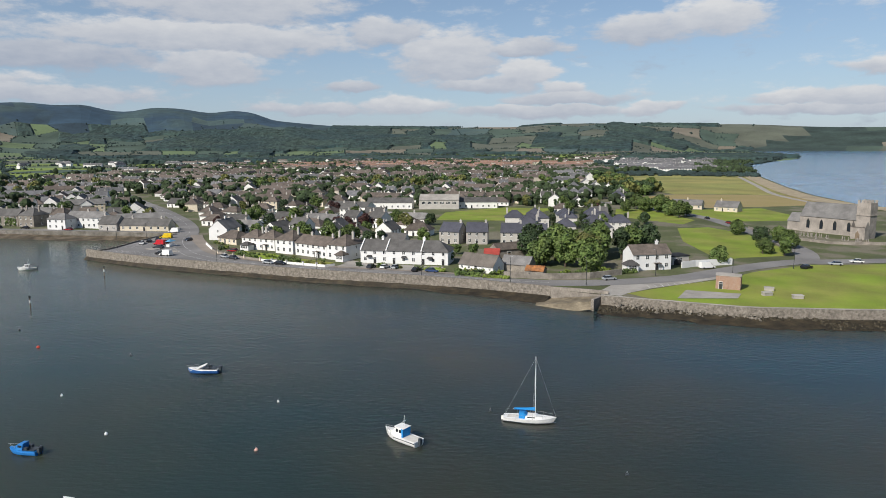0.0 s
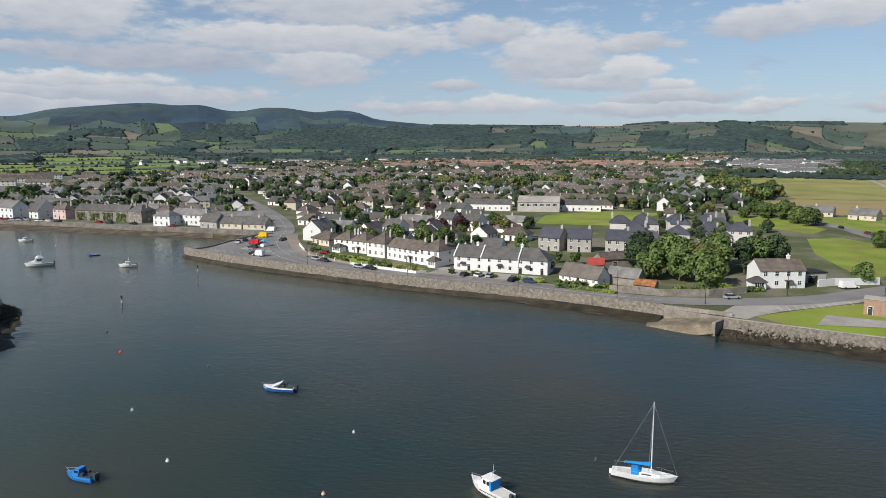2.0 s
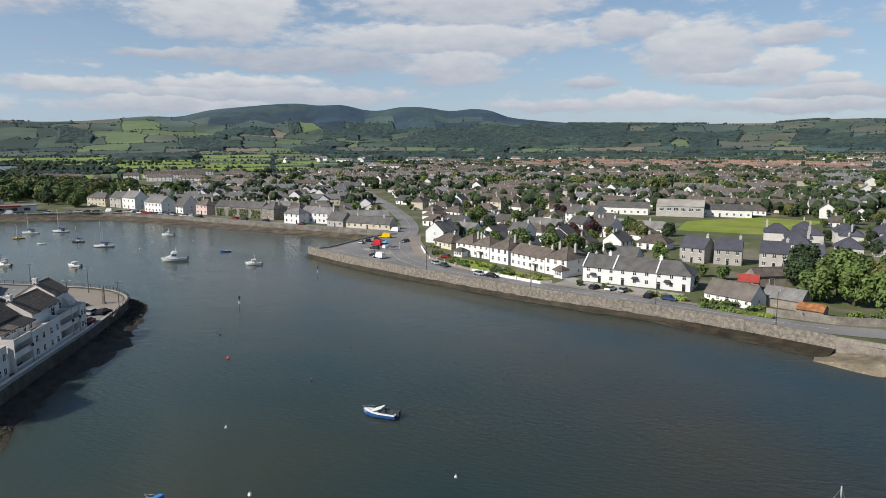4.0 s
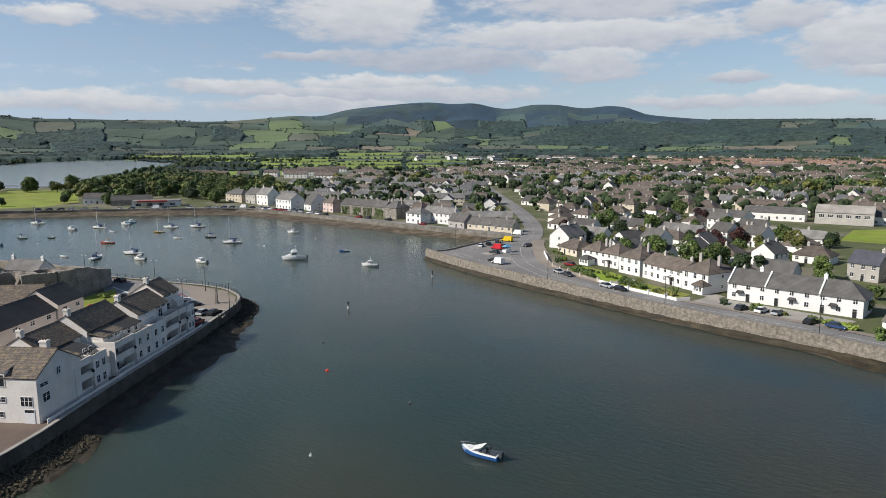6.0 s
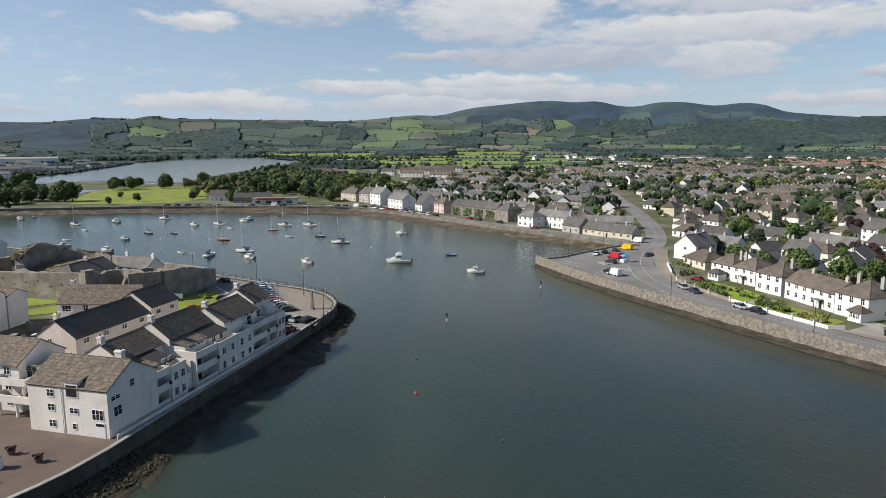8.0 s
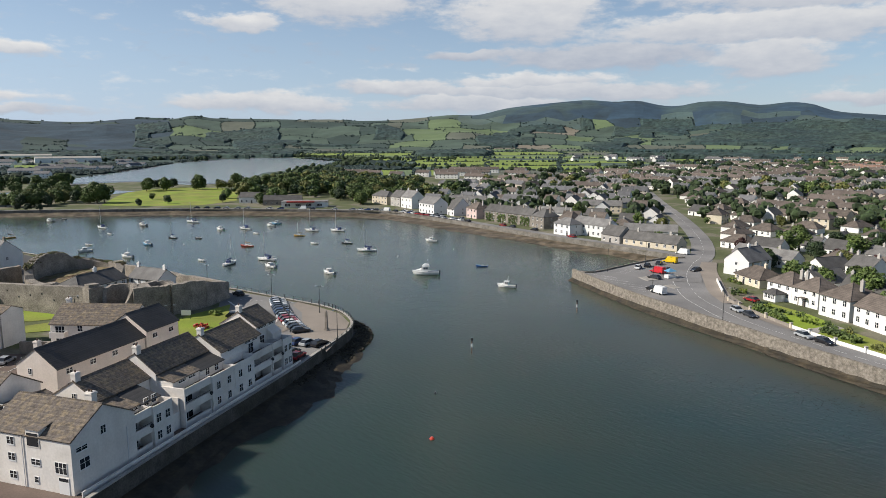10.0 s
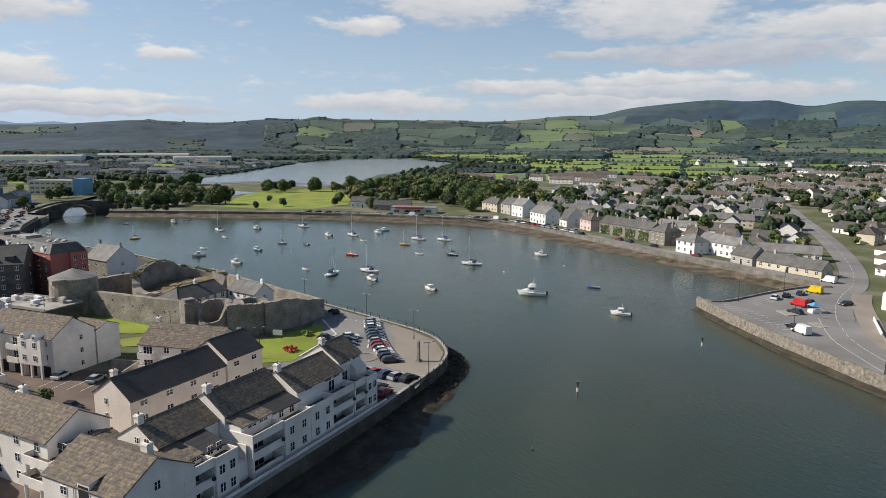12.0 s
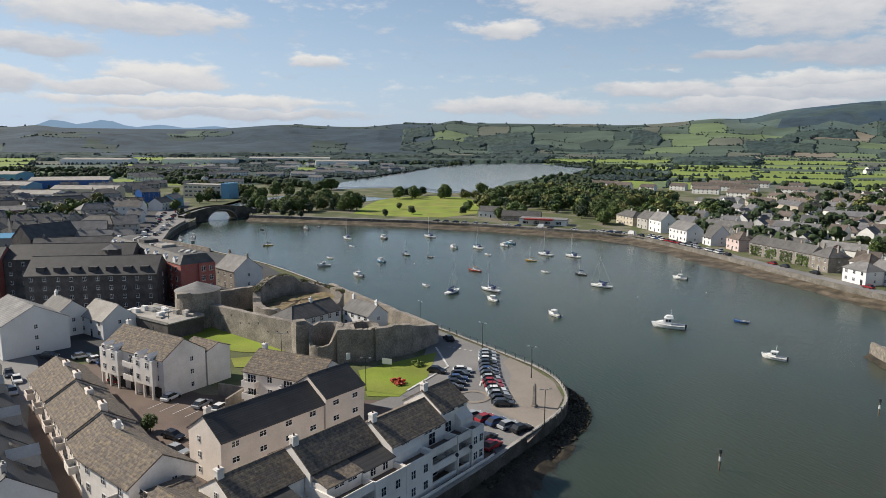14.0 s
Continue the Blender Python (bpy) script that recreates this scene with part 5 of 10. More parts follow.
sheet("driveway_2", [(-17, 227), (-13, 224), (-10.5, 228), (-14, 231)], G1 + 0.01, "concrete", "pale paved lane between the terraces")
sheet("driveway_3", [(-44, 233.6), (-41.5, 231.6), (-36.5, 241), (-39, 243)], G1 + 0.02, "concrete", "pale garden path")
# the slip
slip = Geo().add([(59, 163.8, 2.6), (55, 159.4, 2.3), (47, 171.6, 0.7), (42.5, 164.5, 0.45), (43.5, 173, 0.3), (38.5, 167, -0.3), (48, 158.6, -0.3), (54, 157.4, 0.5)],
                 [(0, 2, 3, 1), (2, 4, 5, 3), (3, 5, 6), (1, 3, 6, 7)])
slip_ob = structure("slipway", slip, "wet_sand", "sandy slipway running down into the water")
if slip_ob.data.polygons[0].normal.z < 0:
    slip_ob.data.flip_normals()
wall_line("sea_wall_6", [(59.6, 163.6), (56.8, 160.2), (54.2, 157.4)], -1, 3.2, 0.9, "castle", "dark stub wall beside the slipway", 0, 0, 7, 0)
wall_line("sea_wall_7", [(60.5, 164.2), (53, 168.2), (46, 172)], -1.2, 3.9, 0.7, "stonewall", "brown retaining wall above the slip", 0.2, 0, 8, 0)
for k in range(10):
    f = k / 9
    x, y = 75.5 + 21 * f, 174.2 + 6.3 * f
    apron_line = Geo().add([(x - 0.08, y, G3), (x + 0.08, y, G3), (x - 0.5, y - 4.0, G3), (x - 0.66, y - 4.0, G3)], [(3, 2, 1, 0)])
    ob = structure("apron_line_%d" % (k + 1), apron_line, "paint", "white bay line beside the green")
    if ob.data.polygons[0].normal.z < 0:
        ob.data.flip_normals()


def boulders(name, line, spread, n, seed, label, lo=0.3, hi=1.0, z=0.5, m="wet_rock"):
    rr, g = random.Random(seed), Geo()
    line = smoothed(line, 6)
    for _ in range(n):
        i = rr.randrange(len(line) - 1)
        a, b = Vector(line[i]), Vector(line[i + 1])
        t = (b - a).normalized()
        f = rr.random()
        p = a.lerp(b, rr.random()) + Vector((-t.y, t.x)) * f * spread
        s = rr.uniform(lo, hi)
        rot = Euler((rr.uniform(0, 6), rr.uniform(0, 6), rr.uniform(0, 6))).to_matrix()
        c = Vector((p.x, p.y, z * (1 - f) + 0.05))
        vs = [c + rot @ Vector((sx * s * rr.uniform(0.35, 0.6), sy * s * rr.uniform(0.35, 0.6), sz * s * rr.uniform(0.25, 0.45))) for sx in (-1, 1) for sy in (-1, 1) for sz in (-1, 1)]
        g.add(vs, [(0, 1, 3, 2), (4, 6, 7, 5), (0, 4, 5, 1), (2, 3, 7, 6), (0, 2, 6, 4), (1, 5, 7, 3)])
    return tagged(part(name, g, m), label, "rocks", "", "stuff")


boulders("boulders", [(105, 138.5), (88, 143), (72, 151.5), (56, 158)], 3.2, 420, 3, "tumbled dark stones below the sea wall", 0.2, 0.8, 1.2)
boulders("boulders", [(92, 141.5), (74, 150.5), (60, 158)], 2.2, 260, 23, "pale tumbled stones at the head of the slip", 0.3, 0.9, 1.9, "rock")
boulders("boulders", [(170, 128), (130, 134), (105, 138.5)], 6.0, 420, 13, "weedy stones along the foot of the wall", 0.2, 0.7, 1.0)
wall_line("river_wall_1", [(-486, 168), (-500, 175), (-561, 190)], -1, 3.6, 0.6, "castle", "stone river wall above the bridge", 0, 0, 41, 0)
wall_line("river_wall_2", [(-561, 227), (-530, 221), (-510, 216)], -1, 3.6, 0.6, "castle", "stone river wall above the bridge", 0, 0, 42, 0)
structure("weir", Geo().add([(-515, 178, 0.03), (-523, 219, 0.03), (-575, 232, 3.22), (-575, 192, 3.22)], [(0, 1, 2, 3)]), "calm_water", "shallow river running down over a long weir")

# ---- the far bank: front row ----
A0, A1 = Vector((-10, 225.5)), Vector((20.5, 215.8))
ter = make_house("long white terrace with dark slate roof and small windows", 32, 9.5, 4.7, "hip", 33, "bright", "slate", 2, 9, (1, 3, 6, 8), (0.22, 0.7), "bright", "terraced house", hips=(False, True), win=(1.0, 1.3))
for x in (0.1, 9.6, 22.4):
    rise = math.tan(radians(33)) * 4.75
    part("party_wall", Geo().prism([(x - 0.2, -0.25), (x + 0.2, -0.25), (x + 0.2, 4.75), (x - 0.2, 4.75)], 4.3, 4.4).add([(x - 0.2, -0.3, 4.3), (x + 0.2, -0.3, 4.3), (x - 0.2, 4.75, 4.7 + rise), (x + 0.2, 4.75, 4.7 + rise), (x - 0.2, -0.3, 4.95), (x + 0.2, -0.3, 4.95), (x - 0.2, 4.75, 5.2 + rise), (x + 0.2, 4.75, 5.2 + rise), (x - 0.2, 9.8, 4.3), (x + 0.2, 9.8, 4.3), (x - 0.2, 9.8, 4.95), (x + 0.2, 9.8, 4.95)], [(0, 1, 5, 4), (4, 5, 7, 6), (0, 4, 6, 2), (1, 3, 7, 5), (6, 7, 11, 10), (2, 6, 10, 8), (3, 9, 11, 7), (8, 10, 11, 9)]), "bright", ter, "white party wall through the roof")
for x in (3.4, 16.2, 25.6):
    part("porch", Geo().box(x - 0.9, -1.0, 2.2, x + 0.9, 0.0, 2.4).loft([[(x - 1.0, -1.1, 2.4), (x + 1.0, -1.1, 2.4), (x + 1.0, 0, 2.4), (x - 1.0, 0, 2.4)], [(x - 0.7, -0.3, 2.9), (x + 0.7, -0.3, 2.9), (x + 0.7, 0, 2.9), (x - 0.7, 0, 2.9)]]), "blackslate", ter, "small slated porch roof")
front(ter, A0, A1)
front(make_house("white two-storey house with hipped brown slate roof", 9, 11, 5.5, "hip", 30, "bright", "brown", 2, 3, 9, (0.8,), "greyrend", win=(1.0, 1.5)), (-44, 252.5), (-36, 247))
front(make_house("white terrace with brown slate roof and chimneys", 17.5, 8.5, 4.8, "gable", 32, "bright", "brown", 2, 6, 4, (0.3, 0.95), "greyrend", "terraced house", win=(1.0, 1.4), porch=1), (-35.6, 247), (-22.8, 235.2))
front(make_house("white two-storey house with hipped brown roof and bay", 9, 12, 5.6, "hip", 28, "bright", "brown", 2, 3, 9, (0.15, 0.85), "greyrend", win=(1.0, 1.6)), (-22.6, 234.6), (-15.2, 229.4))
bay = thing("garden_room", "small white bay with hipped brown roof", "house")
part("wall", body_geo(3.4, 3.0, 2.6, "hip", 1.0), "bright", bay)
part("roof", roof_geo(3.4, 3.0, 2.6, "hip", 1.1), "brown", bay)
for x in (0.8, 1.7, 2.6):
    part("window", window_mesh(0.7, 1.3), None, bay, at=Matrix.Translation((x, 0, 0.9)))
front(bay, (-19.2, 229.0), (-16.2, 226.9))
front(make_house("pale two-storey semi-detached house with hipped brown roof", 8.4, 8.5, 4.8, "hip", 33, "white", "brown", 2, 3, 1, (0.9,), "greyrend", win=(0.9, 1.3)), (-59.5, 266), (-52.4, 261.8))
front(make_house("pale two-storey house with hipped brown roof and porch", 8.4, 8.5, 4.8, "hip", 33, "white", "brown", 2, 3, 1, (0.1,), "greyrend", porch=1, win=(0.9, 1.3)), (-52.2, 261.6), (-45, 257.2))
front(make_house("low white cottage with weathered grey thatched roof", 13.5, 7, 2.4, "gable", 42, "white", "thatch", 1, 5, 2, (), "white", "cottage", win=(0.8, 0.9)), (23.2, 206.5), (34.8, 196.5))
shed = thing("shed", "small shed with bright red corrugated roof", "shed")
part("wall", body_geo(5.5, 5, 2.8, "gable", 1.5), "stonewall", shed)
part("roof", roof_geo(5.5, 5, 2.8, "gable", 1.5), "redroof", shed)
part("door", door_mesh(2.2, 2.3, "wood"), None, shed, at=Matrix.Translation((2.7, 0, 0)))
front(shed, (34, 222), (39.4, 220.6))
barn = thing("barn", "stone barn with dull brown roof", "barn")
part("wall", body_geo(14, 6, 3.2, "gable", 1.9), "stonewall", barn)
part("roof", roof_geo(14, 6, 3.2, "gable", 1.9), "brown", barn)
part("door", door_mesh(1.6, 2.2, "wood"), None, barn, at=Matrix.Translation((5, 0, 0)))
front(barn, (40, 228), (53, 233))
cot2 = thing("outhouse", "grey slate outhouse beside the cottage", "shed")
part("wall", body_geo(10, 6, 2.6, "gable", 2.2), "stonewall", cot2)
part("roof", roof_geo(10, 6, 2.6, "gable", 2.2), "greyslate", cot2)
front(cot2, (37, 204), (46, 198))
ruin = thing("lean_to", "lean-to shed with rusty orange corrugated roof", "shed")
part("wall", body_geo(6, 4, 2.0, "gable", 1.1), "stonewall", ruin)
part("roof", roof_geo(6, 4, 2.0, "gable", 1.1), "rust", ruin)
front(ruin, (43, 193.5), (48.5, 190.5))
wall_line("garden_wall_1", [(36, 192.4), (50, 187), (62, 187), (74, 192)], 3, 4.9, 0.4, "stonewall", "brown stone garden wall beside the road", 0, 0, 11, 0)
wall_line("garden_wall_2", [(-46.5, 233.6), (-36, 225.8), (-22, 217.4), (-19, 219.5)], 3, 3.9, 0.25, "white", "low white garden wall with pillars", 0, 0, 12, 0)
wall_line("garden_wall_3", [(-77, 279), (-73.5, 270), (-70.5, 262.5)], 3, 4.1, 0.25, "white", "short white garden wall at the bend", 0, 0, 13, 0)
wall_line("garden_wall_8", [(-70.5, 262.5), (-66.5, 253.5), (-62, 248), (-53.5, 239.8), (-46.5, 233.6)], 3, 3.9, 0.3, "stonewall", "low brown garden wall with gate pillars", 0, 0, 18, 0)
for k, (x, y) in enumerate(((-66.3, 253.2), (-62.2, 248), (-58.6, 244.6), (-53.6, 239.7), (-46.6, 233.4), (-42, 230), (-36.2, 225.7), (-30, 222), (-25, 218.9))):
    pil = thing("gate_pillar", "pale square gate pillar with a flat cap", "pillar", "gate pillars")
    part("shaft", Geo().box(-0.28, -0.28, 0, 0.28, 0.28, 1.35), "cream" if k < 5 else "white", pil)
    part("cap", Geo().loft([[(-0.36, -0.36, 1.35), (0.36, -0.36, 1.35), (0.36, 0.36, 1.35), (-0.36, 0.36, 1.35)], [(-0.36, -0.36, 1.45), (0.36, -0.36, 1.45), (0.36, 0.36, 1.45), (-0.36, 0.36, 1.45)], [(-0.05, -0.05, 1.62), (0.05, -0.05, 1.62), (0.05, 0.05, 1.62), (-0.05, 0.05, 1.62)]]), "concrete", pil)
    pil.matrix_basis = at(x, y, GROUND, 40)
front(make_house("white gabled house with grey slate roof at the bend", 13, 9, 5.0, "gable", 40, "bright", "greyslate", 2, 4, 1, (0.5,), "white", porch=1), (-75.6, 307), (-79.6, 294.6))
front(make_house("low bungalow with hipped brown tiled roof", 12, 9, 2.7, "hip", 32, "cream", "brown", 1, 4, 1, (0.7,), "cream"), (-73, 283.5), (-64, 276))
sunroom = thing("sunroom", "small white glazed sunroom with a grey roof", "house")
part("wall", body_geo(4.2, 3.4, 2.3, "hip", 0.9), "bright", sunroom)
part("roof", roof_geo(4.2, 3.4, 2.3, "hip", 0.9), "slate", sunroom)
for x in (0.9, 2.1, 3.3):
    part("window", window_mesh(0.9, 1.2), None, sunroom, at=Matrix.Translation((x, 0, 0.8)))
front(sunroom, (-59.4, 261.6), (-55.8, 259.4))
EST = make_house("grey rendered two-storey house with blue slate roof", 9, 9, 5.4, "gable", 36, "greyrend", "blueslate", 2, 3, 1, (0.9,), "greyrend", "house", "estate houses")
front(EST, (22, 270), (30, 265.5))
for x, y, a in ((33, 266, -12), (47, 262, -14), (57, 260, -14)):
    copy_thing(EST, at(x, y, GROUND, a))
front(make_house("white detached house with brown gabled roof and porch", 13.5, 8, 5.4, "gable", 33, "bright", "brown", 2, 4, 2, (0.75,), "bright", porch=1), (80, 198), (93, 199))
side = thing("conservatory", "small white conservatory with dark roof", "house")
part("wall", body_geo(4, 3.5, 2.5, "hip", 1.2), "bright", side)
part("roof", roof_geo(4, 3.5, 2.5, "hip", 1.2), "slate", side)
part("window", window_mesh(2.6, 1.3, 3), None, side, at=Matrix.Translation((2, 0, 0.9)))
front(side, (77, 195), (81, 195.4))
gar = thing("garage", "dark low garage with flat black roof", "garage")
part("wall", Geo().box(0, 0, 0, 9, 6, 3), "greyrend", gar)
part("roof", Geo().box(-0.3, -0.3, 3, 9.3, 6.3, 3.25), "dark", gar)
part("door", door_mesh(3.2, 2.3, "dark"), None, gar, at=Matrix.Translation((4.5, 0, 0)))
front(gar, (95, 206), (104, 208))
wall_line("garden_wall_4", [(118, 205), (104, 203), (98, 200.5)], 3, 5.2, 0.3, "bright", "white boundary wall beside the road", 0, 0, 14, 0)
hut = thing("substation", "small brown brick substation with pale arched roof", "hut")
part("wall", Geo().box(0, 0, 0, 6.6, 4.4, 3.9), "hutbrick", hut)
part("roof", Geo().loft([[(-0.15, -0.15, 3.9), (-0.15, -0.15, 4.1), (-0.15, 2.2, 4.5), (-0.15, 4.55, 4.1), (-0.15, 4.55, 3.9)], [(6.75, -0.15, 3.9), (6.75, -0.15, 4.1), (6.75, 2.2, 4.5), (6.75, 4.55, 4.1), (6.75, 4.55, 3.9)]]), "concrete", hut)
part("pier", Geo().box(3.1, -0.18, 0, 3.5, 0.05, 3.9), "hutbrick", hut)
part("door", door_mesh(1.0, 2.1, "iron"), None, hut, at=Matrix.Translation((1.4, 0, 0)))
front(hut, (93.4, 167.9), (98.9, 164.3))
for k, (x, y) in enumerate(((107, 163.5), (109, 153), (103, 157.5))):
    b = thing("box", "grey concrete box in the grass", "box")
    part("body", Geo().box(-1.3, -0.7, 0, 1.3, 0.7, 0.9), "concrete", b)
    part("lid", Geo().box(-1.4, -0.8, 0.9, 1.4, 0.8, 1.02), "greyrend", b)
    b.matrix_basis = at(x, y, GROUND + 0.05, -30 + 20 * k)


def make_church():
    t = thing("church", "grey stone church with slate roof and square tower", "church")
    L, D, H, rise = 27, 10, 7.6, 6.0
    part("wall", body_geo(L, D, H, "gable", rise), "churchstone", t)
    part("roof", roof_geo(L, D, H, "gable", rise, over=0.3), "greyslate", t)
    for k in range(4):
        x = 4 + k * 6.2
        w = Geo().prism([(-0.75, -0.1), (0.75, -0.1), (0.75, 0.05), (-0.75, 0.05)], 0, 3.2).add([(-0.75, -0.1, 3.2), (0.75, -0.1, 3.2), (0, -0.1, 4.4)], [(0, 1, 2)])
        part("window", w, "glass", t, "tall pointed church window", at=Matrix.Translation((x, 0, 2.0)))
    tw = part("tower", Geo().box(L + 0.5, -4.0, 0, L + 6.2, 1.7, 15.5).box(L + 0.2, -4.3, 10, L + 6.5, 2.0, 10.3), "churchstone", t)
    for k in range(4):
        for x, y in ((L + 0.5 + k * 1.6, -4.0), (L + 0.5 + k * 1.6, 1.1)):
            part("merlon", Geo().box(x, y, 15.5, x + 0.9, y + 0.6, 16.7), "churchstone", tw)
    part("porch", body_geo(6, 4, 5, "gable", 3).moved(Matrix.Translation((L + 0.5, -8, 0))), "churchstone", t)
    part("door", Geo().prism([(L + 2.6, -8.12), (L + 4.4, -8.12), (L + 4.4, -7.9), (L + 2.6, -7.9)], 0, 2.4).add([(L + 2.6, -8.12, 2.4), (L + 4.4, -8.12, 2.4), (L + 3.5, -8.12, 3.6)], [(0, 1, 2)]), "wood", t)
    part("chancel", body_geo(7, 7, 4.6, "gable", 3.4).moved(Matrix.Translation((-7, 1.5, 0))), "churchstone", t)
    part("chancel_roof", roof_geo(7, 7, 4.6, "gable", 3.4).moved(Matrix.Translation((-7, 1.5, 0))), "greyslate", t)
    return t


front(make_church(), (195.5, 289), (208, 264.5))
stone = thing("gravestone", "pale upright gravestone in the churchyard", "gravestone", "gravestones")
part("slab", Geo().box(-0.4, -0.08, 0, 0.4, 0.08, 1.1).tube((0, -0.08, 1.1), (0, 0.08, 1.1), 0.4, sides=10), "churchstone", stone)
part("plinth", Geo().box(-0.55, -0.25, 0, 0.55, 0.25, 0.2), "concrete", stone)
rr = random.Random(8)
stone.matrix_basis = at(186, 262, GROUND, 70)
for k in range(46):
    u, v = rr.uniform(0, 1), rr.uniform(0, 1)
    copy_thing(stone, at(178 + 18 * u + 6 * v, 290 - 48 * u * 0.8 - v * 6, GROUND, 65 + rr.uniform(-12, 12)))
front(make_house("long cream bungalow with grey slate roof", 19, 8.5, 2.8, "gable", 34, "cream", "greyslate", 1, 5, 2, (0.5,), "cream"), (184, 409), (200, 397.5))
front(make_house("cream gabled bungalow with a low wing", 14, 9, 2.9, "gable", 36, "cream", "greyslate", 1, 4, 1, (0.2,), "cream"), (202, 387), (212, 376.5))
wall_line("garden_wall_5", [(202, 240), (182, 246), (172, 268), (176, 300)], 3, 4.2, 0.4, "stonewall", "low stone churchyard wall", 0, 0, 15, 0)

# strand front, from the quay westwards
front(make_house("white hipped house facing the strand", 11, 8, 5.4, "hip", 32, "bright", "greyslate", 2, 3, 2, (), "greyrend"), (-173, 347), (-162.4, 343.4))
front(make_house("tall white house with a steep red-brown hipped roof", 9, 8, 6.6, "hip", 40, "bright", "brown", 2, 3, 2, (0.5,), "greyrend"), (-176, 357), (-167.5, 354.3))
front(make_house("long white two-storey building with slate roof", 22, 8, 5.6, "gable", 34, "bright", "greyslate", 2, 7, 3, (0.5, 0.95), "greyrend", "terraced house"), (-166.6, 353.6), (-146.2, 346.3))
front(make_house("grey stone gabled house with slate roof", 11, 8, 3.6, "gable", 42, "greyrend", "slate", 1, 3, 1, (0.1,), "greyrend"), (-144.5, 338.5), (-134.3, 334.6))
front(make_house("low cream cottage row with slate roof and dormers", 26, 7, 2.9, "gable", 40, "cream", "slate", 1, 7, 3, (0.2, 0.8), "greyrend", "cottage"), (-133, 335.5), (-107.6, 329.6))
for k in range(4):
    front(make_house("grey stone terraced house covered with ivy", 9.2, 8.5, 5.8, "gable", 36, "stonewall", "slate", 2, 3, 1, (0.95,), "stonewall", "terraced house", "ivy terrace"), (-231 + k * 8.9, 373 - k * 2.4), (-222.1 + k * 8.9, 370.6 - k * 2.4))
    iv = tagged(part("ivy", shrub_geo(7, 0.35, 4.6, 40 + k, 150, 0.32), "leaf"), "green ivy climbing over the stone front", "ivy")
    iv.matrix_basis = at(-226.5 + k * 8.9, 371.6 - k * 2.4, GROUND, -15.1)
front(make_house("dark stone villa with hipped slate roof", 10.5, 10, 6.2, "hip", 34, "stonewall", "slate", 2, 3, 1, (0.1, 0.9), "stonewall"), (-194.3, 361.6), (-184.6, 357.6))
front(make_house("pale pink two-storey house with hipped roof", 10.5, 10, 5.8, "hip", 32, "pink", "brown", 2, 3, 1, (0.1, 0.9), "greyrend"), (-247.5, 378.4), (-237.6, 374.6))
front(make_house("small white gabled house end-on to the strand", 8, 12, 4.2, "gable", 45, "bright", "slate", 2, 2, 0, (), "greyrend"), (-264, 381.6), (-256.3, 378.4))
front(make_house("large white two-storey block with slate roof", 17.5, 10, 6.4, "gable", 36, "bright", "greyslate", 2, 5, 2, (), "greyrend"), (-287.2, 383), (-270.7, 377.2))
front(make_house("tall white house with grey slate roof", 14, 10, 7.2, "gable", 40, "white", "greyslate", 2, 3, 1, (0.1, 0.9), "white"), (-318, 401), (-304.6, 396.4))
front(make_house("grey house with slate roof beside the strand", 12, 10, 6.5, "gable", 38, "greyrend", "slate", 2, 3, 1, (0.5,), "greyrend"), (-332, 406), (-320, 402.4))
front(make_house("pale rendered pub with dark hipped roof", 20, 10, 5.6, "hip", 33, "cream", "slate", 2, 5, 2, (0.5,), "greyrend"), (-356, 412.6), (-337, 407.4))
shop = thing("shop", "low red and white roadside shop", "shop")
part("wall", Geo().box(0, 0, 0, 30, 12, 3.6), "white", shop)
part("roof", Geo().box(-0.3, -0.3, 3.6, 30.3, 12.3, 4.0), "greyslate", shop)
part("canopy", Geo().box(4, -5, 3.6, 22, -0.35, 4.5), "redroof", shop, "red canopy band")
for k in range(4):
    part("window", window_mesh(3.4, 1.8, 3), None, shop, at=Matrix.Translation((4 + k * 7, 0, 0.7)))
front(shop, (-379, 350), (-357, 370))
front(make_house("long low grey building with slate roof", 26, 9, 3.6, "gable", 34, "stonewall", "slate", 1, 7, 3, (0.3,), "stonewall", "building"), (-401, 352), (-383, 370))
front(make_house("white gabled parkside building", 14, 9, 4.5, "gable", 34, "white", "slate", 1, 4, 2, (), "white", "building"), (-428, 352), (-417, 361))
# school and larger roofs inland
school = thing("school", "grey school hall with pale metal roof", "school")
part("wall", body_geo(26, 16, 6, "gable", 3.2), "greyrend", school)
part("roof", roof_geo(26, 16, 6, "gable", 3.2), "concrete", school)
for k in range(6):
    part("window", window_mesh(2.4, 1.6, 2), None, school, at=Matrix.Translation((3 + k * 4, 0, 3.4)))
front(school, (22, 428), (47, 424))
for a, b, lab in (((-12, 436), (18, 431), "long white school wing with brown-grey roof"), ((-38, 415), (-4, 398), "long low white hall with slate roof"), ((44, 432), (70, 428), "low brown-roofed school wing")):
    front(make_house(lab, 30, 11, 4.2, "gable", 26, "white", "slate", 1, 8, 3, (), "white", "school"), a, b)

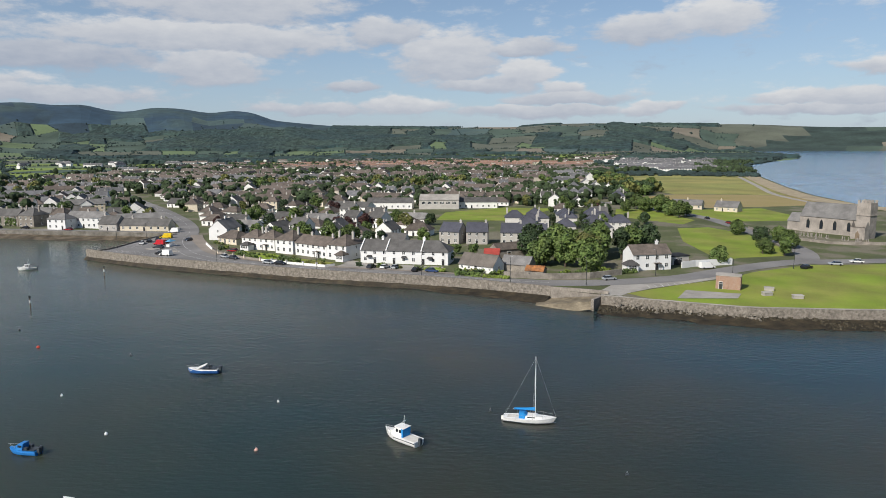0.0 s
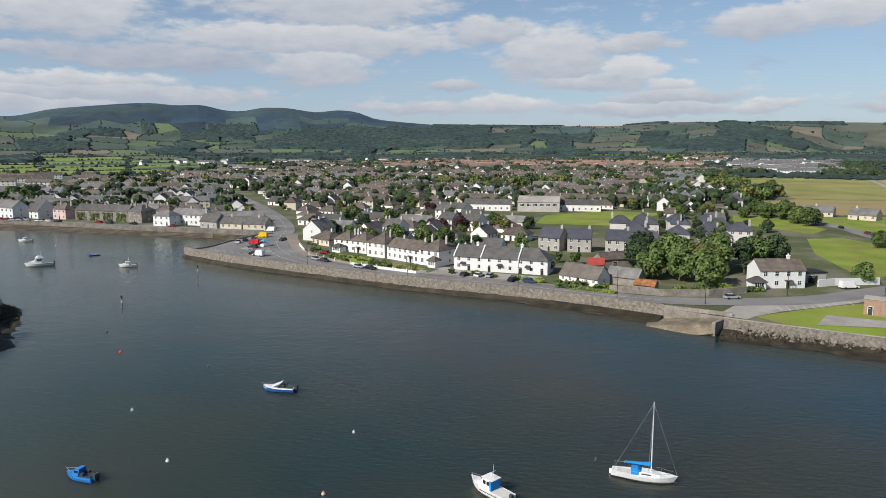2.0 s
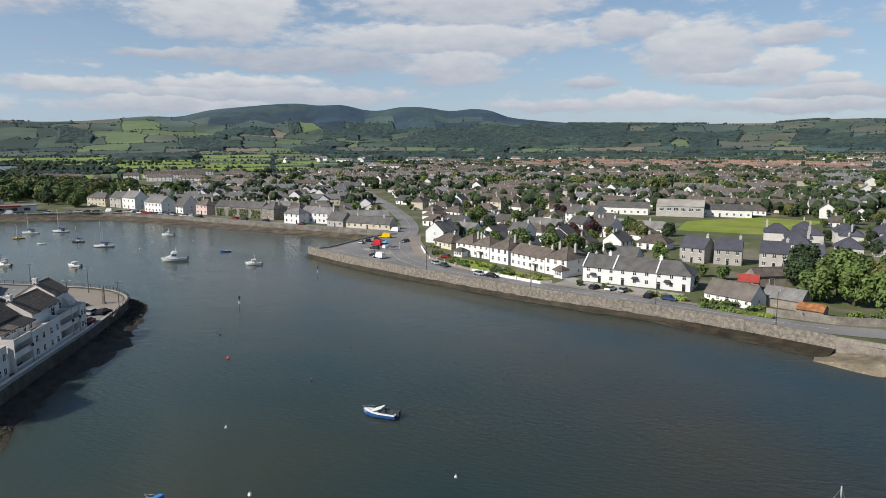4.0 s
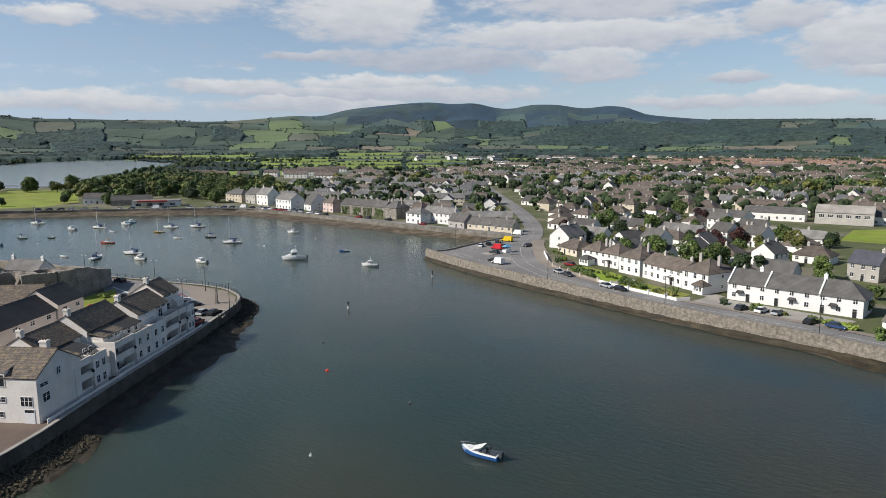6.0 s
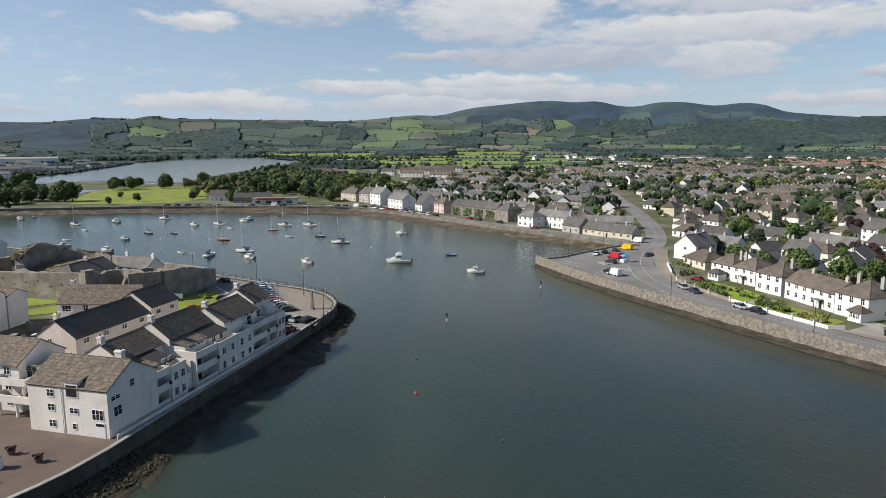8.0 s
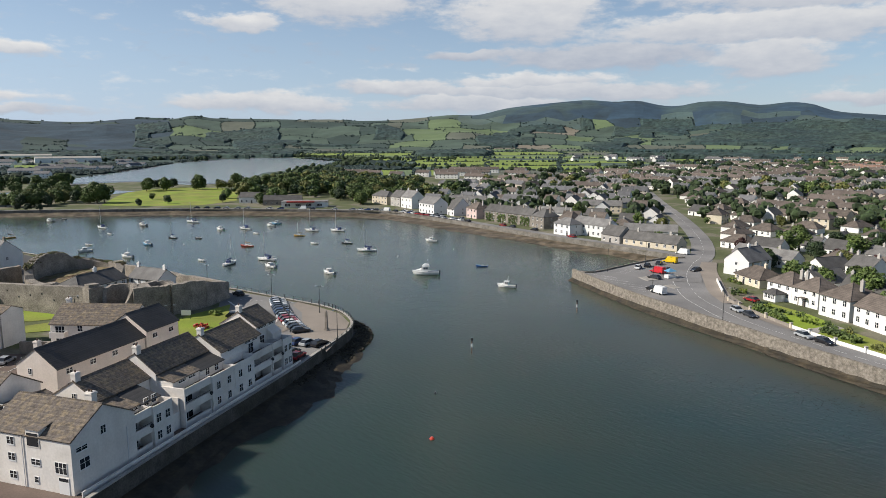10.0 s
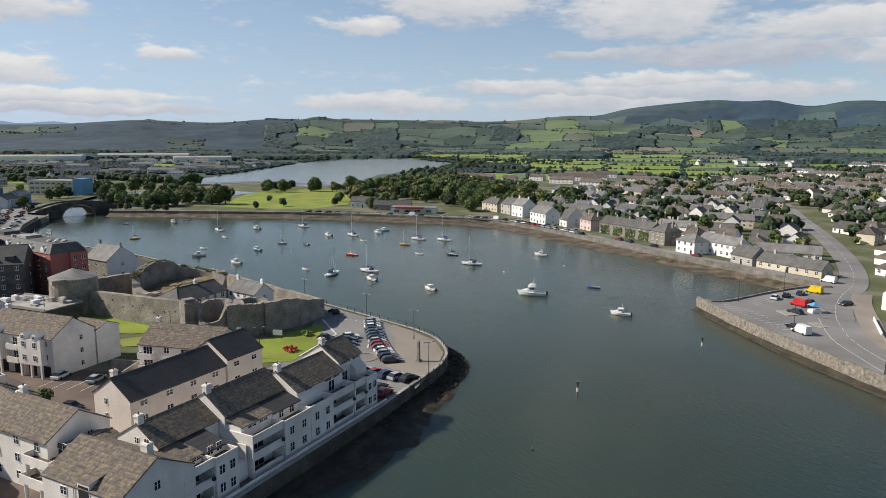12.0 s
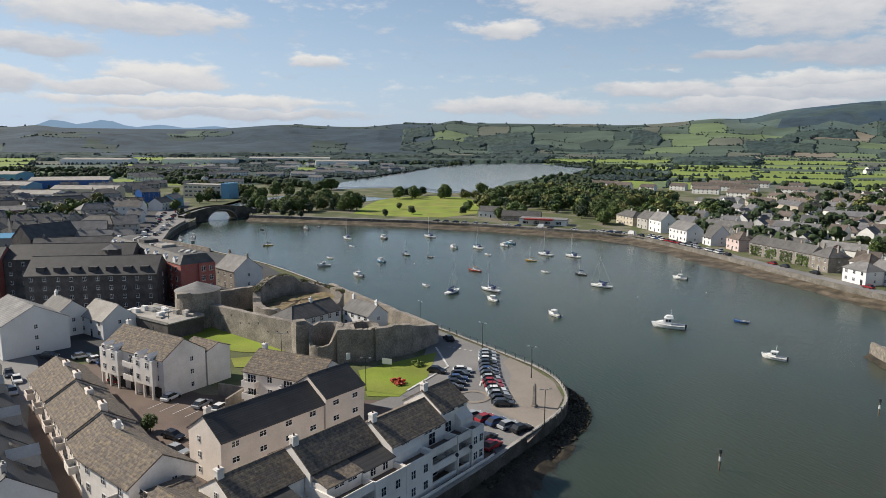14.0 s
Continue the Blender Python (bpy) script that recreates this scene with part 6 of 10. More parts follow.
# ---- the near bank: surfaces ----
sheet("quay_road", [(-118, 146), (-127.5, 165.5), (-133, 172.5), (-142, 177.5), (-152, 179), (-173, 178), (-193, 176.5), (-196, 170), (-180, 168), (-172, 162), (-152, 144), (-150, 137), (-132, 148)], G1, "asphalt", "grey asphalt road and parking on the quay")
sheet("promenade", [(-120, 153), (-127, 165), (-133, 172.3), (-142, 177.3), (-152, 178.8), (-160, 179), (-158, 175.6), (-150, 172), (-141, 164.5), (-136, 156.5), (-128, 157.5)], G2, "paving", "buff paved promenade at the tip of the quay")
sheet("castle_green_1", [(-169.5, 143.5), (-154, 138.5), (-150.6, 144), (-158, 155), (-172.5, 166), (-171, 156)], G2, "lawn", "bright lawn below the castle")
sheet("castle_green_2", [(-222, 116), (-212, 113), (-196, 125), (-192, 134), (-224, 124.5)], G2, "lawn", "bright lawn along the castle wall")
sheet("castle_green_3", [(-193, 121), (-186, 120), (-181, 128), (-190, 133)], G2 + 0.02, "lawn", "small bright lawn by the castle wall")
sheet("courtyard", [(-206, 91), (-142, 97), (-150, 134), (-165, 116), (-173, 107), (-190, 96)], G1, "brown_paving", "brown paved car park between the apartments")
sheet("apartment_ground", [(-93, 60), (-97.4, 91), (-105.4, 111), (-115.4, 138), (-119, 147), (-150, 141), (-172, 110), (-206, 94), (-206, 78), (-150, 78), (-150, 60)], GROUND + 0.035, "brown_paving", "brown paved ground round the apartments")
sheet("plaza", [(-93, 62), (-94.5, 80), (-97.2, 90.5), (-116, 86), (-150, 84), (-150, 60)], G1, "brown_paving", "brown paved plaza with planters")
sheet("old_town_ground", [(-150, 60), (-150, 80), (-206, 78), (-214, 92), (-225, 112), (-260, 165), (-312, 166), (-360, 154), (-402, 140), (-445, 151), (-486, 166), (-640, 200), (-760, 60), (-500, -160), (-120, -100)], GROUND + 0.03, "dark_asphalt", "dark streets and yards between the town houses")
strip("road_5", [(-150, 76), (-180, 76), (-214, 78), (-240, 70)], 7, G2, "asphalt", "narrow town street")
disc = Geo()
ringp = [(math.cos(a * math.pi / 16), math.sin(a * math.pi / 16)) for a in range(32)]
disc.add([(x * 3.6, y * 3.6, 0) for x, y in ringp] + [(x * 2.6, y * 2.6, 0) for x, y in ringp], [(i, (i + 1) % 32, 32 + (i + 1) % 32, 32 + i) for i in range(32)])
ob = structure("turning_circle", disc, "paving", "pale paved ring of a turning circle")
ob.location = (-143, 157, G3)
lines = Geo()
for k in range(9):
    lines.add([(-172 + k * 2.6 - 0.06, 103.2 + k * 1.75, 0), (-172 + k * 2.6 + 0.1, 103.2 + k * 1.75, 0), (-169.3 + k * 2.6, 99.2 + k * 1.75, 0), (-169.46 + k * 2.6, 99.2 + k * 1.75, 0)], [(0, 1, 2, 3)])
ob = structure("bay_lines_1", lines, "paint", "white parking bay lines")
ob.location.z = G2
if ob.data.polygons[0].normal.z < 0:
    ob.data.flip_normals()



def paint_line(name, line, width, label, dash=None, z=G3 + 0.03):
    """Painted line on the road, whole or in dashes."""
    g, run = Geo(), 0.0
    for (x0, y0), (x1, y1) in zip(line, line[1:]):
        a, b = Vector((x0, y0)), Vector((x1, y1))
        d = (b - a).normalized()
        n = Vector((-d.y, d.x)) * width / 2
        L, s0 = (b - a).length, 0.0
        while s0 < L:
            s1 = min(L, s0 + (dash or L))
            p, q = a + d * s0, a + d * s1
            g.add([(p.x + n.x, p.y + n.y, z), (p.x - n.x, p.y - n.y, z), (q.x - n.x, q.y - n.y, z), (q.x + n.x, q.y + n.y, z)], [(0, 1, 2, 3)])
            s0 = s1 + (dash or L) * 1.5
    return structure(name, g, "paint", label)


paint_line("road_line_1", [(-154.3, 171.6), (-141.8, 159.9)], 0.2, "white edge line of the parking bays")
paint_line("road_line_2", [(-158.4, 169.5), (-156.2, 168.0)], 0.35, "white arrow shaft on the asphalt")
paint_line("road_line_3", [(-149.6, 163.6), (-147.4, 161.7)], 0.35, "white arrow shaft on the asphalt")
paint_line("road_line_4", [(-169, 174), (-175, 170.5)], 0.3, "white dashed give-way line", 0.6)
paint_line("road_line_5", smoothed(QUAY_ROAD[:9], 4), 0.14, "white dashed centre line of the quay road", 3.0)
paint_line("road_line_6", smoothed(NORTH_STREET, 4), 0.14, "white dashed centre line of the street", 3.0)
paint_line("road_line_7", smoothed(QUAY_ROAD[7:12], 4), 0.16, "white dashed centre line by the green", 4.0)
paint_line("kerb", [(-152.7, 147.0), (-161.7, 162.6), (-176, 167.8)], 0.5, "pale kerb round the lawn")
for k in range(15):
    f = k / 14
    x, y = -118 + 27 * f, 265.5 - 16.5 * f
    paint_line("bay_line_%d" % (k + 1), [(x + 1.3, y + 1.0), (x + 3.6, y + 5.2)], 0.12, "white parking bay line on the quay")
    x, y = -109.5 + 6.5 * f, 274 + 28 * f
    paint_line("bay_line_%d" % (k + 16), [(x, y), (x + 4.6, y - 1.0)], 0.12, "white parking bay line by the inner wall")
paint_line("road_line_8", side_line(smoothed(QUAY_ROAD[:6], 4), -4.4), 0.16, "white edge line between road and car park")
for k, pts in enumerate(([(-99, 269.5), (-94.5, 266), (-92.6, 269.6), (-97.4, 273.4)], [(-88, 262.4), (-83.6, 259.6), (-82.6, 262), (-86.6, 265)], [(-93, 279), (-89, 274.6), (-87.6, 277.4), (-91.4, 282)])):
    kerb_g = Geo().prism(pts if Vector(pts[1]).cross(Vector(pts[0])) < 0 else pts[::-1], GROUND, GROUND + 0.2)
    structure("kerb_island_%d" % (k + 1), kerb_g, "concrete", "pale kerbed island in the car park")

# ---- the near bank: waterfront apartments ----
TURN = 20.0
ROW = Vector((-100.5, 92.9))


def row_at(u, v, z=GROUND):
    c, s = math.cos(radians(TURN)), math.sin(radians(TURN))
    return at(ROW.x + c * u - s * v, ROW.y + s * u + c * v, z, TURN)


def gable_v(u0, u1, v0, v1, h, rise, peak=0.5):
    """Walls with the ridge along y."""
    p = u0 + (u1 - u0) * peak
    g = Geo().add([(u0, v0, 0), (u1, v0, 0), (u1, v1, 0), (u0, v1, 0), (u0, v0, h), (u1, v0, h), (u1, v1, h), (u0, v1, h)], [(0, 1, 5, 4), (1, 2, 6, 5), (2, 3, 7, 6), (3, 0, 4, 7)])
    return g.add([(u0, v0, h), (u1, v0, h), (p, v0, h + rise)], [(0, 1, 2)]).add([(u0, v1, h), (u1, v1, h), (p, v1, h + rise)], [(1, 0, 2)])


def roof_v(u0, u1, v0, v1, h, rise, peak=0.5, over=0.3, thick=0.18, lap=0.1):
    p = u0 + (u1 - u0) * peak
    ka, kb = rise / (p - u0) * over, rise / (u1 - p) * over
    prof = [(u0 - over, h - ka), (p, h + rise), (u1 + over, h - kb), (u1 + over, h - kb + thick), (p, h + rise + thick), (u0 - over, h - ka + thick)]
    g = Geo().loft([[(x, v1 + lap, z) for x, z in prof], [(x, v0 - lap, z) for x, z in prof]])
    return g.tube((p, v0 - lap, h + rise + thick), (p, v1 + lap, h + rise + thick), 0.1, sides=6)


def roof_tiles(t, u0, u1, v0, v1, h, rise, peak, m, over=0.3, name="tile_course"):
    """Courses of tiles on the slope towards the water, each a strip that laps the one below."""
    p = u0 + (u1 - u0) * peak
    run, n = u1 + over - p, 16
    for k in range(n):
        xa, xb = p + run * k / n, p + run * (k + 1) / n + 0.06
        za, zb = h + rise + 0.19 - rise / (u1 - p) * (xa - p), h + rise + 0.19 - rise / (u1 - p) * (xb - p)
        g = Geo().add([(xa, v0 - 0.1, za), (xb, v0 - 0.1, zb + 0.04), (xb, v1 + 0.1, zb + 0.04), (xa, v1 + 0.1, za), (xb, v0 - 0.1, zb), (xb, v1 + 0.1, zb)], [(0, 1, 2, 3), (1, 4, 5, 2)])
        part(name, g, m, t)


def east_windows(t, v, zs, u=0.0, w=1.0, h=1.3, bars=1):
    for z in zs:
        part("window", window_mesh(w, h, bars), None, t, at=Matrix.Translation((u, v, z)) @ Matrix.Rotation(math.pi / 2, 4, "Z"))


def south_windows(t, u, zs, v=0.0, w=1.2, h=1.2, bars=1):
    for z in zs:
        part("window", window_mesh(w, h, bars), None, t, at=Matrix.Translation((u, v, z)))


def parapet(t, u0, u1, v0, v1, z, wall="apt", name="balcony"):
    g = Geo().box(u0, v0, z - 0.25, u1, v1, z).box(u1 - 0.14, v0, z, u1, v1, z + 1.0)
    g.box(u0, v0, z, u1 - 0.14, v0 + 0.14, z + 1.0).box(u0, v1 - 0.14, z, u1 - 0.14, v1, z + 1.0)
    return part(name, g, wall, t)


def stack(t, x, y, z0, z1, w, d, m, pots=1):
    """A plain square stack with a cap and short dark pots."""
    st = part("chimney", chimney_geo(x, y, z0, z1, w, d, 0), m, t)
    for k in range(pots):
        px = x + (k - (pots - 1) / 2) * 0.42
        part("pot", Geo().tube((px, y, z1 - 0.02), (px, y, z1 + 0.34), 0.13, 0.11, 8), "pot_clay", st)


def end_block():
    """The block whose gable looks over the water, three storeys, with an inset balcony in the slope."""
    t = thing("apartment_block", "white rendered apartment block with brown tiled gable roof", "apartment block", "waterfront apartments")
    W, D, H, R = 14.0, 10.8, 7.1, 3.0
    part("wall", body_geo(W, D, H, "gable", R, -W), "apt", t)
    part("roof", roof_geo(W, D, H, "gable", R, -W, 0.12, 0.18), "aptroof", t)
    n = 15
    for k in range(n):
        ya, yb = D / 2 - (D / 2 + 0.15) * k / n, D / 2 - (D / 2 + 0.15) * (k + 1) / n - 0.05
        za, zb = H + R + 0.19 - R / (D / 2) * (D / 2 - ya), H + R + 0.19 - R / (D / 2) * (D / 2 - yb)
        part("tile_course", Geo().add([(-W - 0.12, ya, za), (0.12, ya, za), (0.12, yb, zb + 0.04), (-W - 0.12, yb, zb + 0.04), (0.12, yb, zb), (-W - 0.12, yb, zb)], [(0, 3, 2, 1), (3, 5, 4, 2)]), "aptroof", t)
    stack(t, -2.4, 6.0, H + 1.5, H + R + 1.3, 1.2, 0.9, "apt", 2)
    south_windows(t, -9.9, (0.9, 3.4, 5.6), 0, 1.2, 1.1)
    south_windows(t, -5.9, (3.3,), 0, 1.5, 0.9)
    south_windows(t, -6.0, (0.9,), 0, 0.7, 0.9, 0)
    south_windows(t, -1.8, (2.7,), 0, 1.9, 1.6, 2)
    part("door", door_mesh(1.5, 2.2, "trimw"), None, t, at=Matrix.Translation((-1.5, 0, 0)))
    dorm = Geo().box(-7.2, -0.06, H - 1.4, -5.0, 2.6, H + 0.95).box(-7.0, -0.1, H - 1.2, -5.2, -0.05, H + 0.5, 1).add([(-7.35, -0.2, H + 0.96), (-4.85, -0.2, H + 0.96), (-4.85, 2.8, H + 1.5), (-7.35, 2.8, H + 1.5)], [(0, 1, 2, 3)], 2)
    part("dormer", dorm, ["apt", "glass", "aptroof"], t, "small balcony dormer")
    part("drainpipe", Geo().tube((-7.9, -0.1, 0), (-7.9, -0.1, H), 0.06, sides=6), "trimw", t)
    east_windows(t, 1.9, (2.9,), 0, 1.6, 1.5)
    part("drainpipe", Geo().tube((0.08, 9.2, 0), (0.08, 9.2, 5.5), 0.06, sides=6), "trimw", t)
    east_windows(t, 5.2, (6.2,), 0, 0.9, 1.2)
    east_windows(t, 1.6, (5.4,), 0, 1.8, 0.7)
    t.matrix_basis = row_at(0, 0)


def module(v0, v1, h, rise, U0, U1, peak, chim=True, flip=False, bay_at=None, label="white apartment building with brown tiled roof and balconies", tiles=True):
    """A waterfront unit: main body under a ridge along the quay, a projecting bay with a lean-to roof, and inset balconies."""
    t = thing("apartment_block", label, "apartment block", "waterfront apartments")
    part("wall", gable_v(U0, U1, v0, v1, h, rise, peak), "apt", t)
    part("roof", roof_v(U0, U1, v0, v1, h, rise, peak), "aptroof", t)
    if tiles:
        roof_tiles(t, U0, U1, v0, v1, h, rise, peak, "aptroof")
    m = v0 + (v1 - v0) * (0.52 if not flip else 0.48)
    ba, bb = (m, v1) if not flip else (v0, m)
    ca, cb = (v0, m) if not flip else (m, v1)
    if bay_at:
        ba, bb = v0 + (v1 - v0) * bay_at[0], v0 + (v1 - v0) * bay_at[1]
        ca, cb = v0, ba
        part("terrace", Geo().box(U1 + 0.003, bb + 0.003, 0, -1.2, v1 - 0.003, 2.8).box(U1 + 0.003, v1 - 0.25, 2.8, -1.2, v1 - 0.003, 5.0), "apt", t)
    zb, zr = 5.35, min(h - 1.4, 7.2)
    uc = U1
    if U1 < -4:
        uc = -2.5
        part("garden_room", Geo().box(U1 + 0.003, ca + 0.26, 0, uc, cb - 0.004, h - 1.25), "apt", t)
        part("lean_to_roof", Geo().loft([[(U1 + 0.006, v, h - 0.5), (uc + 0.35, v, h - 1.3), (uc + 0.35, v, h - 1.14), (U1 + 0.006, v, h - 0.32)] for v in (ca + 0.1, cb - 0.01)]), "aptroof", t, "brown tiled lean-to roof")
    bay = Geo().box(U1 + 0.003, ba, 0, 0, bb, zb).box(-0.15, ba, zb, 0, bb, zb + 0.9).box(-2.3, ba, zb, -0.15, ba + 0.15, zb + 0.9).box(-2.3, bb - 0.15, zb, -0.15, bb, zb + 0.9)
    part("bay", bay, "apt", t)
    room = Geo().add([(U1 + 0.004, ba + 0.003, zb), (-2.3, ba + 0.003, zb), (-2.3, bb - 0.003, zb), (U1 + 0.004, bb - 0.003, zb), (U1 + 0.004, ba + 0.003, zr + 1.0), (-2.3, ba + 0.003, zr), (-2.3, bb - 0.003, zr), (U1 + 0.004, bb - 0.003, zr + 1.0)], [(0, 1, 5, 4), (1, 2, 6, 5), (2, 3, 7, 6), (4, 5, 6, 7)])
    part("upper_room", room, "apt", t)
    part("terrace_floor", Geo().box(-2.25, ba + 0.16, zb, -0.16, bb - 0.16, zb + 0.03), "brown_paving", t, "brown tiled terrace floor")
    part("terrace_floor", Geo().box(uc + 0.1, ca + 0.42, 5.3, -0.46, cb - 0.16, 5.34), "brown_paving", t, "brown tiled terrace floor")
    if U1 < -4:
        lr = Geo().loft([[(U1 + 0.006, v, zr + 1.02), (-2.0, v, zr - 0.1), (-2.0, v, zr + 0.06), (U1 + 0.006, v, zr + 1.2)] for v in (ba - 0.15, bb + 0.15)])
        part("lean_to_roof", lr, "blackslate", t, "dark slate lean-to roof")
        for f in (0.3, 0.7):
            east_windows(t, ba + (bb - ba) * f, (zb + 0.35,), -2.3, 1.0, 1.3)
    for f in (0.25, 0.72):
        east_windows(t, ba + (bb - ba) * f, (1.0, 3.6), 0, 0.95, 1.35)
    for f in (0.36, 0.72):
        part("clerestory", window_mesh(1.7, 0.5, 1), None, t, at=Matrix.Translation((uc, ca + (cb - ca) * f, h - (0.72 if uc == U1 else 1.95))) @ Matrix.Rotation(math.pi / 2, 4, "Z"))
    part("awning_rail", Geo().tube((-0.37, ca + 0.3, 3.95), (-0.37, cb, 3.95), 0.04, sides=5).tube((-0.37, ca + 0.3, 6.5), (-0.37, cb, 6.5), 0.04, sides=5), "iron", t)
    part("terrace_wall", Geo().box(-0.45, ca + 0.3, 0, -0.25, cb - 0.2, 1.0).box(U1 + 0.2, cb - 0.14, 0, -0.45, cb - 0.02, 2.4), "apt", t)
    for z in (2.75, 5.3):
        if z < h - 1.5:
            parapet(t, U1 + 0.003, -0.3, ca + 0.25, cb - 0.003, z)
    side_wall = Geo().box(U1 + 0.003, ca, 0, -0.2, ca + 0.25, min(h - 1.2, 6.4))
    part("fin_wall", side_wall, "apt", t)
    for z in (0.1, 2.85, 5.4):
        if z < (h - 2 if uc == U1 else h - 3.4):
            part("glass_door", window_mesh(min(2.4, (cb - ca) * 0.6) if z < 5 else 1.5, 1.95, 1), None, t, at=Matrix.Translation((uc, (ca + cb) / 2, z)) @ Matrix.Rotation(math.pi / 2, 4, "Z"))
    part("clerestory", window_mesh(1.8, 0.5, 1), None, t, at=Matrix.Translation((U1, (ba + bb) / 2, h - 0.75)) @ Matrix.Rotation(math.pi / 2, 4, "Z"))
    if chim:
        stack(t, U0 + (U1 - U0) * peak, v0 + 0.5, h + rise * 0.5, h + rise + 1.3, 0.85, 0.95, "apt", 1)
    south_windows(t, (U0 + U1) / 2, (h - 0.2,), v0, 0.8, 0.9)
    for vv in (v0 + 2, v1 - 2):
        for z in (1.0, 3.7, 6.2):
            if z < h - 1.2:
                part("window", window_mesh(1.1, 1.2), None, t, at=Matrix.Translation((U0, vv, z)) @ Matrix.Rotation(-math.pi / 2, 4, "Z"))
    part("satellite_dish", Geo().tube((-0.1, cb - 0.6, 3.6), (0.25, cb - 0.7, 3.75), 0.05, 0.34, 10), "dark", t)
    t.matrix_basis = row_at(0, 0)
    return t


end_block()
module(10.9, 21.4, 7.7, 2.4, -14.5, -6.6, 0.5, bay_at=(0.34, 0.72))
module(21.5, 34.2, 8.4, 2.7, -14, -5.4, 0.56)
module(34.3, 46.4, 8.2, 2.6, -12, -2.8, 0.54, flip=True)
module(46.5, 53.2, 9.4, 2.5, -11.5, -3.6, 0.5, label="taller white end block of the apartments with balconies")
wall_line("garden_wall_6", [(ROW.x + math.cos(radians(TURN)) * u - math.sin(radians(TURN)) * v, ROW.y + math.sin(radians(TURN)) * u + math.cos(radians(TURN)) * v) for u, v in ((0.9, 55), (1.0, 40), (1.1, 20), (1.3, 0))], 3.0, 3.8, 0.16, "apt", "low white wall along the apartment terraces", 0, 0, 21, 0)


def apartment(label, w, d, h, rise, a, b, floors=3, cols=5, tile="aptroof", wall="apt", balcony=(), arcade=False, chims=(0.06,), csize=(0.9, 0.8), pane=(1.1, 1.25)):
    t = thing("apartment_block", label, "apartment block", "courtyard apartments")
    part("wall", body_geo(w, d, h, "gable", rise), wall, t)
    part("roof", roof_geo(w, d, h, "gable", rise), tile, t)
    n = 15
    for sgn in (0, 1):
        for k in range(n):
            ya, yb = (d / 2 + 0.3) * k / n, (d / 2 + 0.3) * (k + 1) / n + 0.05
            za, zb = h + rise + 0.18 - rise / (d / 2) * ya, h + rise + 0.18 - rise / (d / 2) * yb
            s = 1 if sgn else -1
            q = [(-0.12, d / 2 + s * ya, za), (w + 0.12, d / 2 + s * ya, za), (w + 0.12, d / 2 + s * yb, zb + 0.04), (-0.12, d / 2 + s * yb, zb + 0.04), (w + 0.12, d / 2 + s * yb, zb), (-0.12, d / 2 + s * yb, zb)]
            part("tile_course", Geo().add(q, [(0, 1, 2, 3), (3, 2, 4, 5)] if sgn else [(3, 2, 1, 0), (5, 4, 2, 3)]), tile, t)
    for c in chims:
        stack(t, w * c, d / 2 + 0.4, h + rise * 0.5, h + rise + 1.2, csize[0], csize[1], wall, 1 if csize[0] < 1 else 3)
    fh = h / floors
    for f in range(floors):
        for c in range(cols):
            x = w * (c + 0.5) / cols
            if f == 0 and arcade:
                continue
            if c in balcony and f > 0:
                parapet_g = Geo().box(x - 1.6, -1.3, f * fh - 0.2, x + 1.6, 0, f * fh).box(x - 1.6, -1.3, f * fh, x + 1.6, -1.16, f * fh + 1.0).box(x - 1.6, -1.16, f * fh, x - 1.46, 0, f * fh + 1).box(x + 1.46, -1.16, f * fh, x + 1.6, 0, f * fh + 1)
                part("balcony", parapet_g, wall, t)
                part("glass_door", window_mesh(2.0, 2.05, 2), None, t, at=Matrix.Translation((x, 0, f * fh)))
            else:
                part("window", window_mesh(*pane), None, t, at=Matrix.Translation((x, 0, f * fh + 0.95)))
        for yy in (d * 0.66,):
            part("window", window_mesh(0.75, 1.05), None, t, at=Matrix.Translation((w, yy, f * fh + 0.95)) @ Matrix.Rotation(math.pi / 2, 4, "Z"))
            part("window", window_mesh(0.75, 1.05), None, t, at=Matrix.Translation((0, yy, f * fh + 0.95)) @ Matrix.Rotation(-math.pi / 2, 4, "Z"))
    if arcade:
        for c0, c1 in ((0.03, 0.34), (0.6, 0.91)):
            xa, xb = w * c0, w * c1
            part("bay", Geo().box(xa, -1.3, fh, xb, -0.003, h - 0.15), wall, t)
            for q in (0.02, 0.5, 0.98):
                x = xa + 0.2 + (xb - xa - 0.4) * q
                part("column", Geo().box(x - 0.2, -1.25, 0, x + 0.2, -0.85, fh + 0.01), wall, t)
            for f in (1, 2):
                for q in (0.26, 0.74):
                    part("window", window_mesh(1.0, 1.2), None, t, at=Matrix.Translation((xa + (xb - xa) * q, -1.3, f * fh + 0.85)))
            for q in (0.25, 0.75):
                x = xa + (xb - xa) * q
                dg = Geo().add([(x - 0.8, -1.34, h - 0.2), (x + 0.8, -1.34, h - 0.2), (x + 0.8, -1.34, h + 0.55), (x, -1.34, h + 1.1), (x - 0.8, -1.34, h + 0.55), (x - 0.8, 1.6, h + 0.55), (x, 2.4, h + 1.1), (x + 0.8, 1.6, h + 0.55), (x - 0.8, 0.2, h - 0.2), (x + 0.8, 0.2, h - 0.2)],
                               [(0, 1, 2, 3, 4), (4, 3, 6, 5), (3, 2, 7, 6), (0, 4, 5, 8), (1, 9, 7, 2)])
                dm = part("dormer", dg, wall, t)
                part("window", window_mesh(0.9, 0.75, 1), None, dm, at=Matrix.Translation((x, -1.35, h - 0.1)))
        for c in range(cols):
            part("opening", Geo().box(w * (c + 0.5) / cols - 1.1, -0.05, 0, w * (c + 0.5) / cols + 1.1, 0.02, fh - 0.4), "dark", t, "dark garage opening")
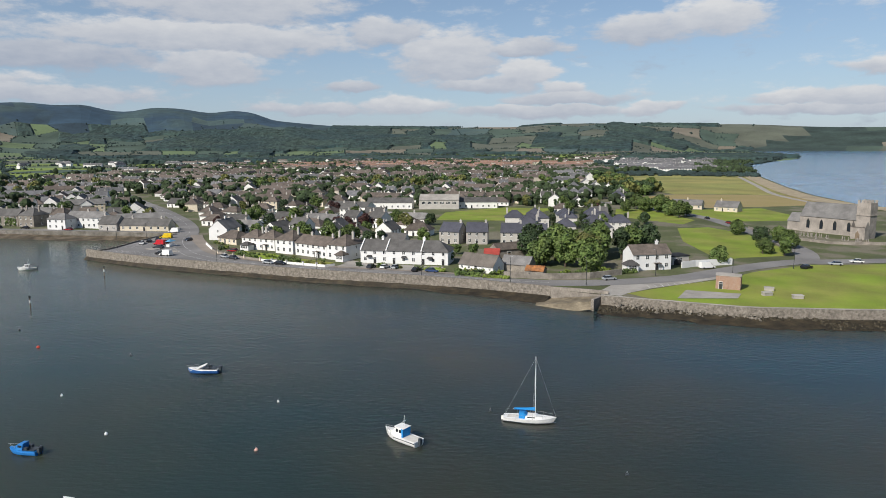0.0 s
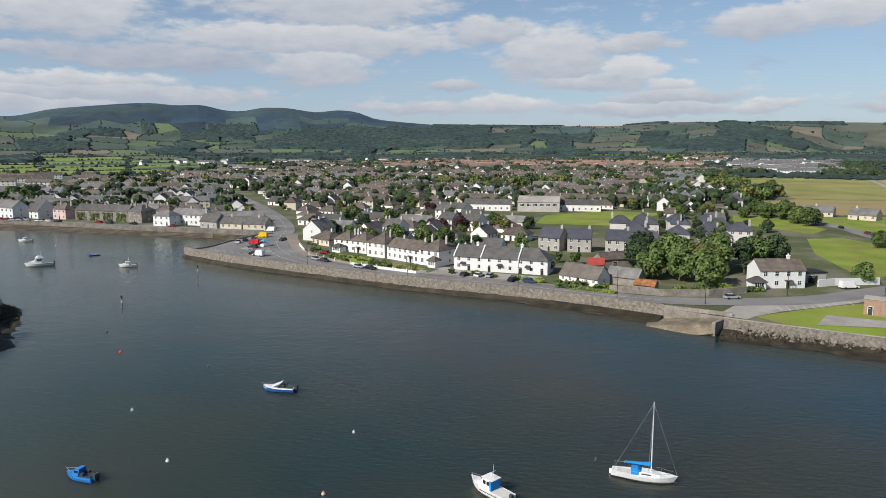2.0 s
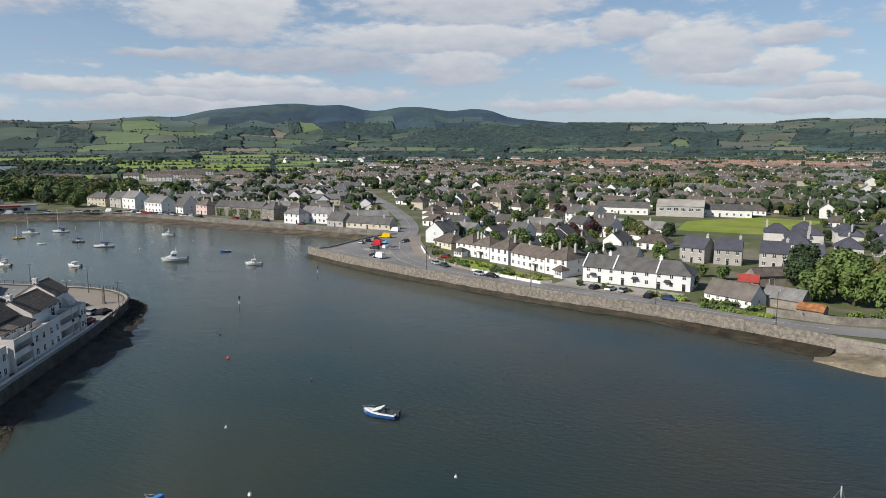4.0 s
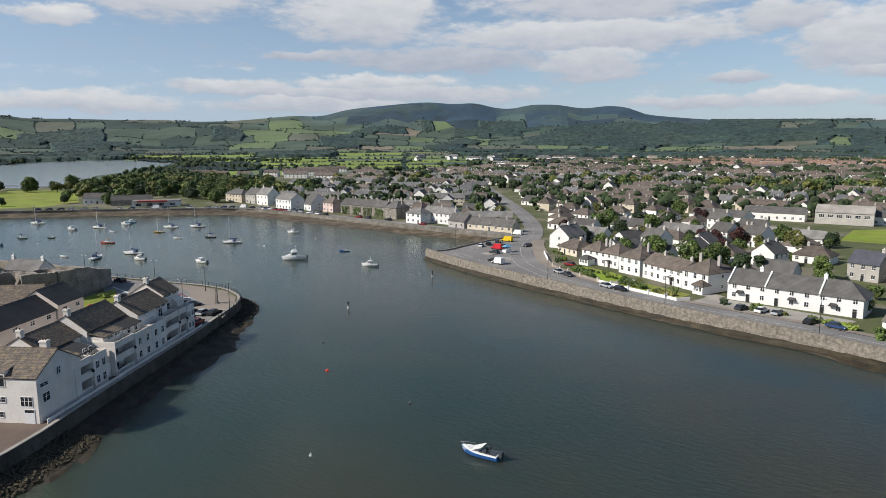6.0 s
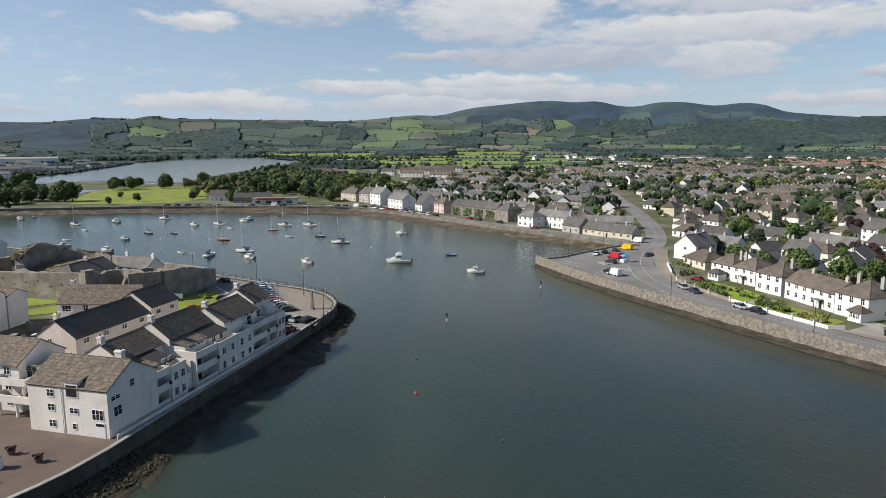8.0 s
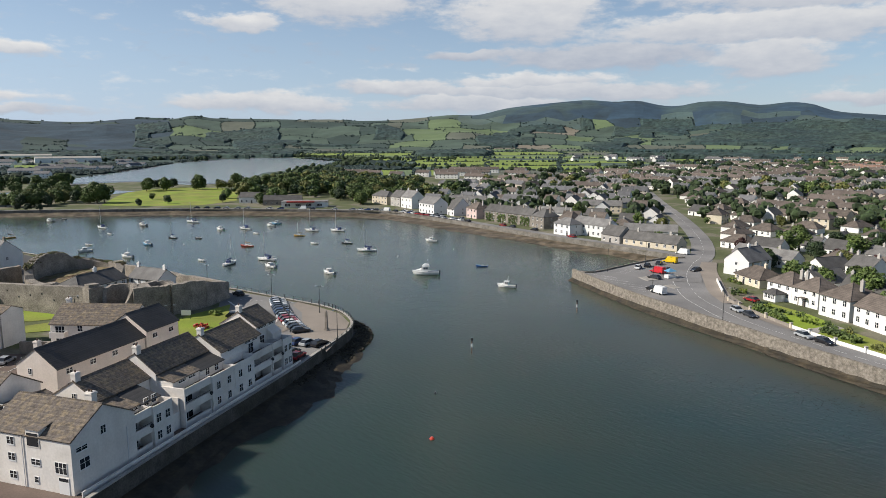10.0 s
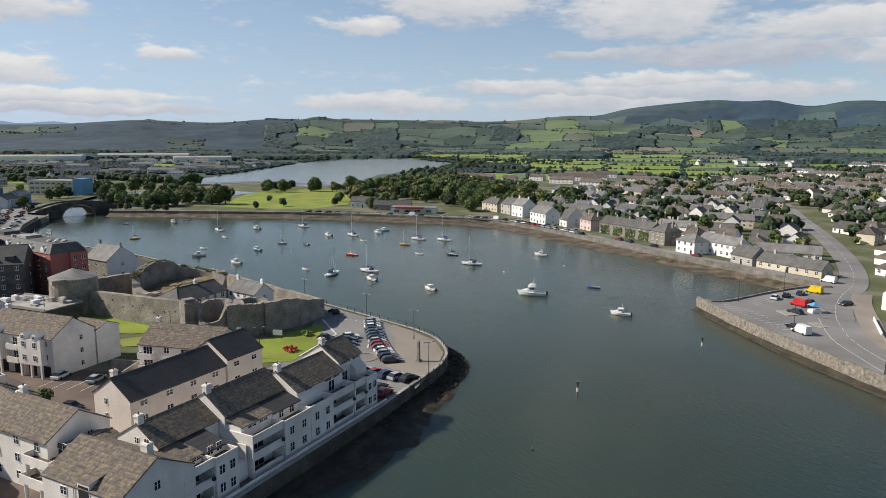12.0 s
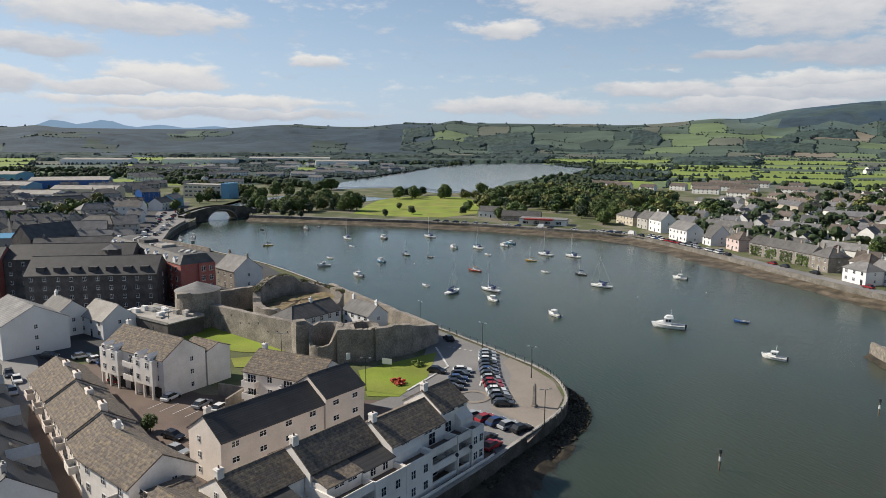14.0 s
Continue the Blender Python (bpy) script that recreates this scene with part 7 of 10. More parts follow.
    return front(t, a, b)


def uv(u, v):
    m = row_at(u, v).translation
    return (m.x, m.y)


apartment("long pale pink apartment building with dark slate roof", 20, 8.6, 7.4, 2.9, uv(-24.4, 20.6), uv(-24.4, 40.6), 3, 4, "blackslate", "pinkish", chims=(0.05,), pane=(1.3, 0.95))
apartment("taller pale end of the long apartment building", 9, 9.0, 8.4, 2.9, uv(-24.0, 40.7), uv(-24.0, 49.7), 3, 2, "blackslate", "pinkish", chims=(), pane=(1.3, 0.95))
apartment("white apartment building with balconies and brown roof", 17, 10, 7.4, 3.0, (-161, 115.5), (-147, 125), 3, 4, balcony=(0, 2))
apartment("white apartment building over a columned arcade", 20.5, 10, 8.2, 3.2, (-191, 93.9), (-172.5, 102.9), 3, 5, balcony=(2,), arcade=True)
kb = thing("apartment_block", "blank white gabled wing behind the arcade building", "apartment block")
part("wall", body_geo(8, 6, 7.4, "gable", 1.2), "apt", kb)
part("roof", roof_geo(8, 6, 7.4, "gable", 1.2), "aptroof", kb)
front(kb, (-184.2, 108.7), (-177.0, 112.2))
T0, T1 = Vector((-185, 79.9)), Vector((-138.4, 86.2))
for k in range(5):
    a, b = T0.lerp(T1, k / 5), T0.lerp(T1, (k + 0.97) / 5)
    apartment("terraced white apartment with grey-brown roof and balcony boxes", (b - a).length, 10, 5.3 + 0.5 * (k % 2), 3.0, a, b, 2, 3, "aptroof", "pinkish" if k < 4 else "apt", balcony=(1,), chims=(0.9,), csize=(1.9, 1.0))
# the block between the terrace and the end gable, with two tiers of balconies on columns
apartment("white apartment block with weathered brown tiled roof", 13.8, 9.4, 7.7, 2.9, uv(-34.6, 5.0), uv(-20.8, 5.0), 3, 3)
link = thing("apartment_block", "low white link between the apartment blocks", "apartment block")
part("wall", gable_v(-20.75, -14.05, 6.4, 12.2, 6.6, 1.0), "apt", link)
part("roof", roof_v(-20.75, -14.05, 6.4, 12.2, 6.6, 1.0, over=0.0), "aptroof", link)
link.matrix_basis = row_at(0, 0)
deck = thing("balcony_tier", "two tiers of white balconies on round columns", "balconies")
for z, u0, u1, v0 in ((2.7, -23.8, -15.9, 2.7), (5.3, -23.8, -18.0, 3.2)):
    g = Geo().box(u0, v0, z - 0.25, u1, 4.98, z).box(u0, v0, z, u1, v0 + 0.15, z + 0.95).box(u0, v0 + 0.15, z, u0 + 0.14, 4.98, z + 0.95).box(u1 - 0.14, v0 + 0.15, z, u1, 6.38, z + 0.95).box(-20.74, 4.98, z - 0.25, u1, 6.38, z)
    part("balcony", g, "apt", deck)
    part("balcony_floor", Geo().box(u0 + 0.16, v0 + 0.16, z, u1 - 0.16, 4.96, z + 0.03).box(-20.7, 4.96, z, u1 - 0.16, 6.36, z + 0.03), "brown_paving", deck, "brown tiled balcony floor")
    part("glass_door", window_mesh(2.0, 2.1, 1), None, deck, at=Matrix.Translation((-19.6, 6.4, z)))
for u in (-23.2, -19.8, -16.4):
    part("column", Geo().tube((u, 3.2, 0), (u, 3.2, 2.45), 0.24, sides=10), "apt", deck)
for u in (-23.2, -18.6):
    part("column", Geo().tube((u, 3.6, 2.7), (u, 3.6, 5.05), 0.24, sides=10), "apt", deck)
deck.matrix_basis = row_at(0, 0)

# planters and bollards on the plaza
for x, y, lab in ((-101.5, 83.5, "round brown planter with rusty red plants"), (-107, 82.5, "round brown planter with dark red plants"), (-101, 76.5, "round planter with yellow and green plants"), (-112, 78, "round planter with small shrubs")):
    p = thing("planter", lab, "planter")
    part("pot", Geo().tube((0, 0, 0), (0, 0, 0.6), 0.4, 0.6, 10), "brown_paving", p)
    part("shrub", shrub_geo(1.0, 1.0, 0.6, 3, 26, 0.2).moved(Matrix.Translation((0, 0, 0.5))), "leaf_copper" if "red" in lab else "leaf_lime", p)
    p.matrix_basis = at(x, y, G2)
bin_t = thing("recycling_bin", "white and blue recycling bin on the plaza", "bin")
part("body", Geo().tube((0, 0, 0), (0, 0, 1.5), 0.75, 0.65, 10), "trimw", bin_t)
part("lid", Geo().tube((0, 0, 1.5), (0, 0, 1.75), 0.66, 0.45, 10), "gel_sky", bin_t)
bin_t.matrix_basis = at(-104, 79.5, G2)

# ---- the castle ----
castle = thing("castle", "ruined grey stone castle with round towers and curtain walls", "castle")


def ring_wall(cx, cy, r, t, heights, z0=0.0, a0=0.0, a1=360.0, torn=0.5):
    """An upright wall along an arc, with heights that follow a list round it."""
    n = 72
    rr = random.Random(int(cx * 10))
    g, rows = Geo(), [[], [], [], []]
    step = 0.0
    for i in range(n + 1):
        f = i / n
        if i % 3 == 0:
            step = rr.uniform(-torn, torn) * 0.6
        a = radians(a0 + (a1 - a0) * f)
        h = float(np.interp(f, np.linspace(0, 1, len(heights)), heights)) + step + rr.uniform(-0.12, 0.12)
        for k, (rad, z) in enumerate(((r, z0), (r, h), (r - t, h), (r - t, z0))):
            rows[k].append((cx + rad * math.cos(a), cy + rad * math.sin(a), z))
    m = n + 1
    for p, q in zip(rows, rows[1:]):
        g.add(p + q, [(i, i + 1, m + i + 1, m + i) for i in range(n)])
    g.add([rows[k][0] for k in range(4)], [(3, 2, 1, 0)]).add([rows[k][-1] for k in range(4)], [(0, 1, 2, 3)])
    return g


def straight_wall(a, b, h0, h1, t=1.5, ragged=0.25, n=14, seed=0):
    rr = random.Random(seed)
    a, b = Vector(a), Vector(b)
    d = (b - a).normalized()
    nn = Vector((-d.y, d.x)) * t
    g, rows = Geo(), [[], [], [], []]
    for i in range(n + 1):
        p = a.lerp(b, i / n)
        h = h0 + (h1 - h0) * i / n + rr.uniform(-ragged, ragged)
        for k, (q, z) in enumerate(((p, 0), (p, h), (p + nn, h), (p + nn, 0))):
            rows[k].append((q.x, q.y, z))
    m = n + 1
    for p, q in zip(rows, rows[1:]):
        g.add(p + q, [(i, i + 1, m + i + 1, m + i) for i in range(n)])
    return g.add([rows[k][0] for k in range(4)], [(0, 1, 2, 3)]).add([rows[k][-1] for k in range(4)], [(3, 2, 1, 0)])


tw = part("round_tower", Geo().tube((-230, 121.5, 0), (-230, 121.5, 10.0), 6.4, 6.0, 28), "castle", castle, "round stone corner tower", smooth=False)
part("tower_roof", Geo().tube((-230, 121.5, 9.95), (-230, 121.5, 12.2), 6.3, 0.2, 28), "greyslate", tw, "low conical grey roof")
part("parapet_step", Geo().box(-228, 115.0, 9.0, -224.6, 118.5, 10.2), "castle", tw)
part("curtain_wall", straight_wall((-224.2, 123.4), (-187.4, 135.6), 6.5, 7.9, 1.6, 0.12, 20, 1), "castle", castle)
part("curtain_wall", straight_wall((-237.5, 123.5), (-240, 140), 6.5, 7.0, 1.6, 0.2, 12, 2), "castle", castle)
part("gate_turret", Geo().box(-188.2, 134.4, 0, -184.9, 138.2, 8.2).box(-187.8, 134.8, 8.2, -185.6, 137.4, 8.9), "castle", castle)
part("gate_tower", ring_wall(-182, 140.8, 4.1, 0.9, (4.6, 7.9, 8.2, 8.2, 8.2, 8.2, 8.0, 7.8, 4.3, 3.9, 4.0, 4.4), 0, -10, 350, 0.25), "castle", castle, "broken round gate tower open to the sky")
part("tower_floor", Geo().tube((-182, 140.8, 0), (-182, 140.8, 0.5), 3.3, 3.2, 20), "dark_quay", castle)
part("gate_wall", straight_wall((-177.0, 141.6), (-175.6, 145.6), 8.0, 8.1, 5.5, 0.15, 6, 3), "castle", castle, "thick gatehouse wall with a blocked arch")
part("sign", Geo().box(-174.95, 142.9, 1.2, -174.8, 143.9, 2.8), "trimw", castle, "white notice board")
part("gate_tower", ring_wall(-178.7, 148.4, 4.3, 1.2, (7.8, 8.0, 7.9, 7.8, 7.9), 0, 0, 360, 0.1), "castle", castle, "second round gate tower")
part("curtain_wall", straight_wall((-174.0, 150.2), (-174.8, 160.3), 8.0, 7.5, 1.6, 0.2, 12, 4), "castle", castle)
part("curtain_wall", straight_wall((-174.8, 160.4), (-179.2, 170.4), 7.0, 4.8, 1.6, 0.15, 10, 6), "castle", castle)
part("curtain_wall", straight_wall((-179.4, 170.6), (-246, 168.6), 4.6, 4.0, 1.4, 0.2, 20, 5), "castle", castle)
KX, KY = -227.0, 150.0
KEEP_TOP = (3.9, 4.1, 4.6, 7.0, 6.8, 6.2, 6.2, 7.0, 8.0, 9.8, 9.7, 8.6, 7.8, 4.5, 4.1, 4.0, 3.9, 3.9, 3.9)
part("shell_keep", ring_wall(KX, KY, 13.4, 2.3, KEEP_TOP, 0, 0, 360, 0.6), "castle", castle, "tall broken shell keep")
mound = Geo()
ring_n, rr = 28, random.Random(15)
rows = []
for q, rad in enumerate((11.3, 8.0, 4.6, 0.6)):
    rows.append([(KX + rad * math.cos(radians(k * 360 / ring_n)), KY + rad * math.sin(radians(k * 360 / ring_n)), 3.5 + 0.09 * rad * math.sin(radians(k * 360 / ring_n)) + rr.uniform(-0.25, 0.25) + 0.15 * q) for k in range(ring_n)])
for p, q in zip(rows, rows[1:]):
    mound.add(p + q, [(k, (k + 1) % ring_n, ring_n + (k + 1) % ring_n, ring_n + k) for k in range(ring_n)])
mound.add(rows[-1], [tuple(range(ring_n))])
part("keep_floor", mound, "earth", castle, "bare brown earth floor with stones")
rr = random.Random(6)
ivy = Geo()
for k in range(150):
    f = rr.choice((0.18, 0.24, 0.3, 0.36, 0.42, 0.48, 0.5, 0.53, 0.56, 0.59, 0.62, 0.66)) + rr.gauss(0, 0.012)
    a = radians(360 * f)
    top = float(np.interp(f, np.linspace(0, 1, len(KEEP_TOP)), KEEP_TOP))
    w = rr.uniform(0.9, 1.8)
    drop = rr.uniform(0, 1.6) if rr.random() < 0.4 else 0.0
    rad = 12.4 + rr.uniform(-0.7, 0.8)
    ivy.join(shrub_geo(w, w, rr.uniform(0.3, 0.7), k, 14, 0.24).moved(Matrix.Translation((KX + rad * math.cos(a), KY + rad * math.sin(a), top - 0.35 - (0 if abs(rad - 12.4) < 0.6 else drop)))))
part("ivy", ivy, "moss", castle, "olive ivy along the broken top")
for (x, y), (hx, hy) in (((-224.2, 123.4), (-187.4, 135.6)),):
    for k in range(9):
        f = 0.06 + 0.105 * k
        part("putlog_hole", Geo().box(x + (hx - x) * f - 0.2, y + (hy - y) * f - 0.06, 3.6 + 0.7 * (k * 7 % 3), x + (hx - x) * f + 0.2, y + (hy - y) * f + 0.1, 4.0 + 0.7 * (k * 7 % 3)), "dark", castle)
castle.location.z = GROUND
front(make_house("white castle barracks with slate roof", 17.4, 9, 5.3, "hip", 30, "bright", "slate", 2, 6, 2, (0.6,), "white", "barracks", hips=(True, False)), (-199.2, 138.4), (-205.6, 154.6))
front(make_house("white barracks wing with grey slate roof", 12, 6.4, 5.2, "gable", 38, "bright", "greyslate", 2, 4, 2, (0.06, 0.94), "white", "barracks"), (-206.5, 155.6), (-194.8, 158.0))

# ---- old town ----
sea_house = make_house("stone house with white painted gable and grey roof", 13.6, 11, 6.6, "gable", 38, "white", "greyslate", 2, 3, 1, (0.05, 0.95), "stonewall")
part("stone_front", Geo().box(0.02, -0.04, 0, 13.58, -0.004, 6.5), "stonewall", sea_house, "bare rubble stone front")
front(sea_house, (-282.6, 138.4), (-269.4, 141.8))
red = thing("brick_apartments", "red brick apartment building with grey mansard roof and dormers", "apartment block")
part("wall", Geo().box(0, 0, 0, 62, 11, 12.8), "brick", red)
part("roof", Geo().loft([[(-0.2, -0.2, 12.8), (62.2, -0.2, 12.8), (62.2, 11.2, 12.8), (-0.2, 11.2, 12.8)], [(1.2, 1.8, 15.6), (60.2, 1.8, 15.6), (60.2, 9.4, 15.6), (1.2, 9.4, 15.6)]]), "slate", red)
for k in range(15):
    for f in range(4):
        part("window", window_mesh(1.2, 1.6), None, red, at=Matrix.Translation((2.5 + k * 4, 0, 1.2 + f * 3)))
for f in range(4):
    for yy in (7.0, 9.6):
        part("window", window_mesh(1.2, 1.6), None, red, at=Matrix.Translation((62.9, yy, 1.2 + f * 3)) @ Matrix.Rotation(math.pi / 2, 4, "Z"))
for k in range(8):
    part("dormer", Geo().add([(3 + k * 7.6, 0.0, 12.9), (5 + k * 7.6, 0.0, 12.9), (5 + k * 7.6, 1.5, 14.6), (3 + k * 7.6, 1.5, 14.6), (4 + k * 7.6, 0.0, 15.0), (4 + k * 7.6, 1.8, 15.0), (3 + k * 7.6, 0, 14.2), (5 + k * 7.6, 0, 14.2)], [(0, 1, 7, 4, 6), (6, 4, 5, 3), (7, 2, 5, 4), (0, 6, 3), (1, 2, 7)]), "trimw", red)
part("roof_box", Geo().box(20, 3, 15.6, 26, 8, 16.6), "slate", red)
part("roof_box", Geo().box(36, 3, 15.6, 41, 8, 16.4), "concrete", red)
part("bay", Geo().box(62.0, 5.6, 0, 62.9, 11, 12.7), "brick", red, "brick bay with white windows")
for k in range(9):
    part("dormer", Geo().box(6 + k * 6.2, 8.6, 13.0, 8 + k * 6.2, 10.9, 14.9), "trimw", red)
for k in range(24):
    part("roof_unit", Geo().box(2 + (k * 37 % 56), 2.4 + (k * 17 % 11) * 0.5, 15.6, 3.2 + (k * 37 % 56), 3.4 + (k * 17 % 11) * 0.5, 16.0 + (k % 3) * 0.2), "trimw" if k % 4 == 0 else "greyrend", red)
front(red, (-316, 107.5), (-258, 121.3))
ware = make_house("long dark stone warehouse with slate roof", 38, 14, 11.0, "gable", 34, "darkstone", "blackslate", 4, 10, 4, (), "darkstone", "warehouse", win=(1.0, 1.2))
for k in range(7):
    part("dormer", Geo().box(3 + k * 5, 1.2, 11.6, 5.4 + k * 5, 4.2, 13.2), "blackslate", ware)
front(ware, (-269.5, 79.6), (-254.2, 114.2))
turret = thing("stair_tower", "dark square stair tower with pale hipped roof", "tower")
part("wall", Geo().box(-2.2, -2.2, 0, 2.2, 2.2, 16.5), "darkstone", turret)
part("roof", Geo().tube((0, 0, 16.45), (0, 0, 18.0), 3.6, 0.1, 4), "greyslate", turret)
turret.matrix_basis = at(-277, 104.5, GROUND, 22)
front(make_house("second dark stone warehouse with slate roof", 40, 13, 12.5, "gable", 32, "darkstone", "blackslate", 4, 10, 4, (), "darkstone", "warehouse", win=(1.0, 1.2)), (-296, 74), (-281, 110))
front(make_house("red brick gabled building with slate roof", 14, 12, 12, "gable", 36, "brick", "slate", 4, 4, 1, (), "brick", "building"), (-300, 60), (-294, 72))
c, s = 0.951, 0.309
front(make_house("large white gabled house with grey roof and skylights", 18, 15, 8.0, "gable", 28, "bright", "greyslate", 3, 4, 1, (), "white"), (-217.6 - 18 * c, 74.6 - 18 * s), (-217.6, 74.6))
front(make_house("white shop with pale roof and teal front", 12, 9, 5.0, "gable", 38, "bright", "concrete", 2, 3, 1, (), "white", "shop"), (-236, 92), (-225, 96.5))
front(make_house("white gabled house behind the shop", 12, 10, 5.4, "gable", 38, "white", "slate", 2, 3, 1, (0.1,), "white"), (-244, 82), (-233, 85.5))
for x, y, w, lab, tile in ((-200.5, 62.0, 17.5, "old white house with black slate roof and skylights", "blackslate"), (-182.5, 64.6, 17.5, "white town house with black slate roof", "blackslate"), (-164.5, 67.2, 17.5, "white house with black slate roof and dormer", "blackslate"), (-146.5, 69.6, 17, "low dark slate roofed town house", "blackslate")):
    ho = make_house(lab, w, 11, 5.0, "gable", 36, "white", tile, 2, 4, 1, (0.9,), "greyrend")
    for k in range(3):
        part("skylight", Geo().add([(3 + 4 * k, 8.6, 7.3), (4.2 + 4 * k, 8.6, 7.3), (4.2 + 4 * k, 7.4, 8.17), (3 + 4 * k, 7.4, 8.17)], [(0, 1, 2, 3)]), "glass", ho)
    part("dormer", Geo().box(w / 2 - 1.2, 7.2, 6.2, w / 2 + 1.2, 10.4, 8.0).add([(w / 2 - 1.4, 10.5, 8.0), (w / 2 + 1.4, 10.5, 8.0), (w / 2, 10.5, 9.2), (w / 2 - 1.4, 6.4, 8.0), (w / 2 + 1.4, 6.4, 8.0), (w / 2, 6.4, 9.2)], [(1, 0, 2), (0, 3, 5, 2), (4, 1, 2, 5)]), "greyrend", ho)
    front(ho, (x, y), (x + w, y + 0.135 * w))
wall_line("yard_wall", [(-222, 108), (-229, 112), (-237, 106)], 3, 6.0, 0.8, "castle", "dark stone yard wall", 0, 0, 22, 0)
wall_line("yard_wall_2", [(-170, 113), (-165, 117), (-160, 112)], 3, 5.6, 0.5, "stonewall", "old stone wall between the apartments", 0, 0, 23, 0)
for pa, pb, d, h, roof, pitch, wall, tile, fl, cols, lab in (
        ((-530, 66.7), (-529, 81), 12, 8.5, "gable", 22, "brick", "greyslate", 3, 5, "maroon red town building with grey roof"),
        ((-536, 81.6), (-538, 88), 10, 10, "gable", 30, "bright", "slate", 3, 2, "tall narrow white town house"),
        ((-589, 83.6), (-594, 123), 12, 7, "hip", 38, "stonewall", "slate", 2, 10, "long dark stone building with hipped slate roof"),
        ((-520, 98), (-521, 115.6), 9, 4.5, "hip", 12, "white", "concrete", 1, 8, "low ornate cream building with flat roof"),
        ((-462, 104), (-449.5, 121.5), 12, 5.6, "hip", 34, "stonewall", "slate", 2, 5, "grey stone store with hipped slate roof"),
        ((-449, 122.3), (-450, 135.4), 14, 5.2, "gable", 32, "greyrend", "greyslate", 2, 4, "grey river store with pale slate roof"),
        ((-541, 112), (-547, 131), 11, 6, "hip", 34, "greyrend", "greyslate", 2, 5, "grey town house with hipped roof"),
        ((-547, 132), (-538, 148), 11, 7, "gable", 36, "white", "slate", 2, 4, "white town house with slate roof"),
        ((-650, 164), (-655, 179.4), 12, 9, "gable", 24, "gel_blue", "slate", 3, 4, "bright blue painted town shop"),
        ((-573, 167), (-590, 178), 10, 6, "gable", 34, "white", "slate", 2, 4, "white riverside shop with slate roof"),
        ((-592, 179), (-613, 190), 10, 7, "gable", 34, "gel_sky", "greyslate", 2, 5, "pale blue riverside building"),
        ((-398, 82), (-411, 103), 14, 6, "gable", 40, "darkstone", "slate", 2, 5, "dark stone store with steep slate roof"),
        ((-424, 100), (-421, 116), 11, 6.4, "gable", 36, "darkstone", "greyslate", 2, 4, "stone store with pale slate roof"),
        ((-418, 66), (-416, 82), 13, 5, "gable", 14, "greyrend", "gel_sky", 1, 4, "low store with pale teal sheet roof"),
        ((-352, 82), (-344, 116), 13, 7, "gable", 34, "darkstone", "slate", 2, 8, "long dark riverside store"),
        ((-470, 80), (-468, 98), 12, 6.5, "gable", 36, "white", "slate", 2, 5, "white town house with steep slate roof"),
        ((-560, 60), (-562, 80), 12, 8, "gable", 34, "greyrend", "slate", 3, 5, "tall grey town building"),
        ((-620, 100), (-625, 128), 12, 8, "gable", 30, "cream", "greyslate", 3, 7, "cream town terrace with grey roof"),
        ((-665, 128), (-668, 150), 12, 8, "hip", 30, "greyrend", "slate", 2, 6, "grey civic building with hipped roof")):
    front(make_house(lab, (Vector(pb) - Vector(pa)).length, d, h, roof, pitch, wall, tile, fl, cols, 1, (0.1, 0.85) if tile == "slate" else (), "stonewall", "building", back=False), pa, pb)
sheet("river_quay", [(-402, 131), (-404, 139.5), (-445, 150.5), (-486, 166), (-500, 172), (-560, 184), (-592, 186), (-590, 168), (-545, 158), (-480, 150), (-447, 139), (-430, 128)], G2, "asphalt", "grey riverside street with parked cars")
wall_line("garden_wall_7", [(-486, 167), (-445, 151), (-402, 140), (-360, 154)], 3, 5.0, 0.6, "castle", "dark stone river wall", 0, 0, 31, 0)
yard = thing("store_building", "low flat-roofed store with cluttered pale roof", "building")
part("wall", Geo().box(0, 0, 0, 22, 11, 4.2), "darkstone", yard)
part("roof", Geo().box(-0.2, -0.2, 4.2, 22.2, 11.2, 4.5).box(-0.2, -0.2, 4.5, 22.2, 0.1, 4.9).box(-0.2, 10.9, 4.5, 22.2, 11.2, 4.9), "concrete", yard)
rr = random.Random(31)
for k in range(16):
    x, y, w, d = rr.uniform(0.6, 19), rr.uniform(0.6, 8.5), rr.uniform(0.8, 2.6), rr.uniform(0.6, 2.0)
    part("roof_unit", Geo().box(x, y, 4.5, x + w, y + d, 4.5 + rr.uniform(0.4, 1.3)), rr.choice(("trimw", "galv", "concrete", "greyrend")), yard)
front(yard, (-236, 101.5), (-217, 110.5))
offs = thing("office_building", "cream and blue office building", "office")
part("wall", Geo().box(0, 0, 0, 40, 16, 12), "cream", offs)
part("stair_tower", Geo().box(40.003, -1, 0, 48, 15, 14), "gel_sky", offs, "pale blue cladding")
part("roof", Geo().box(-0.4, -0.4, 12, 40.4, 16.4, 12.5), "concrete", offs)
for f in range(3):
    for k in range(8):
        part("window", window_mesh(3.2, 1.6, 3), None, offs, at=Matrix.Translation((3 + k * 4.8, 0, 1.5 + f * 3.8)))
front(offs, (-696, 205.6), (-667.5, 233))
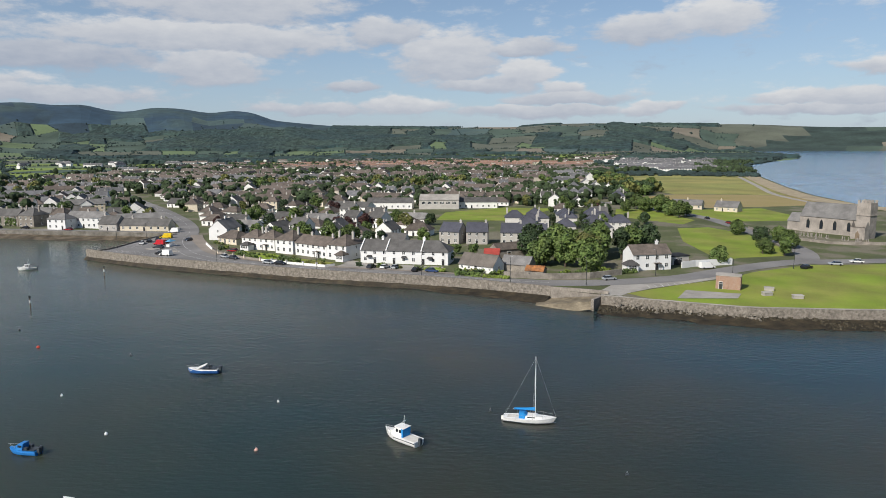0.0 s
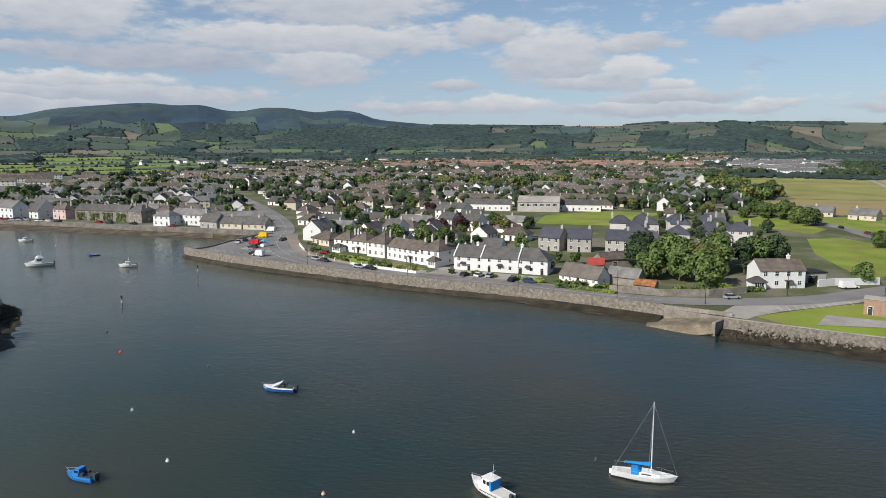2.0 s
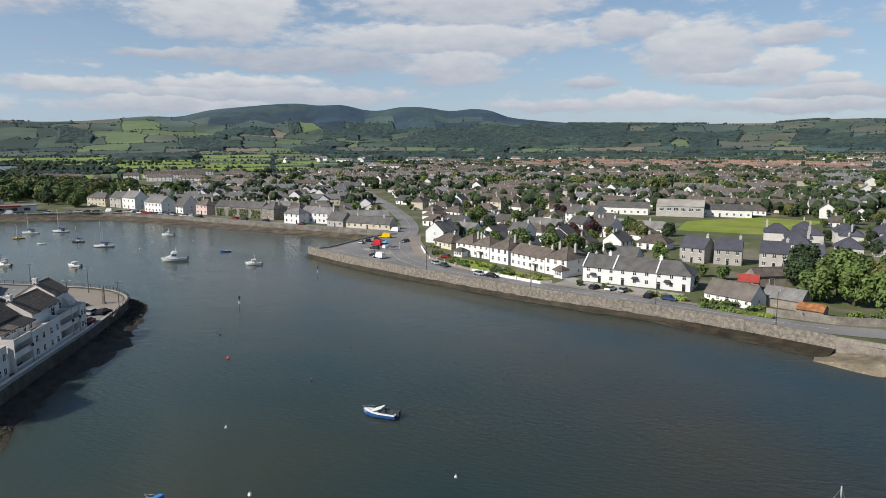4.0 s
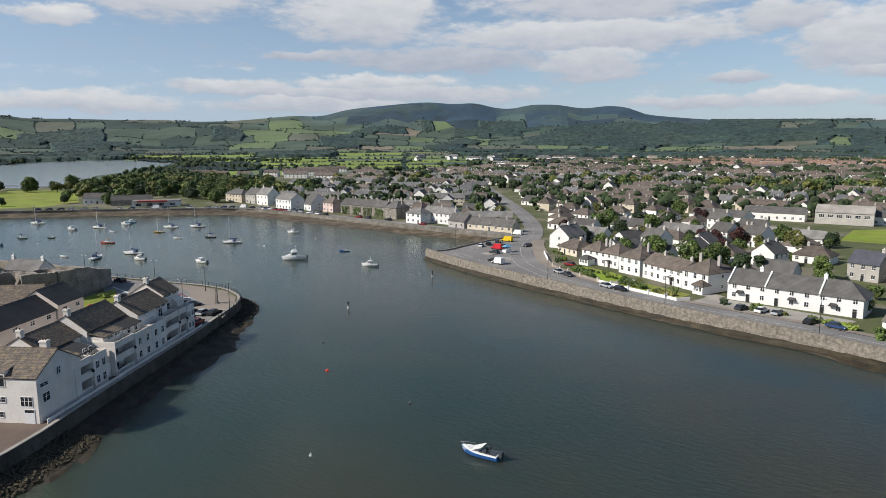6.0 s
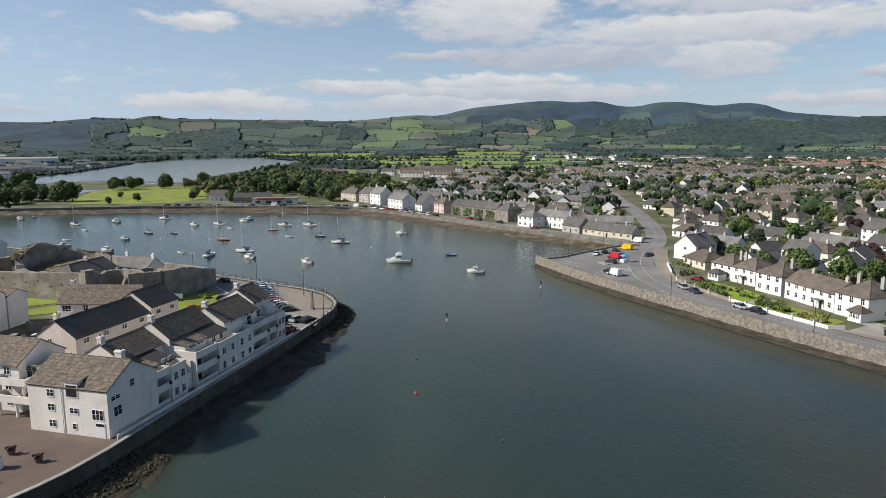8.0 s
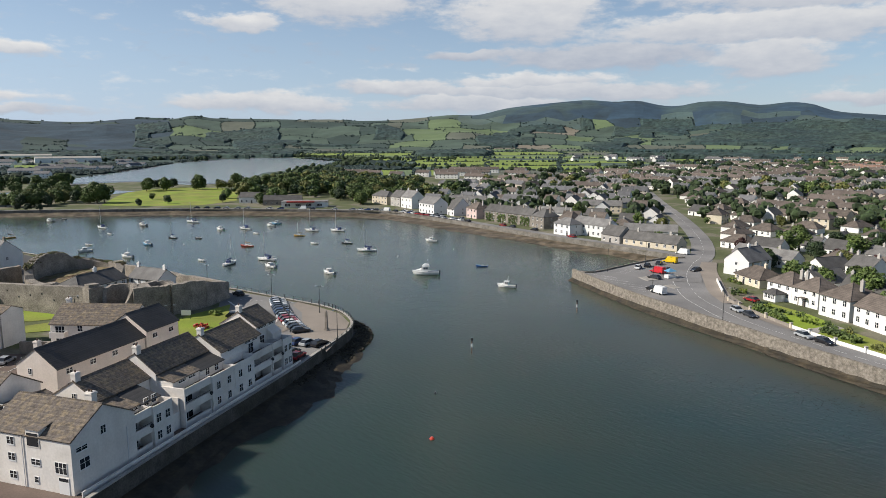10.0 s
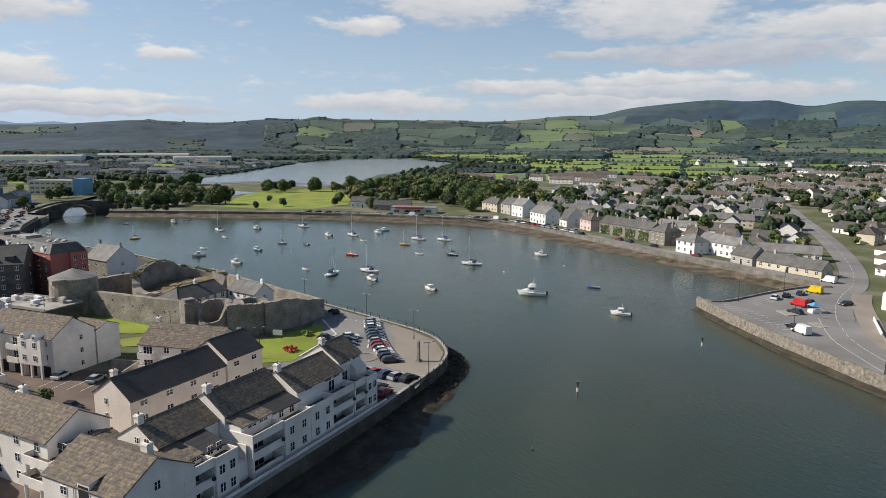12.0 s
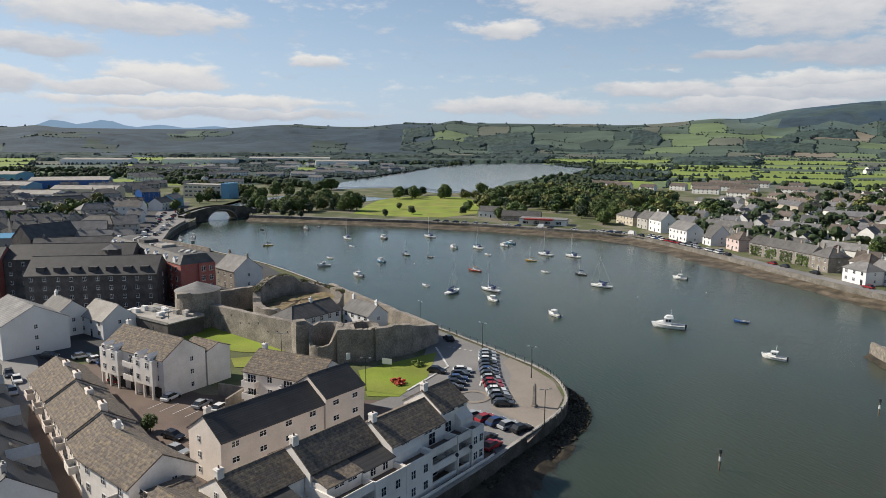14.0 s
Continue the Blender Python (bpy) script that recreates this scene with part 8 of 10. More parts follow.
for k, (x, y, w, d, h, a, m, lab) in enumerate(((-1080, 20, 60, 40, 9, 60, "gel_sky", "long pale blue industrial shed"), (-885, 84, 78, 36, 9, 78, "gel_blue", "large blue industrial shed"), (-846, 52, 34, 30, 7, 60, "gel_sky", "pale blue commercial shed"),
                                              (-745, 100, 60, 18, 8, 58, "cream", "cream commercial row with pale roof"), (-1700, 350, 160, 60, 11, 65, "trimw", "huge white factory shed"), (-1750, 560, 200, 60, 11, 68, "trimw", "long white factory building"),
                                              (-1800, 150, 150, 60, 10, 62, "gel_white", "white distribution shed with pale roof"), (-1500, 640, 120, 40, 9, 70, "trimw", "white industrial unit with pale roof"), (-705, 70, 38, 18, 7, 58, "white", "low white commercial building"))):
    t = thing("industrial_shed", lab, "shed")
    part("wall", body_geo(w, d, h, "gable", 3), m, t)
    part("roof", roof_geo(w, d, h, "gable", 3), "concrete", t)
    for q in range(6):
        part("door", door_mesh(3.2, 4.0, "iron"), None, t, at=Matrix.Translation((w * (q + 0.5) / 6, 0, 0)))
    t.matrix_basis = at(x, y, GROUND, a)


def make_bridge():
    t = thing("bridge", "old dark stone bridge with one wide round arch", "bridge")
    a, b = Vector((-516, 170)), Vector((-534, 224))
    L = (b - a).length
    n, r, rise = 24, 11.2, 7.4

    def crest(x):
        return 5.4 + 4.4 * max(0.0, 1 - ((x - L / 2) / (L / 2)) ** 2)

    xs = [0, L / 2 - r - 6] + [L / 2 - r * math.cos(math.pi * i / n) for i in range(n + 1)] + [L / 2 + r + 6, L]
    low = [-1, -1] + [rise * math.sin(math.pi * i / n) - 0.5 for i in range(n + 1)] + [-1, -1]
    g = Geo()
    for y in (-4.5, 4.5):
        for x0, z0, x1, z1 in zip(xs, low, xs[1:], low[1:]):
            g.add([(x0, y, z0), (x1, y, z1), (x1, y, crest(x1)), (x0, y, crest(x0))], [(0, 1, 2, 3) if y < 0 else (3, 2, 1, 0)])
    for x0, z0, x1, z1 in zip(xs[2:-2], low[2:-2], xs[3:-2], low[3:-2]):
        g.add([(x0, -4.5, z0), (x1, -4.5, z1), (x1, 4.5, z1), (x0, 4.5, z0)], [(3, 2, 1, 0)])
    part("arch", g, "dark_quay", t)
    for y in (-4.5, 4.1):
        k = len(xs)
        rows = [[(x, yy, crest(x) + dz) for x in xs] for yy, dz in ((y - 0.05, -0.1), (y - 0.05, 0.12), (y + 0.45, 0.12), (y + 0.45, -0.9))]
        pg = Geo()
        for p, q in zip(rows, rows[1:]):
            pg.add(p + q, [(i, i + 1, k + i + 1, k + i) for i in range(k - 1)])
        part("parapet", pg, "dark_quay", t)
    ring = [(L / 2 - rr_ * math.cos(math.pi * i / 20), (rise + rr_ - r) * math.sin(math.pi * i / 20) - 0.5) for rr_ in (r, r + 0.8) for i in range(21)]
    part("arch_ring", Geo().add([(x, -4.56, z) for x, z in ring], [(i, i + 1, 22 + i, 21 + i) for i in range(20)]), "castle", t, "paler ring of cut stone round the arch")
    k = len(xs)
    part("deck", Geo().add([(x, y, crest(x) - 0.9) for y in (-4.05, 4.1) for x in xs], [(i, i + 1, k + i + 1, k + i) for i in range(k - 1)]), "asphalt", t)
    front(t, a, b, 0)


make_bridge()

# quay furniture
lamp = make_lamp("dark street lamp with twin arms on the quay", 7.0, 0.9, True)
lamp.matrix_basis = at(-168, 176.5, G1, 20)
for x, y, a in ((-146, 174.5, 30), (-138, 158.2, 20), (-157, 139.6, 60), (-184, 130.5, 40), (-221, 112, 20), (-196, 174.5, 0), (-124, 160, 70)):
    copy_thing(lamp, at(x, y, G1, a))
pole = make_lamp("tall grey street lamp beside the road", 8.0, 1.6)
pole.matrix_basis = at(-61.5, 230.8, G1, 60)
for x, y, a in ((-111.4, 273, 60), (-107, 295.4, 60), (-87, 250.4, 60), (-24, 208.6, 60), (10, 194.4, 60), (36, 181.6, 60), (58, 177, 90), (84, 188.6, 90), (100, 171, 90), (134, 195, 90)):
    copy_thing(pole, at(x, y, G1, a))
ob_t = thing("monument", "dark stone obelisk on the promenade", "monument")
part("shaft", Geo().loft([[(-0.3, -0.3, 0.3), (0.3, -0.3, 0.3), (0.3, 0.3, 0.3), (-0.3, 0.3, 0.3)], [(-0.22, -0.22, 4.3), (0.22, -0.22, 4.3), (0.22, 0.22, 4.3), (-0.22, 0.22, 4.3)], [(-0.02, -0.02, 4.8), (0.02, -0.02, 4.8), (0.02, 0.02, 4.8), (-0.02, 0.02, 4.6)]]), "stonewall", ob_t)
part("plinth", Geo().box(-0.5, -0.5, 0, 0.5, 0.5, 0.3), "stonewall", ob_t)
ob_t.matrix_basis = at(-132.5, 164.5, G2, 20)
rail = thing("quay_railing", "dark iron railing along the quay edge", "railing")
rp = smoothed([(-119.2, 151), (-126.2, 166), (-132.4, 173), (-141.8, 178), (-152, 179.5), (-173, 178.5), (-193, 177), (-224, 172.5)], 6)
for (x0, y0), (x1, y1) in zip(rp, rp[1:]):
    part("rail", Geo().tube((x0, y0, 1.1), (x1, y1, 1.1), 0.04, sides=5).tube((x0, y0, 0.6), (x1, y1, 0.6), 0.03, sides=4), "iron", rail)
    part("post", Geo().box(x0 - 0.06, y0 - 0.06, 0, x0 + 0.06, y0 + 0.06, 1.2), "iron", rail)
rail.location.z = GROUND + 0.35
for x, y, w, m, lab in ((-157.5, 147.5, 3.4, "gel_red", "round bed of red flowers on the lawn"), (-166, 157, 3.0, "leaf_lime", "yellow-green flower bed by the castle")):
    tagged(part("flower_bed", shrub_geo(w, w * 0.7, 0.8, 5, 70, 0.28), m, None, at=at(x, y, G2)), lab, "flower bed")
sign = thing("information_sign", "white information sign on two posts", "sign")
part("panel", Geo().box(-1.2, -0.05, 0.9, 1.2, 0.05, 2.2), "trimw", sign)
for x in (-1.0, 1.0):
    part("post", Geo().box(x - 0.06, -0.06, 0, x + 0.06, 0.06, 1.0), "iron", sign)
sign.matrix_basis = at(-168, 150, G2, 40)
boulders("boulders", [(-150, 179.5), (-140, 178), (-132, 173.5), (-126.5, 166), (-121, 153), (-116, 140)], 4.2, 1300, 5, "dark weedy boulders round the quay tip", 0.15, 0.6, 0.8)
boulders("boulders", [(-99, 96), (-97, 90), (-94.5, 82), (-92.5, 70)], 6.0, 1500, 6, "brown weedy rubble below the quay wall", 0.12, 0.5, 1.0, "weedy_rubble")

# cars on the near bank
rr = random.Random(3)
for k in range(14):
    f = k / 13
    park(("silver", "silver", "white", "black", "navy", "blue", "black", "silver", "red", "red", "white", "silver", "black", "navy")[k], -164.5 + 28.5 * f, 175.6 - 15.9 * f - 1.2 * math.sin(f * 3.1), 62 + rr.uniform(-3, 3))
for k in range(5):
    park(("white", "navy", "blue", "black", "navy")[k], -156.8 + 2.1 * k, 163.4 - 1.9 * k, 62 + rr.uniform(-3, 3))
for k, (x, y) in enumerate(((-134, 151.2), (-131.6, 152.3), (-129.3, 153.2), (-126.9, 154.1), (-124.5, 155.2))):
    park(("silver", "red", "blue", "silver", "black")[k], x, y, 25 + 90 - 20)
for k, x, y, a in (("red", -121.6, 146.6, 110), ("navy", -124.4, 147.6, 110), ("black", -159.5, 158.3, 40), ("black", -180, 174, 170), ("white", -172.5, 104.0, 128), ("silver", -165.5, 108.5, 128), ("white", -161.8, 111.2, 128), ("red", -188, 95.8, 30),
                   ("white", -211, 90.6, 100), ("white", -206.6, 93.5, 100), ("blue", -203.5, 95.2, 100), ("navy", -209, 97, 100), ("silver", -200.5, 97.6, 100), ("white", -199.6, 77.5, 5), ("silver", -192, 76.8, 5), ("navy", -205, 76, 5),
                   ("black", -152.8, 101, 30), ("silver", -146.5, 100.5, 30), ("white", -172, 75.5, 5), ("navy", -215, 84, 60)):
    park(k, x, y, a)
rr = random.Random(12)
for k in range(26):
    f = k / 25
    park(rr.choice(("white", "silver", "black", "navy", "red", "blue", "wvan")), -425 - 130 * f + rr.uniform(-3, 3), 134 + 35 * f + (6 if k % 2 else -2) + rr.uniform(-1.5, 1.5), 160 + rr.uniform(-8, 8) + 90 * (k % 3 == 0))

# ---- boats, buoys and marks ----
def moor(ob, x, y, a, z=0.0):
    ob.matrix_basis = at(x, y, z, a)
    return ob


moor(make_yacht("white sailing yacht with bright blue sail cover and sprayhood", 8.6, "gel_white", "canvas_blue", 10.2), 21.3, 86.2, -17)
moor(make_cabin_boat("small white fishing boat with wheelhouse and blue cover", 7.0, canvas="canvas_blue"), 0.4, 81.2, 135)
moor(make_speedboat("white and blue speedboat with two dark outboards", 6.3), -38.0, 116.8, 174)
moor(make_speedboat("bright blue cuddy speedboat with dark seats", 4.9, "gel_cobalt", "gel_cobalt", True), -55.1, 82.3, 165)
moor(make_open_boat("white dinghy at a mooring", 3.6, "gel_white", True), -41.5, 66.5, 150)
Y2 = moor(make_yacht("white sailing yacht with navy sail cover", 8.8, "gel_white", "canvas_navy", 11.0), -220.4, 267.8, 205)
moor(make_yacht("small red-hulled sailing boat with tan cover", 6.6, "gel_red", "canvas_tan", 8.5, False), -272, 244, 200)
Y4 = moor(make_yacht("small yellow sailing boat at a mooring", 5.4, "gel_yellow", "canvas_tan", 6.5, False), -280, 281, 215)
Y5 = moor(make_yacht("dark blue sailing dinghy with bare mast", 5.6, "gel_dark", "canvas_navy", 6.8, False), -243, 278, 200)
moor(make_cabin_boat("large white motor cruiser with flybridge", 9.6, fly=True), -167, 243, 216)
C2 = moor(make_cabin_boat("small white fishing boat with cabin", 6.2), -132.6, 242.7, 200)
C3 = moor(make_cabin_boat("white cabin motor boat with dark outboard", 6.0, mast=False), -195.2, 223, 178)
C4 = moor(make_cabin_boat("blue and cream cabin motor boat", 5.8, "gel_sky", "gel_white", mast=False), -312, 219, 190)
C5 = moor(make_cabin_boat("dull grey motor boat with cabin", 6.4, "gel_grey", "gel_white", mast=False), -382, 255, 190)
moor(make_open_boat("bright blue rowing boat at a mooring", 4.6, "gel_blue"), -160, 268, 210)
R2 = moor(make_open_boat("white rowing dinghy at a mooring", 4.4, "gel_white"), -254, 268, 195)
R3 = moor(make_open_boat("dark open boat at a mooring", 4.6, "gel_dark"), -312, 245, 185)
for src, x, y, a in ((Y2, -390, 236, 190), (Y2, -374, 281, 195), (Y2, -290, 298, 200), (Y2, -279, 306, 200), (Y2, -240, 213, 110), (Y2, -236, 227, 190), (Y5, -323, 238, 200), (Y4, -386, 189, 280), (Y2, -324, 281, 190),
                     (C3, -332, 271, 190), (C3, -314, 192, 260), (C2, -286, 196, 190), (C3, -324, 298, 195), (C3, -222, 218, 190), (C2, -216, 307, 200), (C5, -443, 231, 190), (C4, -329, 306, 200),
                     (R2, -332, 202, 190), (R2, -361, 226, 190), (R2, -304, 273, 190), (R3, -450, 242, 190), (R3, -453, 206, 200), (R2, -255, 210, 190), (C3, -413, 150, 160), (C2, -428, 153, 150), (C3, -438, 162, 160), (R2, -405, 149, 200), (C5, -420, 158, 160), (R3, -396, 147, 180)):
    copy_thing(src, at(x, y, 0, a + (x * 7 + y * 3) % 17 - 8))


def make_buoy(label, m, r=0.28, top=False):
    t = thing("mooring_buoy", label, "buoy", "mooring buoys")
    part("float", Geo().tube((0, 0, -0.15), (0, 0, 0.1), r * 0.7, r, 10).tube((0, 0, 0.1), (0, 0, 0.4), r, r * 0.45, 10), m, t)
    part("ring", Geo().tube((0, 0, 0.38), (0, 0, 0.55), 0.05, sides=6), "galv", t)
    return t


W = make_buoy("white round mooring buoy", "gel_white", 0.23)
W.matrix_basis = at(-20.8, 99.1, 0)
for x, y in ((-60.4, 106.3), (-200.5, 266), (-193, 294), (-300, 230)):
    copy_thing(W, at(x, y, 0))
moor(make_buoy("pale pink mooring buoy", "buoy_pink", 0.3), -21.2, 79.8, 0)
moor(make_buoy("bright red round mooring buoy", "buoy_red", 0.42), -79.7, 138.6, 0)
moor(make_buoy("white and green mooring buoy", "gel_white", 0.3), -45.7, 88.0, 0)
D = make_buoy("small dark mooring buoy", "gel_dark", 0.28)
D.matrix_basis = at(-56.5, 129.9, 0)
for x, y in ((-91.6, 154.4), (30.5, 66.8), (15.6, 91.1)):
    copy_thing(D, at(x, y, 0))


def make_mark(label):
    t = thing("channel_marker", label, "marker post")
    part("post", Geo().tube((0, 0, -2), (0, 0, 3.3), 0.16, 0.14, 8), "wood", t)
    part("band", Geo().tube((0, 0, 1.5), (0, 0, 2.3), 0.2, 0.19, 8), "trimw", t, "white band")
    part("topmark", Geo().tube((0, 0, 2.9), (0, 0, 3.6), 0.3, 0.26, 8), "iron", t, "dark top mark")
    return t


moor(make_mark("tall wooden channel post with white band and top mark"), -100.7, 178.8, 0)
moor(make_mark("slim green channel post in the water"), -99.2, 226.8, 0)

# ---- the town behind the far bank ----
TPL = {}


def tpl(key, **kw):
    TPL[key] = [make_house(**kw), False]


tpl("bung_brown", label="white bungalow with hipped brown tiled roof", w=12, d=9, h=2.8, roof="hip", pitch=32, wall="white", tile="brown", floors=1, cols=4, chims=(0.3,), back=False, ends=False)
tpl("bung_grey", label="white bungalow with grey slate roof", w=12, d=9, h=2.8, roof="gable", pitch=36, wall="white", tile="slate", floors=1, cols=4, chims=(0.9,), back=False, ends=False)
tpl("semi_brown", label="cream semi-detached house with brown tiled roof", w=10, d=8, h=5.2, roof="hip", pitch=34, wall="cream", tile="brown", floors=2, cols=3, chims=(0.5,), back=False, ends=False)
tpl("semi_white", label="white two-storey house with brown gabled roof", w=9, d=8, h=5.2, roof="gable", pitch=36, wall="white", tile="brown", floors=2, cols=3, chims=(0.9,), back=False, ends=False)
tpl("slate_white", label="white two-storey house with slate roof", w=9, d=8, h=5.2, roof="gable", pitch=38, wall="white", tile="slate", floors=2, cols=3, chims=(0.1, 0.9), back=False, ends=False)
tpl("terr_slate", label="row of cream cottages under one slate roof", w=26, d=7.5, h=4.6, roof="gable", pitch=38, wall="cream", tile="greyslate", floors=2, cols=8, chims=(0.05, 0.35, 0.65, 0.95), back=False, ends=False, category="terraced house")
tpl("terr_grey", label="row of white cottages under a grey roof", w=24, d=7.5, h=3.2, roof="gable", pitch=36, wall="white", tile="greyslate", floors=1, cols=8, chims=(0.3, 0.7), back=False, ends=False, category="terraced house")
tpl("estate_blue", label="pale estate house with blue slate hipped roof", w=9.5, d=8.5, h=5.2, roof="hip", pitch=36, wall="pale", tile="blueslate", floors=2, cols=3, chims=(0.9,), back=False, ends=False)
tpl("terr_brown", label="row of cream houses under a brown tiled roof", w=30, d=8, h=5.2, roof="gable", pitch=34, wall="cream", tile="brown", floors=2, cols=9, chims=(0.1, 0.5, 0.9), back=False, ends=False, category="terraced house")
tpl("dark_town", label="grey town house with dark slate roof", w=11, d=9, h=6.4, roof="gable", pitch=38, wall="greyrend", tile="slate", floors=2, cols=3, chims=(0.1, 0.9), back=False, ends=False)


FAR = Geo()
FAR_MATS = ["d_white", "d_cream", "d_grey", "d_slate", "d_brown", "d_terra", "glass"]
NEAR_HOUSES = [0]


def far_house(x, y, a, w, d, h, pitch, wall, tile, roof="gable", cols=3, floors=2, stacks=1):
    """A house too far off to be a thing of its own: walls, roof, chimneys and windows, joined to the rest."""
    rise = math.tan(radians(pitch)) * d / 2
    g = Geo()
    g.join(body_geo(w, d, h, roof, rise), wall)
    g.join(roof_geo(w, d, h, roof, rise), tile)
    for k in range(stacks):
        g.join(chimney_geo(w * (k + 0.5) / stacks, d / 2, h + rise * 0.5, h + rise + 1.1, pots=0), 2)
    for f in range(floors):
        for c in range(cols):
            cx, z = w * (c + 0.5) / cols, f * h / floors + 0.9
            g.add([(cx - 0.5, -0.05, z), (cx + 0.5, -0.05, z), (cx + 0.5, -0.05, z + 1.3), (cx - 0.5, -0.05, z + 1.3)], [(0, 1, 2, 3)], 6)
    FAR.join(g.moved(at(x, y, land_height(x, y), a)))


FAR_KIND = {"bung_brown": (12, 9, 2.8, 32, 0, 4, "hip", 4, 1, 1), "bung_grey": (12, 9, 2.8, 36, 0, 3, "gable", 4, 1, 1), "semi_brown": (10, 8, 5.2, 34, 1, 4, "hip", 3, 2, 1), "semi_white": (9, 8, 5.2, 36, 0, 4, "gable", 3, 2, 1),
            "slate_white": (9, 8, 5.2, 38, 0, 3, "gable", 3, 2, 2), "terr_slate": (26, 7.5, 4.6, 38, 1, 3, "gable", 8, 2, 4), "terr_grey": (24, 7.5, 3.2, 36, 0, 3, "gable", 8, 1, 2), "estate_blue": (9.5, 8.5, 5.2, 36, 0, 3, "hip", 3, 2, 1),
            "terr_brown": (30, 8, 5.2, 34, 1, 4, "gable", 9, 2, 3), "dark_town": (11, 9, 6.4, 38, 2, 3, "gable", 3, 2, 2)}


def settle(key, x, y, a):
    t, used = TPL[key]
    if used and (math.hypot(x + 8, y - 35) > 470 or NEAR_HOUSES[0] > 215):
        w, d, h, pitch, wall, tile, roof, cols, floors, stacks = FAR_KIND[key]
        return far_house(x, y, a, w, d, h, pitch, wall, tile, roof, cols, floors, stacks)
    NEAR_HOUSES[0] += 1
    m = at(x, y, land_height(x, y), a)
    if not used:
        TPL[key][1] = True
        t.matrix_basis = m
        return t
    return copy_thing(t, m)


TAKEN, GARDEN, NEAR_TREES = [], [], [0]
for ob in list(scene.objects):
    if ob.parent is None and ob.type == "EMPTY" and ob.get("category") not in (None, "car", "van"):
        kids = [k for k in ob.children if k.name.startswith("wall")]
        if kids:
            bb = [ob.matrix_basis @ Vector(c) for c in kids[0].bound_box]
            cx, cy = sum(p.x for p in bb) / 8, sum(p.y for p in bb) / 8
            TAKEN.append((cx, cy, max((Vector((p.x, p.y)) - Vector((cx, cy))).length for p in bb)))
ROADS = [smoothed(l, 6) for l in (QUAY_ROAD, NORTH_STREET, CHURCH_ROAD, STRAND_ROAD)]
OPEN = [
    [(118, 205), (128, 212), (150, 218), (168, 282), (162, 312), (140, 308), (122, 262)], [(145, 415), (172, 405), (172, 335), (150, 318), (128, 366)],
    [(24, 358), (70, 348), (114, 420), (78, 436), (33, 408)], [(182, 325), (340, 320), (345, 500), (480, 850), (470, 895), (290, 895), (220, 700), (190, 500)],
    [(-122, 262), (-48, 220), (-40, 230), (-60, 252), (-80, 300), (-92, 322), (-104, 322)], [(-60, 258), (-20, 232), (-18, 216), (-40, 226), (-64, 248)]]


def free(x, y, r):
    if any((x - a) ** 2 + (y - b) ** 2 < (r + c) ** 2 * 0.8 for a, b, c in TAKEN):
        return False
    if any(inside((x, y), p) for p in OPEN) or inside((x, y), SEA):
        return False
    return all((x - a) ** 2 + (y - b) ** 2 > (r * 0.8 + 4) ** 2 for line in ROADS for a, b in line)


def zone(poly, turn, row_gap, gap, keys, prob, seed, jitter=6, trees=0.5):
    """Rows of houses over a stretch of the plan, back to back, with garden trees between."""
    rr = random.Random(seed)
    xs, ys = [p[0] for p in poly], [p[1] for p in poly]
    cx, cy = sum(xs) / len(xs), sum(ys) / len(ys)
    R = max(math.hypot(x - cx, y - cy) for x, y in poly)
    c, s = math.cos(radians(turn)), math.sin(radians(turn))
    v, k = -R, 0
    while v < R:
        u = -R + rr.uniform(0, gap)
        flip = k % 2
        bend = rr.uniform(-5, 5)
        while u < R:
            key = keys[rr.randrange(len(keys))]
            t = TPL[key][0]
            w = 30 if key == "terr_brown" else 26 if key.startswith("terr") else 12
            x, y = cx + c * (u + w / 2) - s * v, cy + s * (u + w / 2) + c * v
            if inside((x, y), poly) and rr.random() < prob and free(x, y, w * 0.42 + 1):
                a = turn + bend + rr.uniform(-jitter, jitter) + (180 if flip else 0) * (rr.random() < 0.35)
                if w < 20 and rr.random() < 0.38:
                    a += 90
                ca, sa = math.cos(radians(a)), math.sin(radians(a))
                settle(key, x - ca * w / 2 + sa * 4, y - sa * w / 2 - ca * 4, a)
                TAKEN.append((x, y, w * 0.45))
            for _ in range(int(trees) + (rr.random() < trees % 1)):
                tx, ty = x - s * row_gap * 0.5 + rr.uniform(-9, 9), y + c * row_gap * 0.5 + rr.uniform(-9, 9)
                if inside((tx, ty), poly) and free(tx, ty, 1.5):
                    if math.hypot(tx + 8, ty - 35) > 420 or NEAR_TREES[0] > 215:
                        GARDEN.append((tx, ty))
                    else:
                        NEAR_TREES[0] += 1
                        plant(rr.choice((0, 1, 2, 2, 3, 5, 5, 6, 4, 7)), tx, ty, rr.uniform(0.55, 0.95), rr.uniform(0, 360), land_height(tx, ty))
            u += w + rr.uniform(1.5, gap - 8)
        v += row_gap * rr.uniform(0.9, 1.15)
        k += 1


